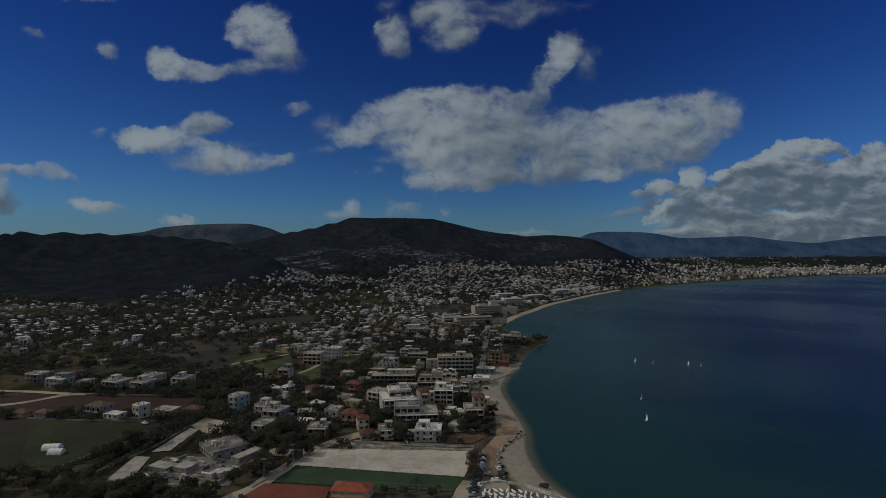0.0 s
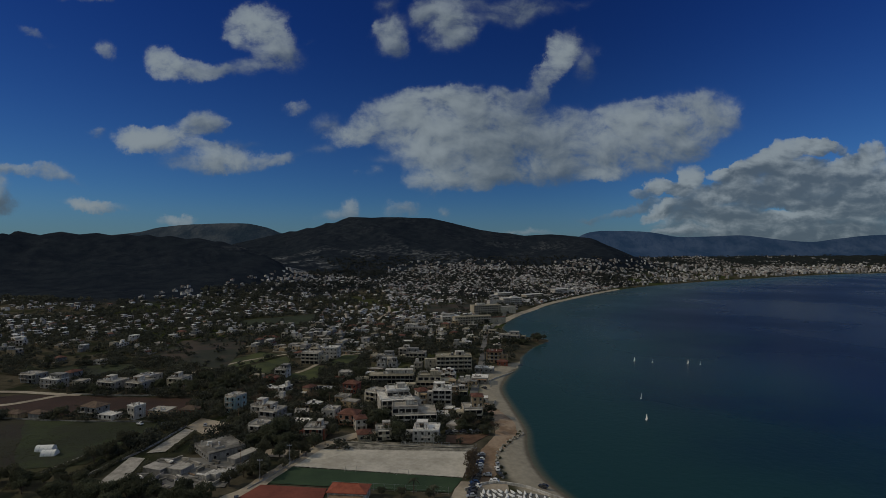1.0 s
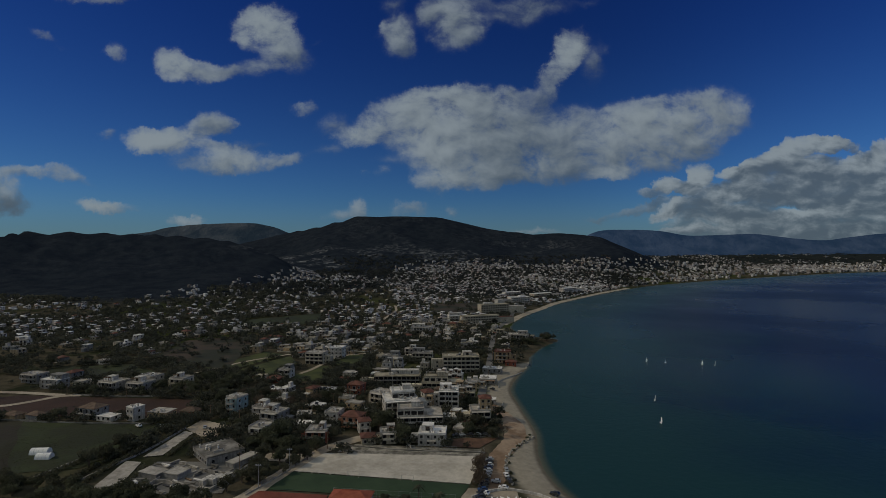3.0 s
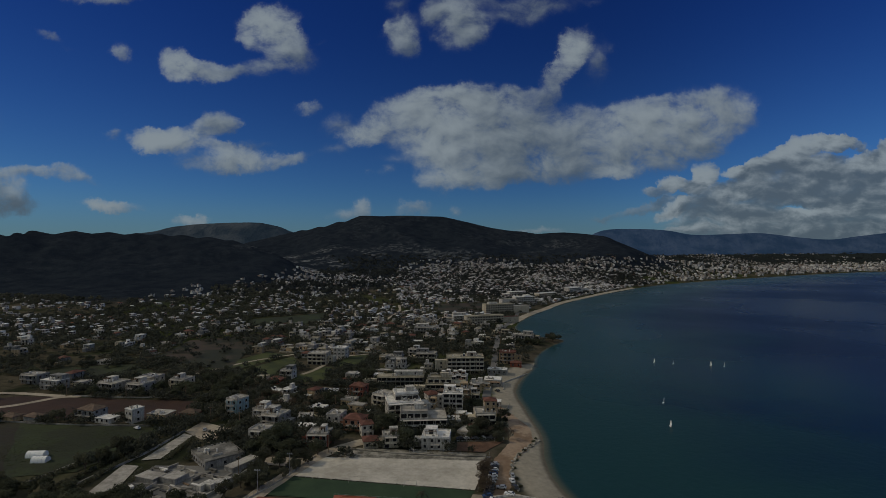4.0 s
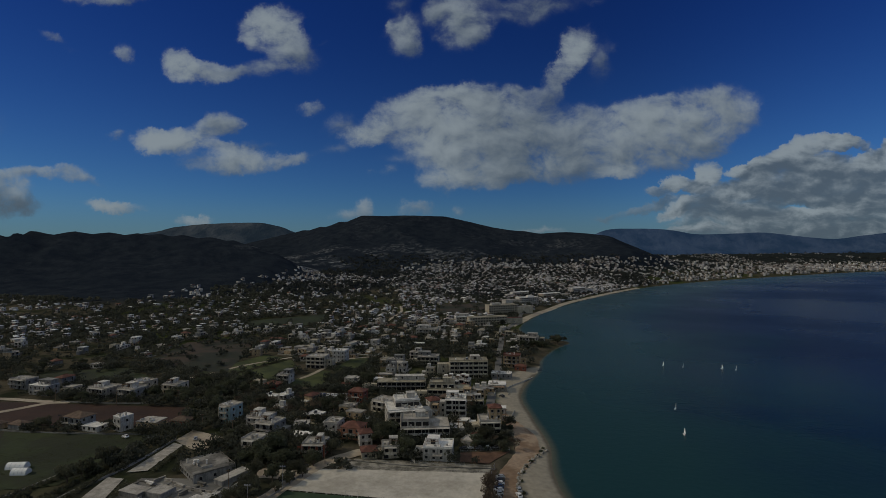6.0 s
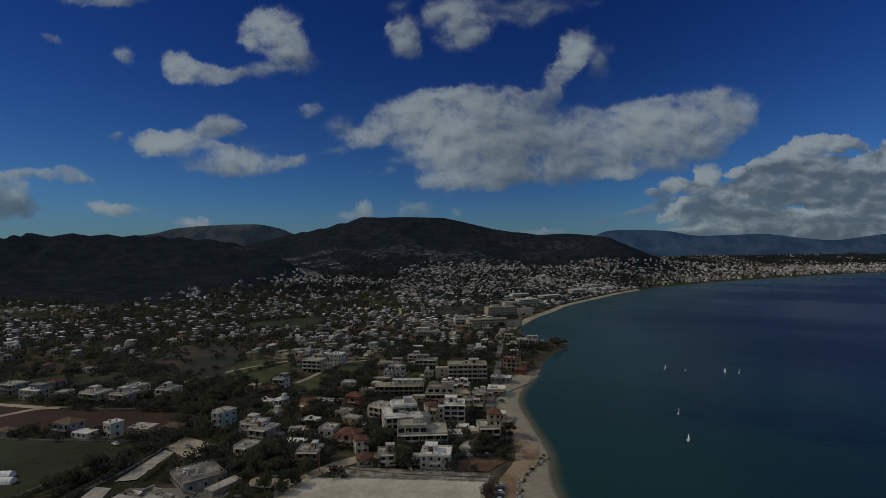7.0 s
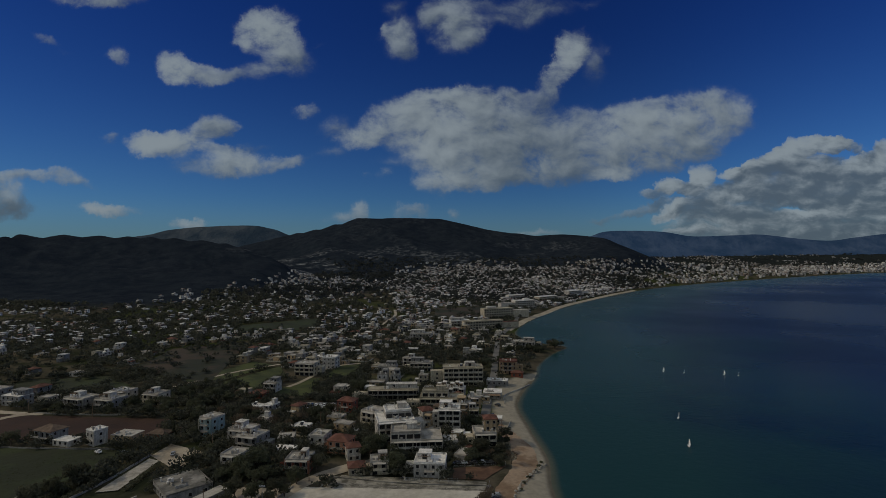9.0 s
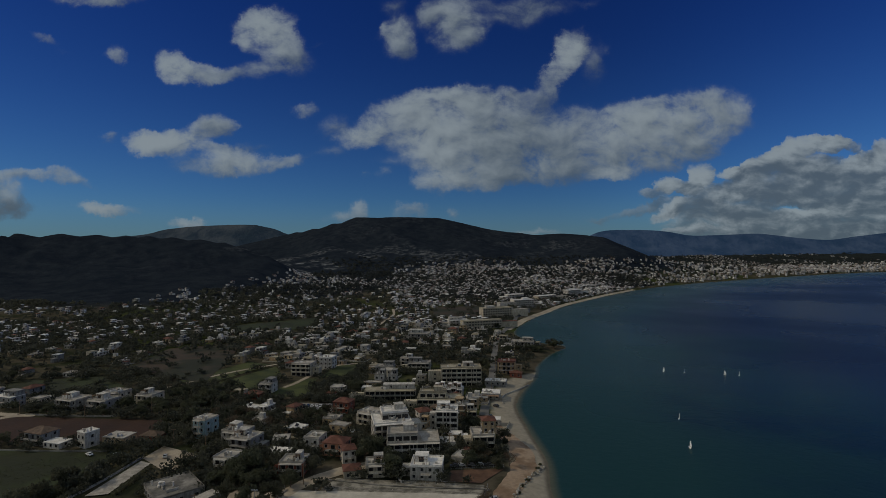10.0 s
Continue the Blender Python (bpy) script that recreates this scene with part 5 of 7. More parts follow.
# The rest of the town: houses on a loose street grid.
dice = random.Random(11)
far_houses = []
spots = []
for i, j in itertools.product(range(-86, 56), range(0, 90)):
    gx, gy = i * 16 + dice.uniform(-5, 5), 285 + j * 14.5 + dice.uniform(-5, 5)
    c, s = math.cos(radians(-14)), math.sin(radians(-14))
    px, py = c * gx - s * (gy - 285), 285 + s * gx + c * (gy - 285)
    if 285 < py < 1500 and abs(px) < 0.95 * py + 60:
        spots.append((px, py))
xs, ys = np.array(spots).T
shores, levels = inland(xs, ys), height(xs, ys)
crowd = fractal(xs, ys, 160, 3, 51)
spots = sorted(zip(xs, ys, shores, levels, crowd), key=lambda p: math.hypot(p[0], p[1]))
named = 0
for px, py, shore, level, crowded in spots:
    if py < 480:
        chance = 0.14 if px < -135 else 0.5 if px < -55 else 0.95
    elif py < 620:
        chance = 0.5 if px < -150 else 0.75
    else:
        chance = 0.85 if py < 1000 else 0.7
    if px < -0.35 * py and py > 480:
        chance *= 0.85
    if px > -0.05 * py and py > 900:
        chance = 1.0
    chance *= max(0.05, 2.4 * (crowded - 0.24))
    if shore < 18 or level > (10 + 44 * min(1, max(0, (px + 0.62 * py) / (0.35 * py)))) or dice.random() > chance:
        continue
    w, d, floors = dice.uniform(5.5, 10), dice.uniform(5, 8), dice.choice((1, 1, 1, 2, 2))
    if not is_free(px, py, math.hypot(w, d) / 2, gap=0.5):
        continue
    yaw = -14 + dice.choice((0, 0, 0, 90, -90)) + dice.uniform(-14, 14)
    if named < 205:
        named += 1
        wall, colour = dice.choice(((WHITE, "white"), (GREY, "grey"), (CREAM, "cream"), (GREY, "grey"), (OCHRE, "ochre"), (OCHRE, "ochre"), (CREAM, "cream")))
        tiled = dice.random() < 0.16
        building(px, py, w, d, floors, yaw, wall, "%s %s house with %s" % (colour, ("single-storey", "two-storey", "three-storey")[floors - 1], "a tiled roof" if tiled else "a flat roof"),
                 roof="hip" if tiled else "flat", roof_mat=dice.choice((TERRACOTTA, BROWN_TILES)) if tiled else dice.choice((CONCRETE, WHITE_ROOF, BEIGE_ROOF, CONCRETE)), balcony=dice.choice((0, 0.6, 0.9)), fine=False, fh=2.85, parapet=0.35,
                 hut=dice.choice((0, 0, 0.35)), group="houses of the town", solar=dice.random() < 0.25, solid=dice.random() < 0.5)
    else:
        far_houses.append((px, py, level, w * 0.7, d * 0.7, min(floors, 2) * 2.5, radians(yaw)))
        BUILT.append((px, py, math.hypot(w, d) / 2))

# Houses along the far shore of the bay and up its slopes.
for _ in range(6600):
    t = dice.random()
    base = COAST_LINE[int(len(COAST_LINE) * (0.735 + 0.225 * t))]
    back = 25 + 1000 * dice.random() ** 1.15
    px, py = base[0] - 0.55 * back + dice.uniform(-40, 40), base[1] + 0.85 * back + dice.uniform(-20, 20)
    tall = dice.choice((3.8, 4.5, 7.0)) if back > 130 or t < 0.4 else dice.choice((6.4, 9.6, 12.8))
    if t < 0.4 and back > 600 or back > (120 if t < 0.4 else 380) and fractal(np.array([px]), np.array([py]), 190, 3, 71)[0] < dice.uniform(0.38, 0.6):
        continue
    blocks = t > 0.5 and back < 330 and dice.random() < 0.55
    far_houses.append((px, py, None, dice.uniform(8, 14) if blocks else dice.uniform(5, 9), dice.uniform(4, 6.5), dice.choice((6.0, 9.0, 12.0)) if blocks else tall * 0.68, radians(-30 + dice.choice((0, 90)) + dice.uniform(-12, 12))))


# The denser quarter that climbs the foot of the hill behind the bay.
taken = {(round(r[0] / 11), round(r[1] / 11)) for r in far_houses}
for _ in range(2700):
    py = 930 + 820 * dice.random()
    px = py * dice.uniform(-0.1, 0.31)
    cell = (round(px / 11), round(py / 11))
    if cell in taken or fractal(np.array([px]), np.array([py]), 150, 3, 91)[0] < dice.uniform(0.3, 0.58) or any(in_quad(q, px, py, 4) for q in KEEP_OUT):
        continue
    taken.add(cell)
    far_houses.append((px, py, None, dice.uniform(5, 9.5), dice.uniform(4, 6.5), dice.choice((3.0, 3.0, 5.4)), radians(-20 + dice.choice((0, 90)) + dice.uniform(-14, 14))))


def distant_houses(rows):
    """Many small houses in one mesh: walls, roof slab with a stair head, and windows that stand proud."""
    rows = np.array([[r[0], r[1], 0 if r[2] is None else r[2], *r[3:]] for r in rows], float)
    shore = inland(rows[:, 0], rows[:, 1])
    z = height(rows[:, 0], rows[:, 1], shore)
    ok = (shore > 14) & (z < 72)
    rows, z = rows[ok], z[ok]
    parts = []

    def boxes(cx, cy, cz, w, d, h, slot, show=None):
        """Boxes in each house's own axes, where show says so; numbers or arrays."""
        n = len(rows)
        show = np.ones(n, bool) if show is None else show
        arr = [np.broadcast_to(np.asarray(v, float), n)[show] for v in (cx, cy, cz, w, d, h)]
        sign = np.array([(-1, -1, 0), (1, -1, 0), (1, 1, 0), (-1, 1, 0), (-1, -1, 1), (1, -1, 1), (1, 1, 1), (-1, 1, 1)], float)
        lx = arr[0][:, None] + sign[:, 0] * arr[3][:, None] / 2
        ly = arr[1][:, None] + sign[:, 1] * arr[4][:, None] / 2
        lz = arr[2][:, None] + sign[:, 2] * arr[5][:, None]
        mine = rows[show]
        c, s = np.cos(mine[:, 6])[:, None], np.sin(mine[:, 6])[:, None]
        parts.append((np.stack([mine[:, :1] + c * lx - s * ly, mine[:, 1:2] + s * lx + c * ly, z[show][:, None] + lz], -1).reshape(-1, 3), slot))

    w, d, h = rows[:, 3], rows[:, 4], rows[:, 5]
    chance = np.random.default_rng(8).random((4, len(rows)))
    side = np.where(chance[0] < 0.5, -1, 1)
    wing, head = chance[1] < 0.75, chance[2] < 0.25
    ww, wd, wh = w * (0.4 + 0.4 * chance[3]), d * (0.5 + 0.5 * chance[2]), np.where(h > 4, h * 0.55, h * 0.8)
    boxes(0, 0, -3, w, d, h + 3, 0)
    boxes(0, 0, h, w + 0.2, d + 0.2, 0.35, 1)
    boxes(side * (w + ww) * 0.48, d * 0.2 * (chance[0] - 0.5), -3, ww, wd, wh + 3, 0, wing)
    boxes(side * (w + ww) * 0.48, d * 0.2 * (chance[0] - 0.5), wh, ww + 0.4, wd + 0.4, 0.3, 1, wing)
    boxes(w * 0.2 * side, d * 0.1, h + 0.3, w * 0.4, d * 0.45, 1.6, 0, head)
    boxes(w * 0.2 * side, d * 0.1, h + 1.9, w * 0.4 + 0.1, d * 0.45 + 0.1, 0.15, 1, head)
    for level in range(3):
        show = h > level * 2.8 + 1
        for f in (-0.28, 0.28):
            boxes(f * w, -d / 2, level * 2.8 + 0.6, 1.9, 0.16, 1.6, 2, show)
        boxes(w / 2, 0, level * 2.8 + 0.8, 0.16, 2.0, 1.4, 2, show)
        boxes(0, -d / 2 - 0.6, level * 2.8 + 2.5, w * 0.85, 1.4, 0.2, 1, show & (chance[0] < 0.7))
    verts = np.concatenate([p for p, _ in parts])
    count = len(verts) // 8
    base = np.array([(0, 1, 5, 4), (1, 2, 6, 5), (2, 3, 7, 6), (3, 0, 4, 7), (4, 5, 6, 7)])
    quads = (np.arange(count)[:, None, None] * 8 + base).reshape(-1, 4)
    slots = np.repeat(np.concatenate([np.full(len(p) // 8, s) for p, s in parts]), 5)
    ob = array_mesh("distant_houses", verts, quads, [FAR_WALLS, FAR_ROOFS, GLASS], slots)
    return tagged(ob, "pale distant houses scattered up the slopes and round the bay", "houses", kind="stuff")


distant_houses(far_houses)


# ---- trees ----
def leaves_bm(bm, centres, count, size, dice, squash=0.8):
    """Leaf sprays round some centres (x, y, z, reach)."""
    for _ in range(count):
        x, y, z, r = dice.choice(centres)
        while True:
            v = Vector((dice.uniform(-1, 1), dice.uniform(-1, 1), dice.uniform(-1, 1)))
            if 0.25 < v.length < 1:
                break
        p = Vector((x + v.x * r, y + v.y * r, z + v.z * r * squash))
        turn = Euler((dice.uniform(0, 6.3), dice.uniform(0, 6.3), dice.uniform(0, 6.3))).to_matrix()
        k = size * dice.uniform(0.6, 1.3)
        bm.faces.new([bm.verts.new(p + turn @ Vector(c)) for c in ((-k, 0, 0), (0, -k * 0.6, 0.12 * k), (k, 0, 0), (0, k * 0.6, 0.12 * k))])


def make_tree(kind, seed):
    dice = random.Random(seed)
    label, category, leaf = {
        "round": ("dark evergreen tree with a rounded crown", "tree", LEAF),
        "olive": ("grey-green olive tree with a broad crown", "tree", LEAF_OLIVE),
        "bare": ("brownish leafless winter tree", "tree", LEAF_DRY),
        "cypress": ("slim dark green cypress tree", "tree", LEAF),
        "bush": ("low dark green rounded shrub", "shrub", LEAF),
    }[kind]
    tree = thing({"cypress": "cypress", "bush": "shrub"}.get(kind, "tree"), Matrix.Identity(4), label, category, "trees of the plain")
    wood, crown = bmesh.new(), bmesh.new()
    if kind == "cypress":
        tube(wood, (0, 0, -0.5), (0, 0, 6), 0.22, 0.08)
        centres = [(dice.uniform(-0.2, 0.2), dice.uniform(-0.2, 0.2), 0.9 + k * 0.8, 1.15 * (1 - k / 12) + 0.1) for k in range(11)]
        leaves_bm(crown, centres, 600, 0.34, dice, 1.2)
    elif kind == "bush":
        centres = []
        for k in range(4):
            a = k * math.tau / 4 + dice.uniform(-0.4, 0.4)
            tip = (0.8 * math.cos(a), 0.8 * math.sin(a), dice.uniform(0.8, 1.3))
            tube(wood, (0, 0, -0.3), tip, 0.09, 0.03, 5)
            centres.append((*tip, 1.0))
        leaves_bm(crown, centres, 380, 0.28, dice)
    else:
        fork = dice.uniform(1.6, 2.6)
        tube(wood, (0, 0, -0.6), (0.1, 0, fork), 0.3, 0.2, 7)
        centres = [(0, 0, fork + 3.0, 2.0)]
        for k in range(6):
            a = k * math.tau / 6 + dice.uniform(-0.5, 0.5)
            r, up = dice.uniform(1.3, 2.6), dice.uniform(1.0, 3.4)
            tip = (r * math.cos(a), r * math.sin(a), fork + up)
            tube(wood, (0.1, 0, fork - 0.2), tip, 0.13, 0.04, 5)
            centres.append((*tip, dice.uniform(1.1, 1.7)))
        leaves_bm(crown, centres, 480 if kind == "bare" else 1000, 0.24 if kind == "bare" else 0.33, dice)
    part("trunk", wood, BARK, tree)
    part("crown", crown, leaf, tree)
    return tree


PROTO = [make_tree(k, s) for k, s in (("round", 1), ("round", 2), ("round", 3), ("olive", 4), ("olive", 5), ("bare", 6), ("bare", 7), ("cypress", 8), ("bush", 9), ("bush", 10))]
used_proto = set()
trees_made = 0


def plant(kind, x, y, size):
    """A tree of the kind numbered in PROTO; the first of each kind is the one that was built."""
    global trees_made
    m = pose(x, y, ground(x, y), 0, 0, dice.uniform(0, 360)) @ Matrix.Scale(size, 4)
    if kind in used_proto:
        copy_thing(PROTO[kind], m)
    else:
        used_proto.add(kind)
        first = PROTO[kind]
        PENDING.append((first, m))
    trees_made += 1


PENDING = []
BEACH_SHRUBS = [(8, 33.5, 262, 0.5), (9, 36.5, 268, 0.6), (8, 31.5, 256, 0.45), (9, 40.5, 275, 0.55), (8, 43, 281, 0.6), (9, 29.5, 247, 0.45), (8, 28.8, 236, 0.5), (9, 29.5, 229, 0.55), (9, 45, 286, 0.5)]
# Large crowns that stand out: kind, place, size.
BIG_TREES = [(0, -34.5, 287, 1.7), (1, -31, 290, 1.5), (2, -21.5, 271.5, 1.45), (0, -24, 274, 1.3), (1, -80, 272, 1.6), (2, -86, 266, 1.5), (0, -84, 275, 1.3), (1, -73, 243.5, 1.2), (0, -60.5, 259.5, 1.2)]
# Groups of trees: middle, reach, how many, kinds.
GROVES = []
YARD_GROVES = [
    (-140, 203, 10, 13, (0, 1, 2)), (-120, 203, 9, 14, (0, 1, 2)), (-102, 203, 8, 11, (0, 1, 2)), (-91, 203, 4, 4, (0, 1)), (-160, 200, 24, 14, (0, 1, 2, 3)), (-160, 240, 14, 16, (8, 9, 3)),
    (-157, 265, 7, 14, (8, 9, 3)), (-150, 275, 6, 8, (8, 9)), (-165, 258, 8, 12, (8, 9, 3)), (-172, 240, 7, 10, (8, 9)), (-155, 250, 6, 7, (8, 9)),
]
GROVES += YARD_GROVES
FIELD_GROVES = [
    (-172, 215, 16, 14, (0, 8, 9, 3)), (-117, 290, 7, 5, (0, 1, 3)), (-88, 268, 9, 8, (0, 1, 2)), (-80, 262, 7, 4, (1, 2)), (-150, 395, 32, 26, (0, 1, 2, 7)),
    (-170, 375, 26, 16, (0, 1, 2)), (-90, 350, 26, 22, (5, 6, 0, 3)),
]
GROVES += FIELD_GROVES
TOWN_GROVES = [
    (-66, 330, 20, 14, (0, 5, 1)), (-36, 296, 9, 8, (0, 1, 2)), (-19, 275, 6, 6, (0, 1)), (10, 284, 12, 9, (0, 8, 3)), (24, 290, 12, 9, (5, 3, 8)), (17, 330, 10, 7, (0, 1)),
    (-62, 275, 9, 5, (0, 3)),
]
GROVES += TOWN_GROVES
LANE_GROVES = [
    (-44, 275, 7, 4, (0, 8)), (-140, 330, 22, 10, (0, 5, 7)), (-120, 335, 20, 12, (0, 1, 5)), (17, 236, 3, 5, (5, 6)), (18, 245, 3, 5, (5, 6)), (14, 226, 3, 5, (5, 6)),
    (-60, 400, 24, 16, (0, 1, 2, 7)), (-230, 345, 36, 14, (0, 1, 8)),
]
GROVES += LANE_GROVES
EDGE_GROVES = [
    (-185, 352, 20, 12, (0, 1)), (-150, 440, 14, 5, (0, 3)), (-230, 305, 24, 9, (8, 9, 3)), (-290, 420, 40, 16, (0, 1, 2)), (40, 470, 14, 8, (0, 1)), (-84, 245, 5, 4, (3, 8)),
    (-79, 226, 4, 4, (3, 8)), (108, 576, 11, 9, (0, 1, 5)), (30, 312, 4, 6, (8, 9, 3)), (26, 328, 4, 6, (0, 8, 9)), (86, 548, 8, 6, (0, 1, 5)), (64, 545, 9, 5, (0, 1)), (52, 500, 9, 5, (0, 1)),
]
GROVES += EDGE_GROVES
for gx, gy, reach, count, kinds in GROVES:
    for _ in range(count):
        a, r = dice.uniform(0, math.tau), reach * math.sqrt(dice.random())
        x, y = gx + r * math.cos(a), gy + r * math.sin(a)
        if trees_made < 296 and not any(in_quad(q, x, y, 1.0) for q in KEEP_OUT) and all(math.hypot(x - a, y - b) > q * 0.8 + 1.0 for a, b, q in BUILT) and abs(np.hypot(ROAD_POINTS[:, 0] - x, ROAD_POINTS[:, 1] - y) - 0).min() > 4:
            plant(dice.choice(kinds), x, y, dice.uniform(0.75, 1.25))
for x, y, size in ((-68.5, 234, 0.75), (-65.5, 242, 0.75), (-74.5, 223, 0.7), (-62, 248.5, 0.8), (-14, 208, 0.6), (-3, 206, 0.6), (-22, 209, 0.55), (-65.5, 249, 1.1), (-67, 243, 0.8), (-80, 236, 1.15), (-83, 226, 0.9), (-86, 218, 1.0)):
    plant(3, x, y, size)
for kind, x, y, size in BIG_TREES + BEACH_SHRUBS:
    plant(kind, x, y, size)
for first, m in PENDING:
    first.matrix_basis = m
for k, proto in enumerate(PROTO):
    if k not in used_proto:
        plant(k, -240 - 4 * k, 255, 0.9)
        PENDING[-1][0].matrix_basis = PENDING[-1][1]


def palm(x, y, high):
    tree = thing("palm_tree", pose(x, y, ground(x, y)), "tall palm with a drooping green crown", "palm tree", "palms by the turf")
    bm = bmesh.new()
    tube(bm, (0, 0, -0.4), (0.15, 0, high * 0.5), 0.26, 0.2, 8)
    tube(bm, (0.15, 0, high * 0.5), (0.1, 0.1, high), 0.2, 0.17, 8)
    part("trunk", bm, BARK, tree)
    bm = bmesh.new()
    for k in range(22):
        a = k * 2.4 + dice.uniform(-0.2, 0.2)
        rise = dice.uniform(-0.3, 1.0)
        last = None
        for t in (0.0, 0.3, 0.6, 0.85, 1.0):
            r = 2.6 * t
            z = high + rise * 1.6 * t - 2.0 * t * t
            half = 0.32 * math.sin(math.pi * min(0.97, t + 0.12))
            c, s = math.cos(a), math.sin(a)
            row = [bm.verts.new((0.1 + c * r - s * q * half, 0.1 + s * r + c * q * half, z - 0.12 * abs(q))) for q in (-1, 0, 1)]
            if last:
                for m in range(2):
                    bm.faces.new((last[m], last[m + 1], row[m + 1], row[m]))
            last = row
    part("crown", bm, LEAF_OLIVE, tree)


for x, y, high in ((-9.5, 210.5, 6.0), (-1.5, 207.5, 4.6), (-62.5, 263, 6.0)):
    palm(x, y, high)


def distant_trees():
    """The trees among the houses further off, each a ragged crown of leaf sprays, in one mesh."""
    rng = np.random.default_rng(5)
    n = 40000
    y = 250 + 1350 * rng.random(n) ** 1.05
    x = (rng.random(n) * 2 - 1) * (0.92 * y + 40)
    extra = 9000
    t = rng.random(extra)
    base = COAST_LINE[(len(COAST_LINE) * (0.73 + 0.235 * t)).astype(int)]
    back = 30 + 1000 * rng.random(extra)
    x = np.append(x, base[:, 0] - 0.55 * back + rng.uniform(-50, 50, extra))
    y = np.append(y, base[:, 1] + 0.85 * back)
    s = inland(x, y)
    z = height(x, y, s)
    ok = (s > np.where((y > 470) & (y < 640), 7, 17)) & (z < np.where(x < -0.45 * y, 13, np.where(x < -0.25 * y, 26, 80))) & (fractal(x, y, 120, 3, 61) > rng.uniform(0.2, 0.58, len(x)))
    for q, name in zip(KEEP_OUT, KEEP_NAMES):
        grown = q
        inside = np.zeros(len(x), bool)
        for a, b in zip(grown, np.roll(grown, -1, axis=0)):
            if a[1] != b[1]:
                inside ^= ((a[1] > y) != (b[1] > y)) & (x < (b[0] - a[0]) * (y - a[1]) / (b[1] - a[1]) + a[0])
        if name == "fallow_field":
            inside &= rng.random(len(x)) > 0.12 + 0.4 * (fractal(x, y, 40, 2, 77) > 0.5)
        ok &= ~inside
    ok &= ~((x > -141) & (x < -121) & (y < 286))
    ok &= (y > 480) | (x < -60) | (rng.random(len(x)) < 0.6)
    for a, b, r in BUILT:
        ok &= np.hypot(x - a, y - b) > r * 0.72 + np.where(y < 520, 1.6, 0.0)
    for a, b, w in ROAD_POINTS:
        ok &= np.hypot(x - a, y - b) > w / 2 + 3
    x, y, z = x[ok], y[ok], z[ok]
    big = rng.uniform(1.7, 3.8, len(x)) * np.where(y > 900, 1.45, np.where(y > 600, 1.1, 1.0))
    clumps = []
    for chosen, sprays, leaf in ((y < 470, 100, 0.19), (y >= 470, 24, 0.36)):
        px, py, pz, size = x[chosen], y[chosen], z[chosen], big[chosen]
        n = len(px)
        v = rng.normal(size=(n, sprays, 3))
        v /= np.linalg.norm(v, axis=2, keepdims=True)
        v *= rng.uniform(0.35, 1.0, (n, sprays, 1)) * size[:, None, None]
        lobe = rng.normal(size=(n, 4, 3)) * 0.3 * size[:, None, None]
        v += lobe[:, np.arange(sprays) % 4]
        v[..., 2] = np.abs(v[..., 2]) * 0.9 + (size * 0.5)[:, None]
        centre = np.stack([px, py, pz], -1)[:, None] + v
        a, b = rng.normal(size=(2, n, sprays, 3))
        a /= np.linalg.norm(a, axis=-1, keepdims=True)
        b -= (a * b).sum(-1, keepdims=True) * a
        b /= np.linalg.norm(b, axis=-1, keepdims=True)
        k = (size[:, None, None] * leaf) * rng.uniform(0.7, 1.3, (n, sprays, 1))
        clumps.append(np.stack([centre - a * k, centre - b * k * 0.7, centre + a * k, centre + b * k * 0.7], 2).reshape(-1, 3))
    corners = np.concatenate(clumps)
    quads = np.arange(len(corners)).reshape(-1, 4)
    # Trees beyond y = 1050 take the leaves with haze in their colour.
    ob = array_mesh("distant_trees", corners, quads, [LEAF_FAR, LEAF_HAZE], (corners[::4, 1] > 1050).astype(int))
    tagged(ob, "dark evergreen trees between the houses of the town", "trees", kind="stuff")


distant_trees()


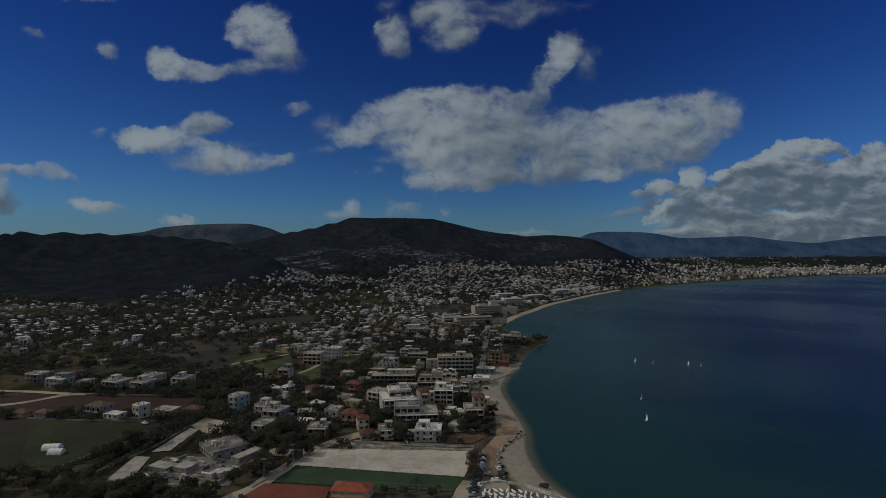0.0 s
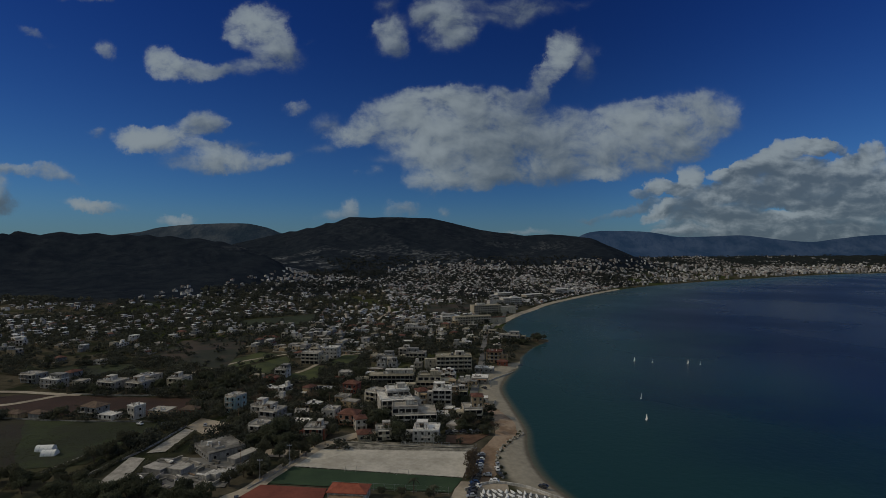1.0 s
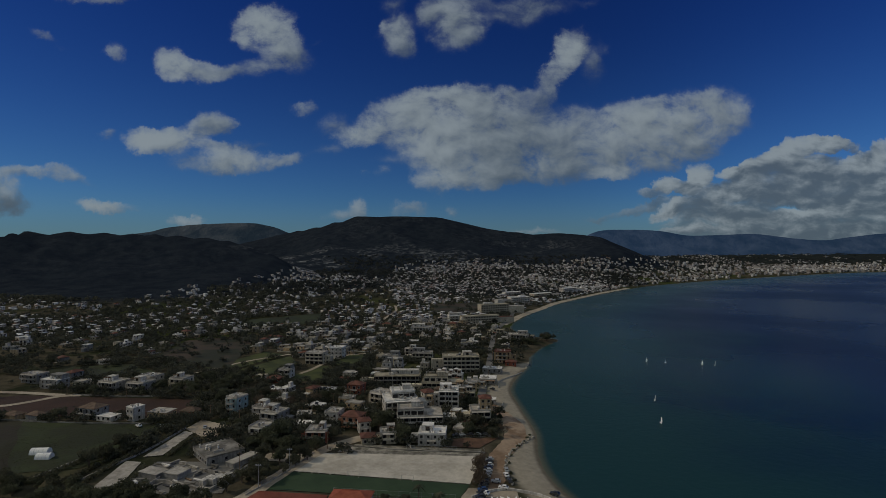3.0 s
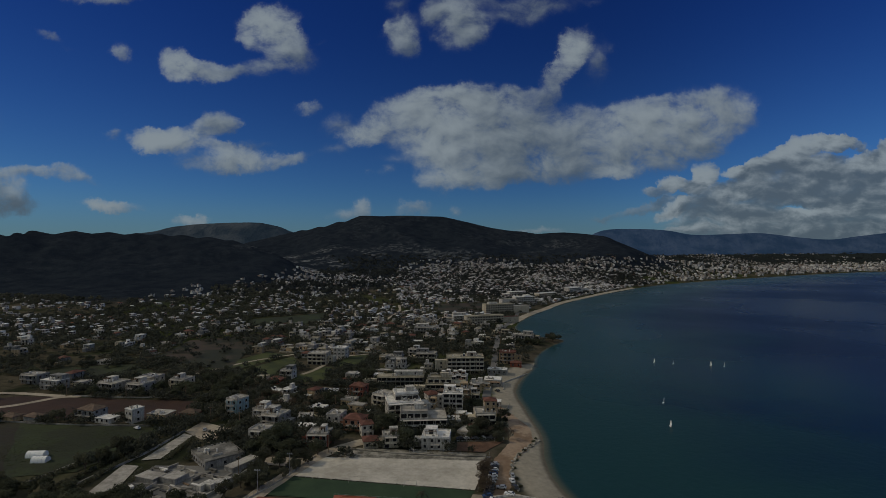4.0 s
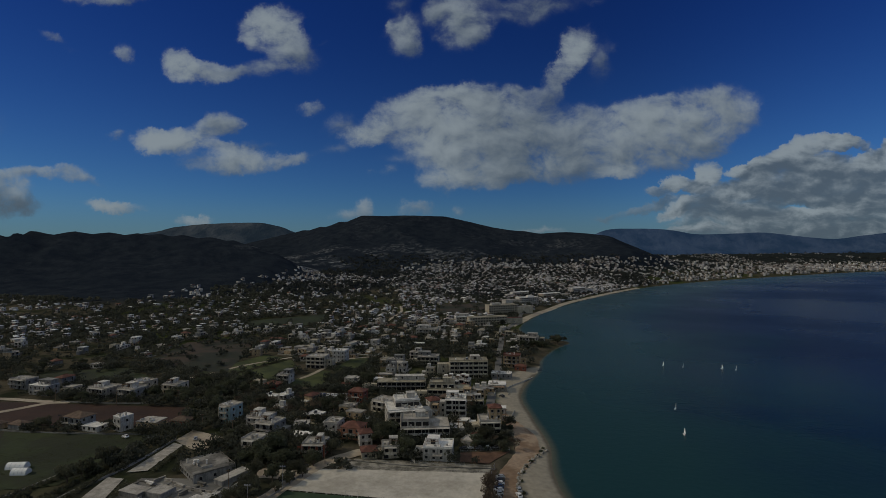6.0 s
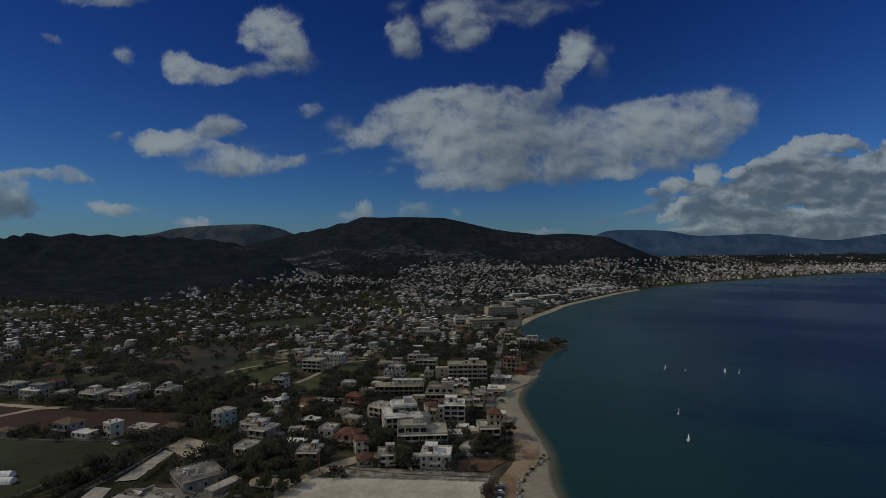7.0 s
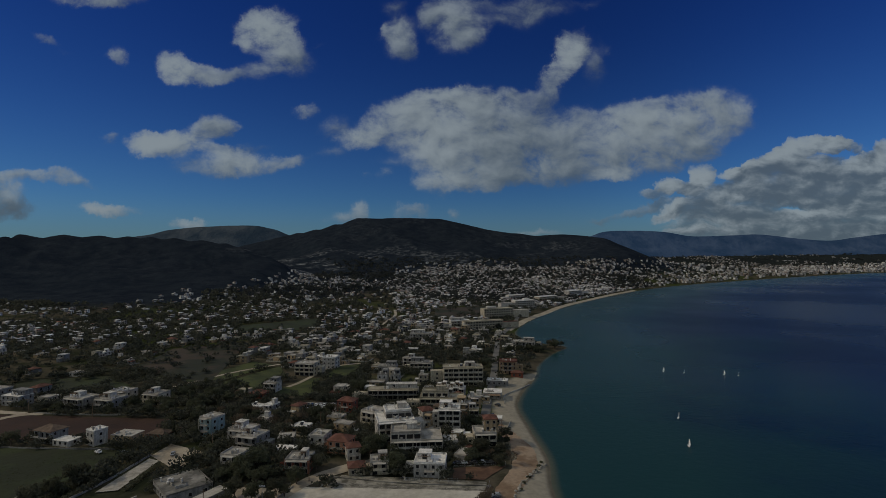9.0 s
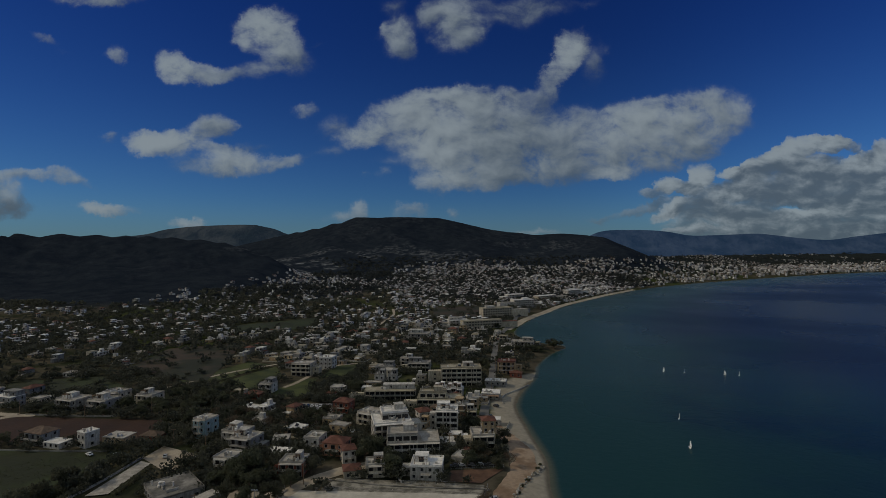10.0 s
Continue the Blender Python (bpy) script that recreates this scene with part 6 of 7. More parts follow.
# ---- the beach, the pitch and the yards ----
def sailing_dinghy(x, y, yaw, sail=True, label="small white sailing dinghy with one white sail", group="dinghies on the bay", z=0.0):
    boat = thing("sailing_dinghy" if sail else "dinghy", pose(x, y, z, 0, 6 if sail else 0, yaw) @ Matrix.Scale(0.76 if sail else 1.0, 4), label, "sailing boat" if sail else "boat", group)
    bm = bmesh.new()
    rings = []
    for t in (0, 0.15, 0.4, 0.7, 0.9, 1.0):
        half = 0.72 * math.sin(math.pi * min(1, 0.3 + 0.72 * (1 - t))) if t < 1 else 0.12
        yy = -1.9 + 3.8 * t
        rings.append([bm.verts.new(p) for p in ((-half, yy, 0.42 + 0.12 * t), (-half * 0.75, yy, -0.05 + 0.2 * t * t), (half * 0.75, yy, -0.05 + 0.2 * t * t), (half, yy, 0.42 + 0.12 * t))])
    for r, s in zip(rings, rings[1:]):
        for k in range(4):
            bm.faces.new((r[k], r[(k + 1) % 4], s[(k + 1) % 4], s[k]))
    bm.faces.new(rings[0]), bm.faces.new(rings[-1][::-1])
    bmesh.ops.recalc_face_normals(bm, faces=bm.faces)
    part("hull", bm, HULL, boat)
    if sail:
        bm = bmesh.new()
        tube(bm, (0, 0.9, 0.3), (0, 0.8, 4.7), 0.05, 0.03)
        part("mast", bm, METAL, boat)
        bm = bmesh.new()
        tube(bm, (0, 0.9, 0.9), (0.6, -1.6, 0.95), 0.035, 0.03)
        part("boom", bm, METAL, boat)
        bm = bmesh.new()
        n = 7
        for side in (0.0, 0.03):
            grid = []
            for i in range(n + 1):
                t = i / n
                luff, leech = Vector((0, 0.85 - 0.08 * t, 1.0 + 3.6 * t)), Vector((0.6, -1.6, 1.0)).lerp(Vector((0.25, 0.45, 4.5)), t)
                row = []
                for j in range(5):
                    u = j / 4
                    p = luff.lerp(leech, u) + Vector((0.3 * math.sin(math.pi * u) * (1 - t * 0.6) + side, 0, 0))
                    row.append(bm.verts.new(p))
                grid.append(row)
            for r, s in zip(grid, grid[1:]):
                for k in range(4):
                    bm.faces.new((r[k], r[k + 1], s[k + 1], s[k]) if side else (r[k], s[k], s[k + 1], r[k + 1]))
        part("sail", bm, SAIL, boat)
    return boat


for x, y, yaw in ((178, 472, -8), (192, 466, -48), (221, 460, 4), (230, 456, -42), (137, 352, -34), (123, 308, -6)):
    sailing_dinghy(x, y, yaw)
first_boat = None
for k in range(36):
    row, a = k % 3, (k // 3) / 11
    x = 18.5 + 26 * a - row * 0.6 + dice.uniform(-0.4, 0.4)
    y = 211.5 + 2.5 * math.sin(math.pi * a) - row * 3.4 - 5.5 * a + dice.uniform(-0.4, 0.4)
    m = pose(x, y, ground(x, y) + 0.95, 180, 0, dice.uniform(-35, 35) + 15) @ Matrix.Scale(dice.uniform(0.75, 0.95), 4)
    if first_boat is None:
        first_boat = sailing_dinghy(0, 0, 0, False, "white dinghy hull laid upside down in the club yard", "dinghies laid up ashore")
        first_boat.matrix_basis = m
    else:
        copy_thing(first_boat, m)


def make_car(paint):
    car = thing("car", Matrix.Identity(4), "parked %s small car" % paint, "car", "parked cars")
    bm = bmesh.new()
    outline = [(-2.0, 0.3), (2.0, 0.3), (2.05, 0.6), (1.85, 0.82), (0.95, 0.92), (0.35, 1.42), (-1.2, 1.46), (-1.85, 0.98), (-2.05, 0.7)]
    sides = []
    for s in (-1, 1):
        sides.append([bm.verts.new((s * (0.84 if z < 1.0 else 0.66), y, z)) for y, z in outline])
    bm.faces.new(sides[0]), bm.faces.new(sides[1][::-1])
    for k in range(len(outline)):
        q = (k + 1) % len(outline)
        bm.faces.new((sides[0][k], sides[1][k], sides[1][q], sides[0][q]))
    bmesh.ops.recalc_face_normals(bm, faces=bm.faces)
    part("body", bm, PAINTS[paint], car)
    for title, y0, z0, y1, z1 in (("windscreen", 0.92, 0.95, 0.4, 1.38), ("rear_window", -1.28, 1.42, -1.8, 1.02)):
        bm = bmesh.new()
        way = Vector((0, z1 - z0, -(y1 - y0))).normalized() * 0.02
        if way.z < 0:
            way = -way
        quad = [(-0.68, y0, z0), (0.68, y0, z0), (0.6, y1, z1), (-0.6, y1, z1)]
        low = [bm.verts.new(Vector(p) - way) for p in quad]
        top = [bm.verts.new(Vector(p) + way) for p in quad]
        bm.faces.new(top), bm.faces.new(low[::-1])
        for k in range(4):
            bm.faces.new((low[k], low[(k + 1) % 4], top[(k + 1) % 4], top[k]))
        part(title, bm, GLASS, car)
    for s in (-1, 1):
        bm = bmesh.new()
        box(bm, s * 0.745, -0.4, 0.98, 0.05, 1.5, 0.36)
        part("side_window", bm, GLASS, car)
    for sx, sy in itertools.product((-0.78, 0.78), (-1.3, 1.3)):
        bm = bmesh.new()
        tube(bm, (sx - 0.1, sy, 0.32), (sx + 0.1, sy, 0.32), 0.32, 0.32, 12)
        part("wheel", bm, TYRE, car)
    return car


CAR_PROTO = {paint: make_car(paint) for paint in PAINTS}
cars = []
for k in range(15):
    t = k / 14
    cars.append((13.5 + 7.5 * t + dice.uniform(-0.3, 0.3), 207 + 42 * t, 100 + dice.uniform(-4, 4)))
cars += [(21.5, 226.5, 80), (26.5, 233, 10), (27.2, 238, 5), (27.0, 227, 15), (16, 216, 60), (24, 221, 70), (44, 218, 60), (15, 203, 80), (18, 203.5, 80), (9, 199, 75), (6, 279.6, 95), (9, 280, 90), (13.5, 280.4, 88), (17, 280.8, 92), (21, 281.2, 90)]
cars += [(-88 + 2.6 * (k % 12), 361 + 8 * (k // 12) + dice.uniform(-0.6, 0.6), 8 + dice.uniform(-6, 6)) for k in range(24)]
cars += [(-128, 290, 20), (-112, 288, 60), (-152, 291, 70), (-165, 292, 60), (28, 350, 10), (33, 371, 40), (40, 433, 20), (-78, 205, 20), (-70, 245, 25)]
shades = list(PAINTS)
placed = set()
for x, y, yaw in cars:
    paint = "white" if x < -56 and y > 350 and dice.random() < 0.7 else dice.choice(("white", "white", "silver", "silver", "dark grey", "dark grey", "dark grey", "dark grey", "blue", "dark grey", "silver"))
    m = pose(x, y, ground(x, y) + 0.42, 0, 0, yaw)
    if paint in placed:
        copy_thing(CAR_PROTO[paint], m)
    else:
        placed.add(paint)
        CAR_PROTO[paint].matrix_basis = m


def boulder_mesh(seed):
    bm = bmesh.new()
    bmesh.ops.create_icosphere(bm, subdivisions=2, radius=1.0)
    for v in bm.verts:
        n = noise.noise(v.co * 1.4 + Vector((seed * 7, 0, 0)))
        v.co *= 1 + 0.45 * n
        v.co.z *= 0.7
    me = bpy.data.meshes.new("boulder")
    bm.to_mesh(me)
    bm.free()
    me.materials.append(ROCK)
    return me


BOULDERS = [boulder_mesh(k) for k in range(4)]
shoreline = rounded([(46, 284), (41, 275), (35, 266), (30, 255), (27.5, 241), (27.5, 232), (28, 225)], 10)
for k, (x, y) in enumerate(shoreline):
    for _ in range(1 if k % 3 else 2):
        px, py, size = x + dice.uniform(-0.7, 0.7), y + dice.uniform(-0.7, 0.7), dice.uniform(0.28, 0.65)
        rock = new("boulder", dice.choice(BOULDERS))
        rock.matrix_basis = pose(px, py, ground(px, py) + 0.3 + size * 0.25, dice.uniform(-20, 20), dice.uniform(-20, 20), dice.uniform(0, 360)) @ Matrix.Scale(size, 4)
        tagged(rock, "pale boulder in a row along the sand", "boulder", "boulders of the beach row")


def low_wall(points, high, thick, mat, label, name="low_wall", lift=0.0):
    line = rounded(points, 8)
    ahead = np.gradient(line, axis=0)
    side = np.stack([-ahead[:, 1], ahead[:, 0]], -1) / np.linalg.norm(ahead, axis=1, keepdims=True) * thick / 2
    z = height(line[:, 0], line[:, 1]) + lift
    bm = bmesh.new()
    rings = []
    for p, s, h in zip(line, side, z):
        rings.append([bm.verts.new((*q, k)) for q, k in ((p - s, h - 0.5), (p - s, h + high), (p + s, h + high), (p + s, h - 0.5))])
    for a, b in zip(rings, rings[1:]):
        for k in range(3):
            bm.faces.new((a[k], a[k + 1], b[k + 1], b[k]))
    bm.faces.new(rings[0]), bm.faces.new(rings[-1][::-1])
    bmesh.ops.recalc_face_normals(bm, faces=bm.faces)
    ob = part(name, bm, mat)
    return tagged(ob, label, "wall")


low_wall([(11, 213), (17, 217.5), (25, 220), (36, 217), (43, 212), (52, 206), (57, 201)], 1.1, 0.5, WHITE, "curved whitewashed wall round the sailing club")
low_wall([(-47, 266), (-20, 260.5), (6, 258.5), (20, 258)], 0.7, 0.4, YARD, "long low concrete wall behind the pitch")
low_wall([(-50, 261), (-20, 257.2), (6, 255.6), (17, 255)], 0.3, 0.5, YARD, "low concrete kerb behind the pitch")
low_wall([(-77, 214), (-69.5, 231), (-61, 257)], 0.8, 0.35, CONCRETE, "low wall between street and pitch")
low_wall([(-16, 263.4), (-19, 272), (-21, 282)], 1.3, 0.3, WHITE, "white garden wall")
low_wall([(38, 378), (40, 395), (52, 414), (62, 430)], 0.7, 0.35, WHITE, "white sea wall along the beach")
low_wall([(-150.7, 222), (-148.5, 234), (-144.3, 247), (-140.6, 264), (-138.4, 290)], 1.0, 0.3, CONCRETE, "pale plot wall beside the long strips")
low_wall([(-172, 226.5), (-168.7, 237), (-165.4, 247.6)], 0.9, 0.3, CONCRETE, "pale plot wall among shrubs")
low_wall([(-250, 303), (-205, 297.5), (-160, 297)], 0.9, 0.3, YARD, "pale boundary wall of the meadow")
low_wall([(-245, 353), (-200, 350), (-170, 353)], 0.9, 0.3, CONCRETE, "pale garden wall along the lane")

def hedge(points, high, wide, label="clipped dark hedge beside the strip", density=26, mat=LEAF_OLIVE):
    line = rounded(points, 10)
    bm = bmesh.new()
    local = random.Random(int(points[0][0] * 13 + points[0][1]))
    for a, b in zip(line, line[1:]):
        n = max(1, int(np.linalg.norm(b - a) * density))
        for _ in range(n):
            t = local.random()
            p = a * (1 - t) + b * t
            q = Vector((p[0] + local.uniform(-0.5, 0.5) * wide, p[1] + local.uniform(-0.5, 0.5) * wide, 0))
            q.z = HEDGE_BASE + high * local.uniform(0.05, 1.0)
            turn = Euler((local.uniform(0, 6.3), local.uniform(0, 6.3), local.uniform(0, 6.3))).to_matrix()
            k = 0.42 * local.uniform(0.6, 1.3)
            bm.faces.new([bm.verts.new(q + turn @ Vector(c)) for c in ((-k, 0, 0), (0, -k * 0.7, 0.1), (k, 0, 0), (0, k * 0.7, 0.1))])
    return tagged(part("hedge", bm, mat), label, "hedge")


HEDGE_BASE = 2.7
for pts in ([(-147, 222), (-145.6, 246), (-141.6, 266), (-139, 288)], [(-156, 222), (-152, 244), (-148, 262)], [(-127.5, 219), (-131.5, 240)], [(-127.5, 252), (-127.5, 278)], [(-175, 214), (-165, 240), (-152, 262)]):
    hedge(pts, 2.4, 2.2)
hedge([(4, 283.5), (16, 285), (29, 288)], 1.8, 2.6, "dark clipped hedge behind the dug plot")
hedge([(6, 289), (18, 291), (31, 294)], 1.6, 2.2, "dark hedge in the garden by the track")
hedge([(12.5, 224), (15.5, 239), (19, 254)], 3.0, 2.2, "thin bare hedge along the pitch's fence", 14, LEAF_DRY)


def fence(a, b, high, label):
    """Steel posts with rails and wires between two places."""
    a, b = Vector((*a, 0)), Vector((*b, 0))
    n = max(2, int((b - a).length / 4))
    base = thing("fence", pose(a.x, a.y, 0), label, "fence")
    for k in range(n + 1):
        p = a.lerp(b, k / n) - a
        z = ground(a.x + p.x, a.y + p.y)
        bm = bmesh.new()
        tube(bm, (p.x, p.y, z - 0.3), (p.x, p.y, z + high), 0.06, 0.05)
        part("post", bm, METAL, base)
    for h in (0.5, high * 0.5, high - 0.05):
        bm = bmesh.new()
        p, q = a - a, b - a
        tube(bm, (0, 0, ground(a.x, a.y) + h), (q.x, q.y, ground(b.x, b.y) + h), 0.025, 0.025, 4)
        part("rail", bm, METAL, base)


fence((12, 224), (18.8, 255), 4.0, "tall steel fence at the pitch's end")
fence((-76, 214), (-61.8, 256), 2.5, "steel fence along the street")
fence((4.5, 209.8), (-43, 215.2), 3.0, "steel fence in front of the turf")
fence((4.5, 277), (28, 280.2), 1.6, "pale steel fence behind the dug plot")
fence((-18, 262.2), (6, 261), 2.0, "steel fence in front of the white villa")


def goal(x, y, yaw):
    frame_ob = thing("goal", pose(x, y, ground(x, y) + 0.3, 0, 0, yaw), "white football goal frame", "goal", "goals")
    for name, p, q in (("post", (-2.5, 0, 0), (-2.5, 0, 2.1)), ("post", (2.5, 0, 0), (2.5, 0, 2.1)), ("crossbar", (-2.5, 0, 2.1), (2.5, 0, 2.1)), ("stay", (-2.5, 0, 2.1), (-2.5, 1.2, 0)), ("stay", (2.5, 0, 2.1), (2.5, 1.2, 0))):
        bm = bmesh.new()
        tube(bm, p, q, 0.05, 0.05)
        part(name, bm, WHITE, frame_ob)


goal(-38, 231.6, 172), goal(-15, 228.2, 172)


def lamp_mast(x, y, high, label="tall grey floodlight mast", lamps=True):
    mast = thing("floodlight_mast" if lamps else "utility_pole", pose(x, y, ground(x, y)), label, "mast" if lamps else "pole", "" if lamps else "poles along the streets")
    bm = bmesh.new()
    tube(bm, (0, 0, -0.5), (0, 0, high), 0.17, 0.1, 8)
    part("pole", bm, METAL if lamps else WOOD, mast)
    bm = bmesh.new()
    box(bm, 0, 0, high - 0.6, 2.2, 0.14, 0.14)
    part("crossarm", bm, METAL if lamps else WOOD, mast)
    for s in (-1, 0, 1):
        bm = bmesh.new()
        if lamps:
            box(bm, s * 0.85, -0.2, high - 0.45, 0.5, 0.3, 0.45)
        else:
            tube(bm, (s * 0.9, 0, high - 0.46), (s * 0.9, 0, high - 0.2), 0.06, 0.04)
        part("floodlight" if lamps else "insulator", bm, METAL, mast)


for x, y in ((-66.5, 236.5), (-74, 220)):
    lamp_mast(x, y, 10)
for x, y in ((-35, 290), (-68, 330), (-60, 345), (-250, 355), (-205, 346), (-132, 305), (-112, 296), (4, 300), (30, 318), (-88, 236), (-56, 262), (42, 470), (52, 545), (-170, 352), (33, 405)):
    lamp_mast(x, y, 8.5, "weathered wooden utility pole beside a street", False)


def solar_heater(x, y, z, yaw):
    unit = thing("solar_water_heater", pose(x, y, z, 0, 0, yaw), "solar water heater with a white tank on a flat roof", "water heater", "solar heaters on the roofs")
    bm = bmesh.new()
    verts = [bm.verts.new(p) for p in ((-1, -1.0, 0.3), (1, -1.0, 0.3), (1, 0.4, 1.3), (-1, 0.4, 1.3), (-1, -0.95, 0.2), (1, -0.95, 0.2), (1, 0.45, 1.2), (-1, 0.45, 1.2))]
    for f in ((0, 1, 2, 3), (7, 6, 5, 4), (0, 4, 5, 1), (1, 5, 6, 2), (2, 6, 7, 3), (3, 7, 4, 0)):
        bm.faces.new([verts[k] for k in f])
    part("collector", bm, SOLAR, unit)
    bm = bmesh.new()
    tube(bm, (-0.75, 0.6, 1.5), (0.75, 0.6, 1.5), 0.3, 0.3, 10)
    part("tank", bm, HULL, unit)
    bm = bmesh.new()
    for sx, sy, h in ((-0.8, -0.9, 0.32), (0.8, -0.9, 0.32), (-0.8, 0.5, 1.3), (0.8, 0.5, 1.3)):
        box(bm, sx, sy, 0, 0.07, 0.07, h)
    part("stand", bm, METAL, unit)
    return unit


heater = None
for x, y, z, yaw in SOLAR_SPOTS[:60]:
    if heater is None:
        heater = solar_heater(x, y, z, yaw)
    else:
        copy_thing(heater, pose(x, y, z, 0, 0, yaw))


def polytunnel(x, y, yaw, length, wide, high):
    """A tunnel of pale sheeting over hoops."""
    tunnel = thing("polytunnel", pose(x, y, ground(x, y) + 0.25, 0, 0, yaw), "pale polytunnel standing in the rough meadow", "polytunnel", "polytunnels in the meadow")
    arc = [(math.cos(a) * wide / 2, math.sin(a) * high) for a in np.linspace(0, math.pi, 13)]
    bm = bmesh.new()
    rows = [[bm.verts.new((t, k * c, k * h)) for t in (-length / 2, length / 2)] for k in (1.0, 0.985) for c, h in arc]
    for r in (rows[:13], rows[13:]):
        for a, b in zip(r, r[1:]):
            bm.faces.new((a[0], a[1], b[1], b[0]))
    part("sheeting", bm, SAIL, tunnel)
    for t in (-length / 2 + 0.02, length / 2 - 0.02):
        bm = bmesh.new()
        near, far = [[bm.verts.new((t + o, 0.98 * c, 0.98 * h)) for c, h in arc] for o in (-0.02, 0.02)]
        bm.faces.new(near), bm.faces.new(far[::-1])
        for k in range(12):
            bm.faces.new((near[k], far[k], far[k + 1], near[k + 1]))
        part("end_sheet", bm, HULL, tunnel)
    for k in range(5):
        bm = bmesh.new()
        t = -length / 2 + 0.1 + k * (length - 0.2) / 4
        for (a, b), (c, d) in zip(arc, arc[1:]):
            tube(bm, (t, a * 1.01, b * 1.01), (t, c * 1.01, d * 1.01), 0.04, 0.04, 4)
        part("hoop", bm, METAL, tunnel)


polytunnel(-189, 255, 4, 8, 4.2, 2.6), polytunnel(-183, 249.5, 4, 6.5, 4.0, 2.4)


def container(x, y, yaw, label, mat):
    unit = thing("shipping_container", pose(x, y, ground(x, y) + 0.3, 0, 0, yaw), label, "container", "containers in the yard")
    bm = bmesh.new()
    box(bm, 0, 0, 0.12, 2.4, 6.0, 2.4)
    part("body", bm, mat, unit)
    for k in range(12):
        for side in (-1, 1):
            bm = bmesh.new()
            box(bm, side * 1.22, -2.75 + 0.5 * k, 0.2, 0.06, 0.22, 2.2)
            part("rib", bm, mat, unit)
    for side in (-1, 1):
        bm = bmesh.new()
        box(bm, side * 0.6, -3.03, 0.2, 1.12, 0.06, 2.25)
        leaf = part("door", bm, mat, unit)
        bm = bmesh.new()
        tube(bm, (side * 0.3, -3.09, 0.25), (side * 0.3, -3.09, 2.4), 0.03, 0.03, 5)
        part("lock_bar", bm, METAL, leaf)
    for a, b in itertools.product((-1.1, 1.1), (-2.9, 2.9)):
        bm = bmesh.new()
        box(bm, a, b, 0, 0.2, 0.2, 0.13)
        part("foot", bm, DARK_METAL, unit)


for x, y, yaw in ((-96.5, 224, -24), (-93.2, 225.2, -22), (-90.2, 227, -25)):
    container(x, y, yaw, "weathered white shipping container in the yard", WHITE)


# Building materials and scrap in the yard by the street.
def stack(x, y, yaw, w, d, layers, mat, label):
    pile = thing("material_stack", pose(x, y, ground(x, y) + 0.3, 0, 0, yaw), label, "building material", "stacks in the yard")
    for k in range(layers):
        bm = bmesh.new()
        box(bm, dice.uniform(-0.3, 0.3), dice.uniform(-0.3, 0.3), k * 0.42, w * dice.uniform(0.8, 1), d * dice.uniform(0.8, 1), 0.4, dice.uniform(-0.15, 0.15))
        part("layer", bm, mat, pile)


lean = radians(-25)
for row in range(7):
    for k in range(11):
        u, v = -21 + 4.2 * k + dice.uniform(-0.8, 0.8), -13 + 4.3 * row + dice.uniform(-0.5, 0.5)
        x, y = -109 + math.cos(lean) * u - math.sin(lean) * v, 230 + math.sin(lean) * u + math.cos(lean) * v
        if dice.random() < 0.86 and -131 < x < -88 and 215 < y < 246 and all(math.hypot(x - a, y - b) > r * 0.95 for a, b, r in BUILT):
            mat, label = dice.choice(((WHITE_ROOF, "stack of white panels in the yard"), (CONCRETE, "stack of concrete slabs in the yard"), (CONCRETE, "stack of concrete slabs in the yard"), (WOOD, "stack of old boards in the yard"), (YARD, "stack of grey blocks in the yard"), (YARD, "stack of grey blocks in the yard"), (DARK_METAL, "dark scrap metal pile in the yard")))
            stack(x, y, -25 + dice.choice((0, 0, 0, 90)) + dice.uniform(-7, 7), dice.uniform(2.5, 5.5), dice.uniform(0.5, 1.5), dice.choice((1, 1, 2, 3)), mat, label)
plots = [p for p in BUILT[62:150] if p[1] < 560]
for cx, cy, reach in plots[:70]:
    if dice.random() < 0.7:
        g = reach + dice.uniform(2.0, 4.0)
        turn = radians(-14 + dice.uniform(-5, 5))
        c, s = math.cos(turn), math.sin(turn)
        corners = [(cx + c * a * g - s * b * g, cy + s * a * g + c * b * g) for a, b in ((-1, 1), (-1, -1), (1, -1), (1, 0.6))]
        for p, q in zip(corners, corners[1:]):
            if dice.random() < 0.75 and not any(in_quad(k, *p) or in_quad(k, *q) for k in KEEP_OUT):
                low_wall([p, q], dice.uniform(0.8, 1.5), 0.25, dice.choice((CONCRETE, WHITE, CREAM)), "plain garden wall round a house plot", "garden_wall")
for pts in ([(-129, 226), (-112, 224), (-108, 217)], [(-104, 236), (-92, 232)], [(-120, 217), (-118, 228)], [(-92, 218), (-89, 228), (-86, 240)]):
    low_wall(pts, 1.6, 0.3, CONCRETE, "rough concrete wall inside the yard")
for k in range(48):
    t = (k + dice.uniform(-0.3, 0.3)) / 48
    px, py, size = -64 + 74.5 * t, 236.2 - 11.4 * t + dice.uniform(-0.5, 0.5), dice.uniform(0.15, 0.4)
    rock = new("stone", dice.choice(BOULDERS))
    rock.matrix_basis = pose(px, py, ground(px, py) + 0.3 + size * 0.15, 0, 0, dice.uniform(0, 360)) @ Matrix.Scale(size, 4)
    tagged(rock, "pale stone along the edge of the pitch", "stone", "stones by the pitch")
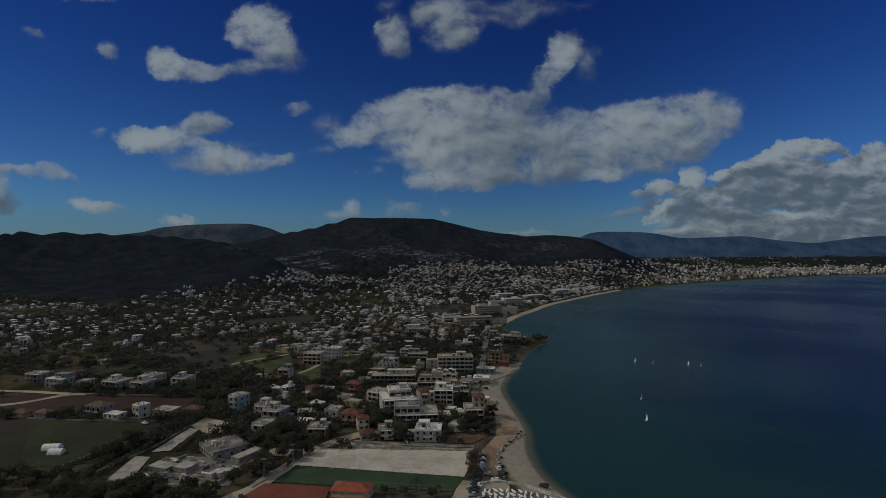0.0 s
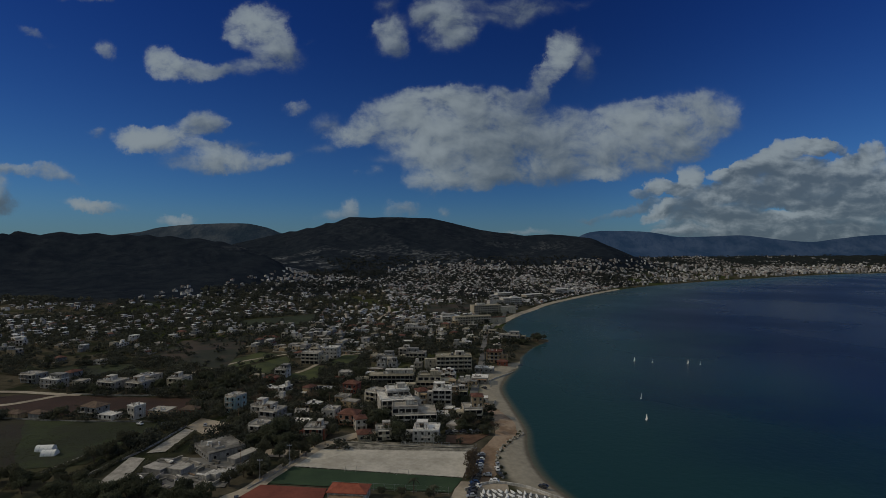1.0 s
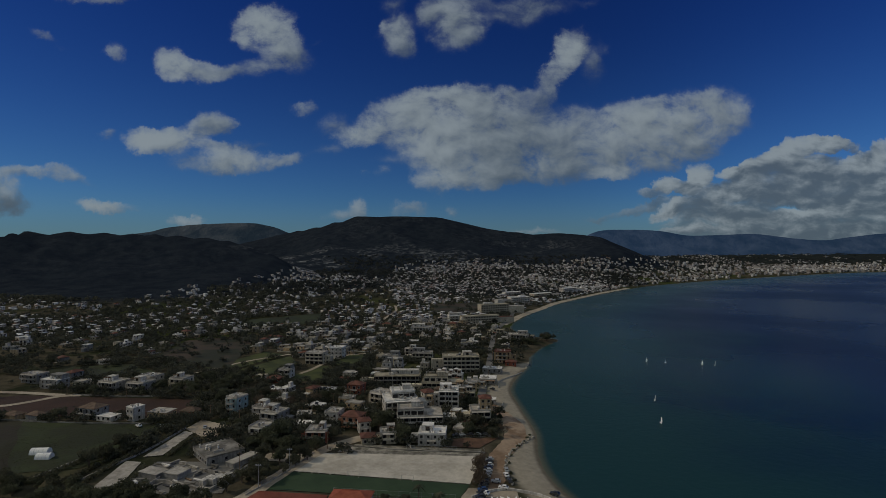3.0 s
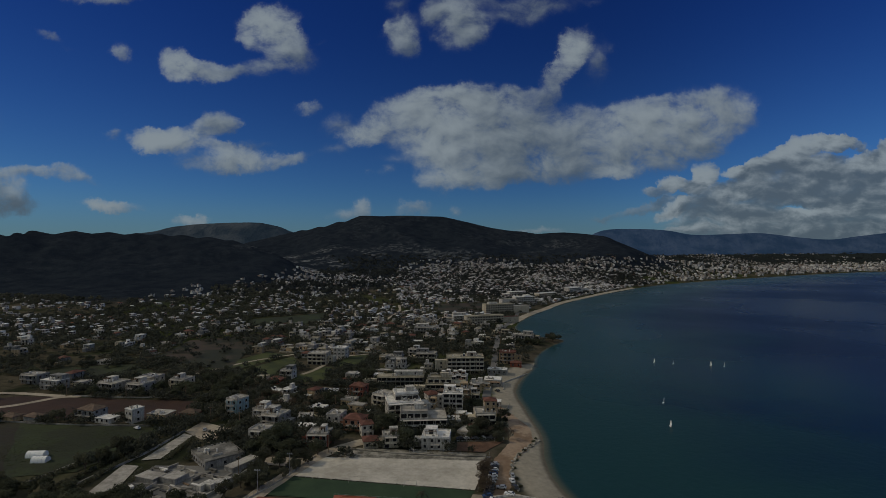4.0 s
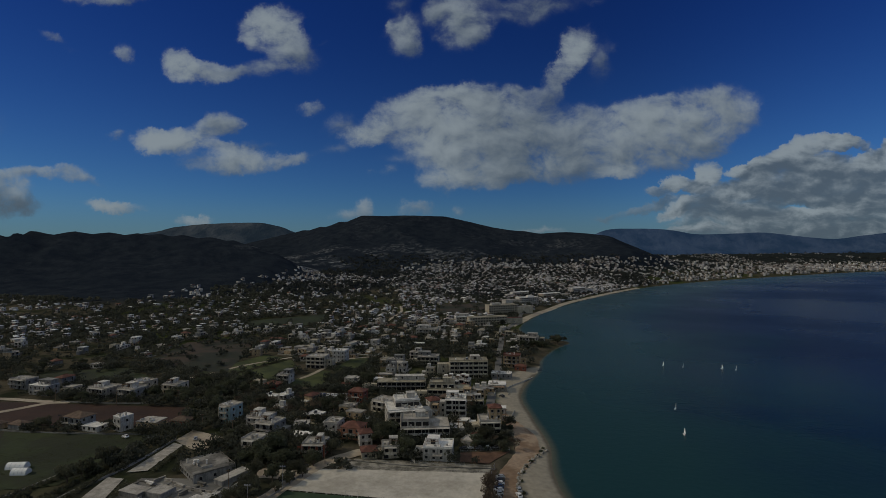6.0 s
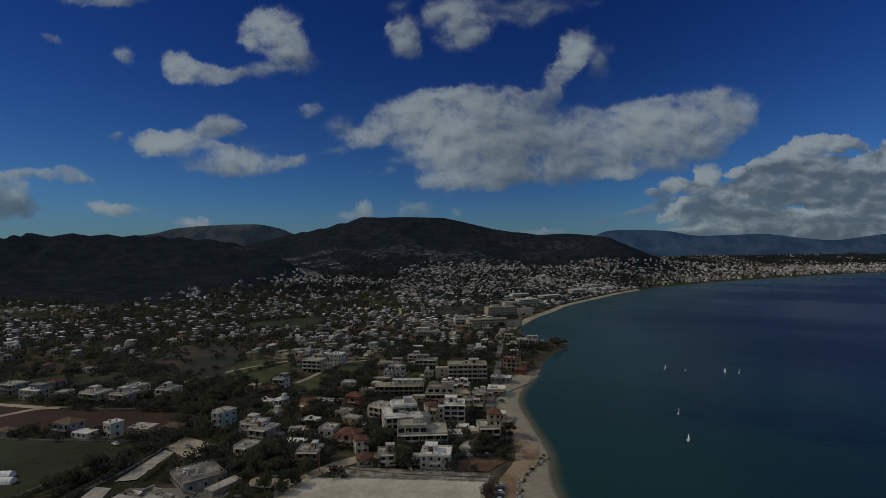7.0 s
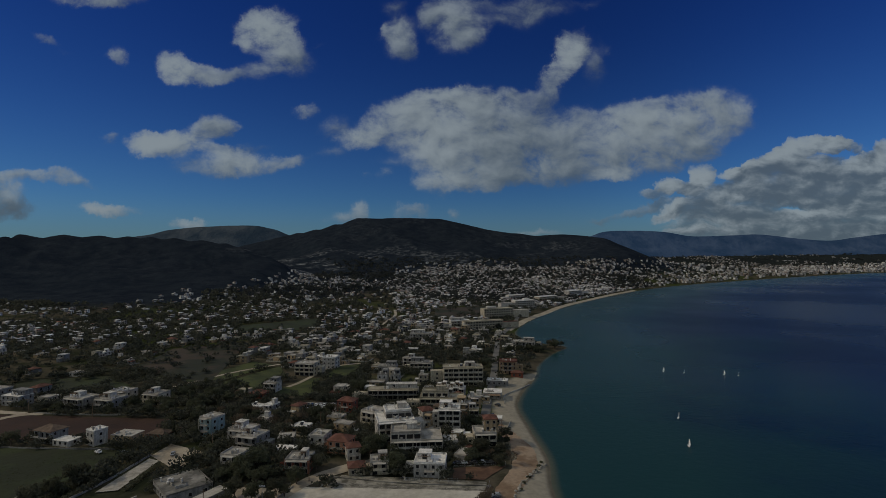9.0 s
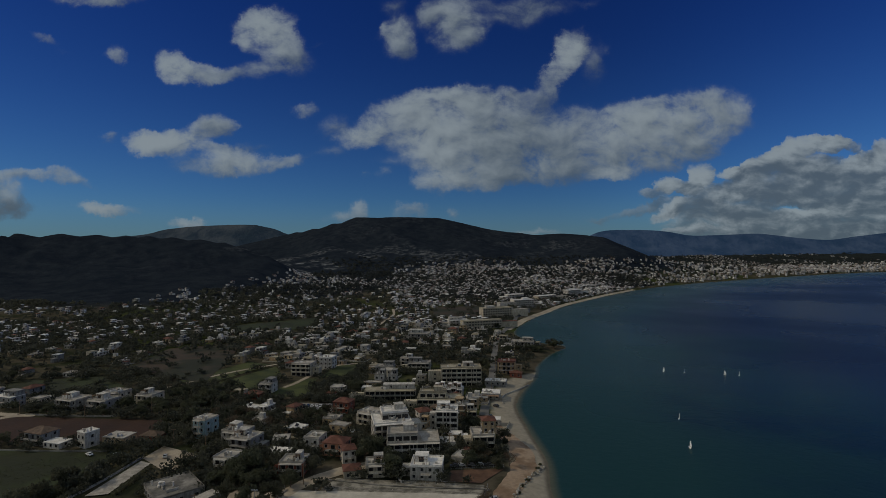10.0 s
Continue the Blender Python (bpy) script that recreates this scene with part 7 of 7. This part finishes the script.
for k in range(140):
    t = dice.random()
    px, py, size = -52 + 68 * t, 258.5 - 3.6 * t + dice.uniform(-1.1, 1.1), dice.uniform(0.12, 0.42)
    rock = new("stone", dice.choice(BOULDERS))
    rock.matrix_basis = pose(px, py, ground(px, py) + size * 0.2, 0, 0, dice.uniform(0, 360)) @ Matrix.Scale(size, 4)
    tagged(rock, "pale stone lying along the pitch's edge", "stone", "stones along the pitch")


TUFT = material("rough_grass", (0.02, 0.028, 0.009), (0.036, 0.046, 0.015), 0.06, 1.0, vary=0.4, island=True, bump=0, leafy=0.4)


def grass_tufts():
    """Rough grass and weeds on the meadows and fallow ground."""
    rng = np.random.default_rng(9)
    n = 170000
    y = 170 + 330 * rng.random(n)
    x = -400 + 400 * rng.random(n)
    inside = np.zeros(n, bool)
    for q, name in zip(KEEP_OUT, KEEP_NAMES):
        if name in ("meadow", "fallow_field"):
            here = np.zeros(n, bool)
            for a, b in zip(q, np.roll(q, -1, axis=0)):
                if a[1] != b[1]:
                    here ^= ((a[1] > y) != (b[1] > y)) & (x < (b[0] - a[0]) * (y - a[1]) / (b[1] - a[1]) + a[0])
            inside |= here
    ok = inside & (fractal(x, y, 22, 4, 71) > rng.uniform(0.4, 0.62, n))
    x, y = x[ok], y[ok]
    z = height(x, y) + 0.25
    k = rng.uniform(0.12, 0.28, len(x))
    turn = rng.uniform(0, math.tau, len(x))
    c, s = np.cos(turn) * k, np.sin(turn) * k
    lean = rng.uniform(-0.4, 0.4, (2, len(x)))
    corners = np.stack([np.stack([x - c, y - s, z], -1), np.stack([x + c, y + s, z], -1),
                        np.stack([x + c * 0.6 + lean[0], y + s * 0.6 + lean[1], z + k * 0.5], -1), np.stack([x - c * 0.6 + lean[0], y - s * 0.6 + lean[1], z + k * 0.5], -1)], 1).reshape(-1, 3)
    ob = array_mesh("grass_tufts", corners, np.arange(len(corners)).reshape(-1, 4), [TUFT])
    tagged(ob, "dark weeds and grass tufts on the fields", "grass", kind="stuff")


grass_tufts()
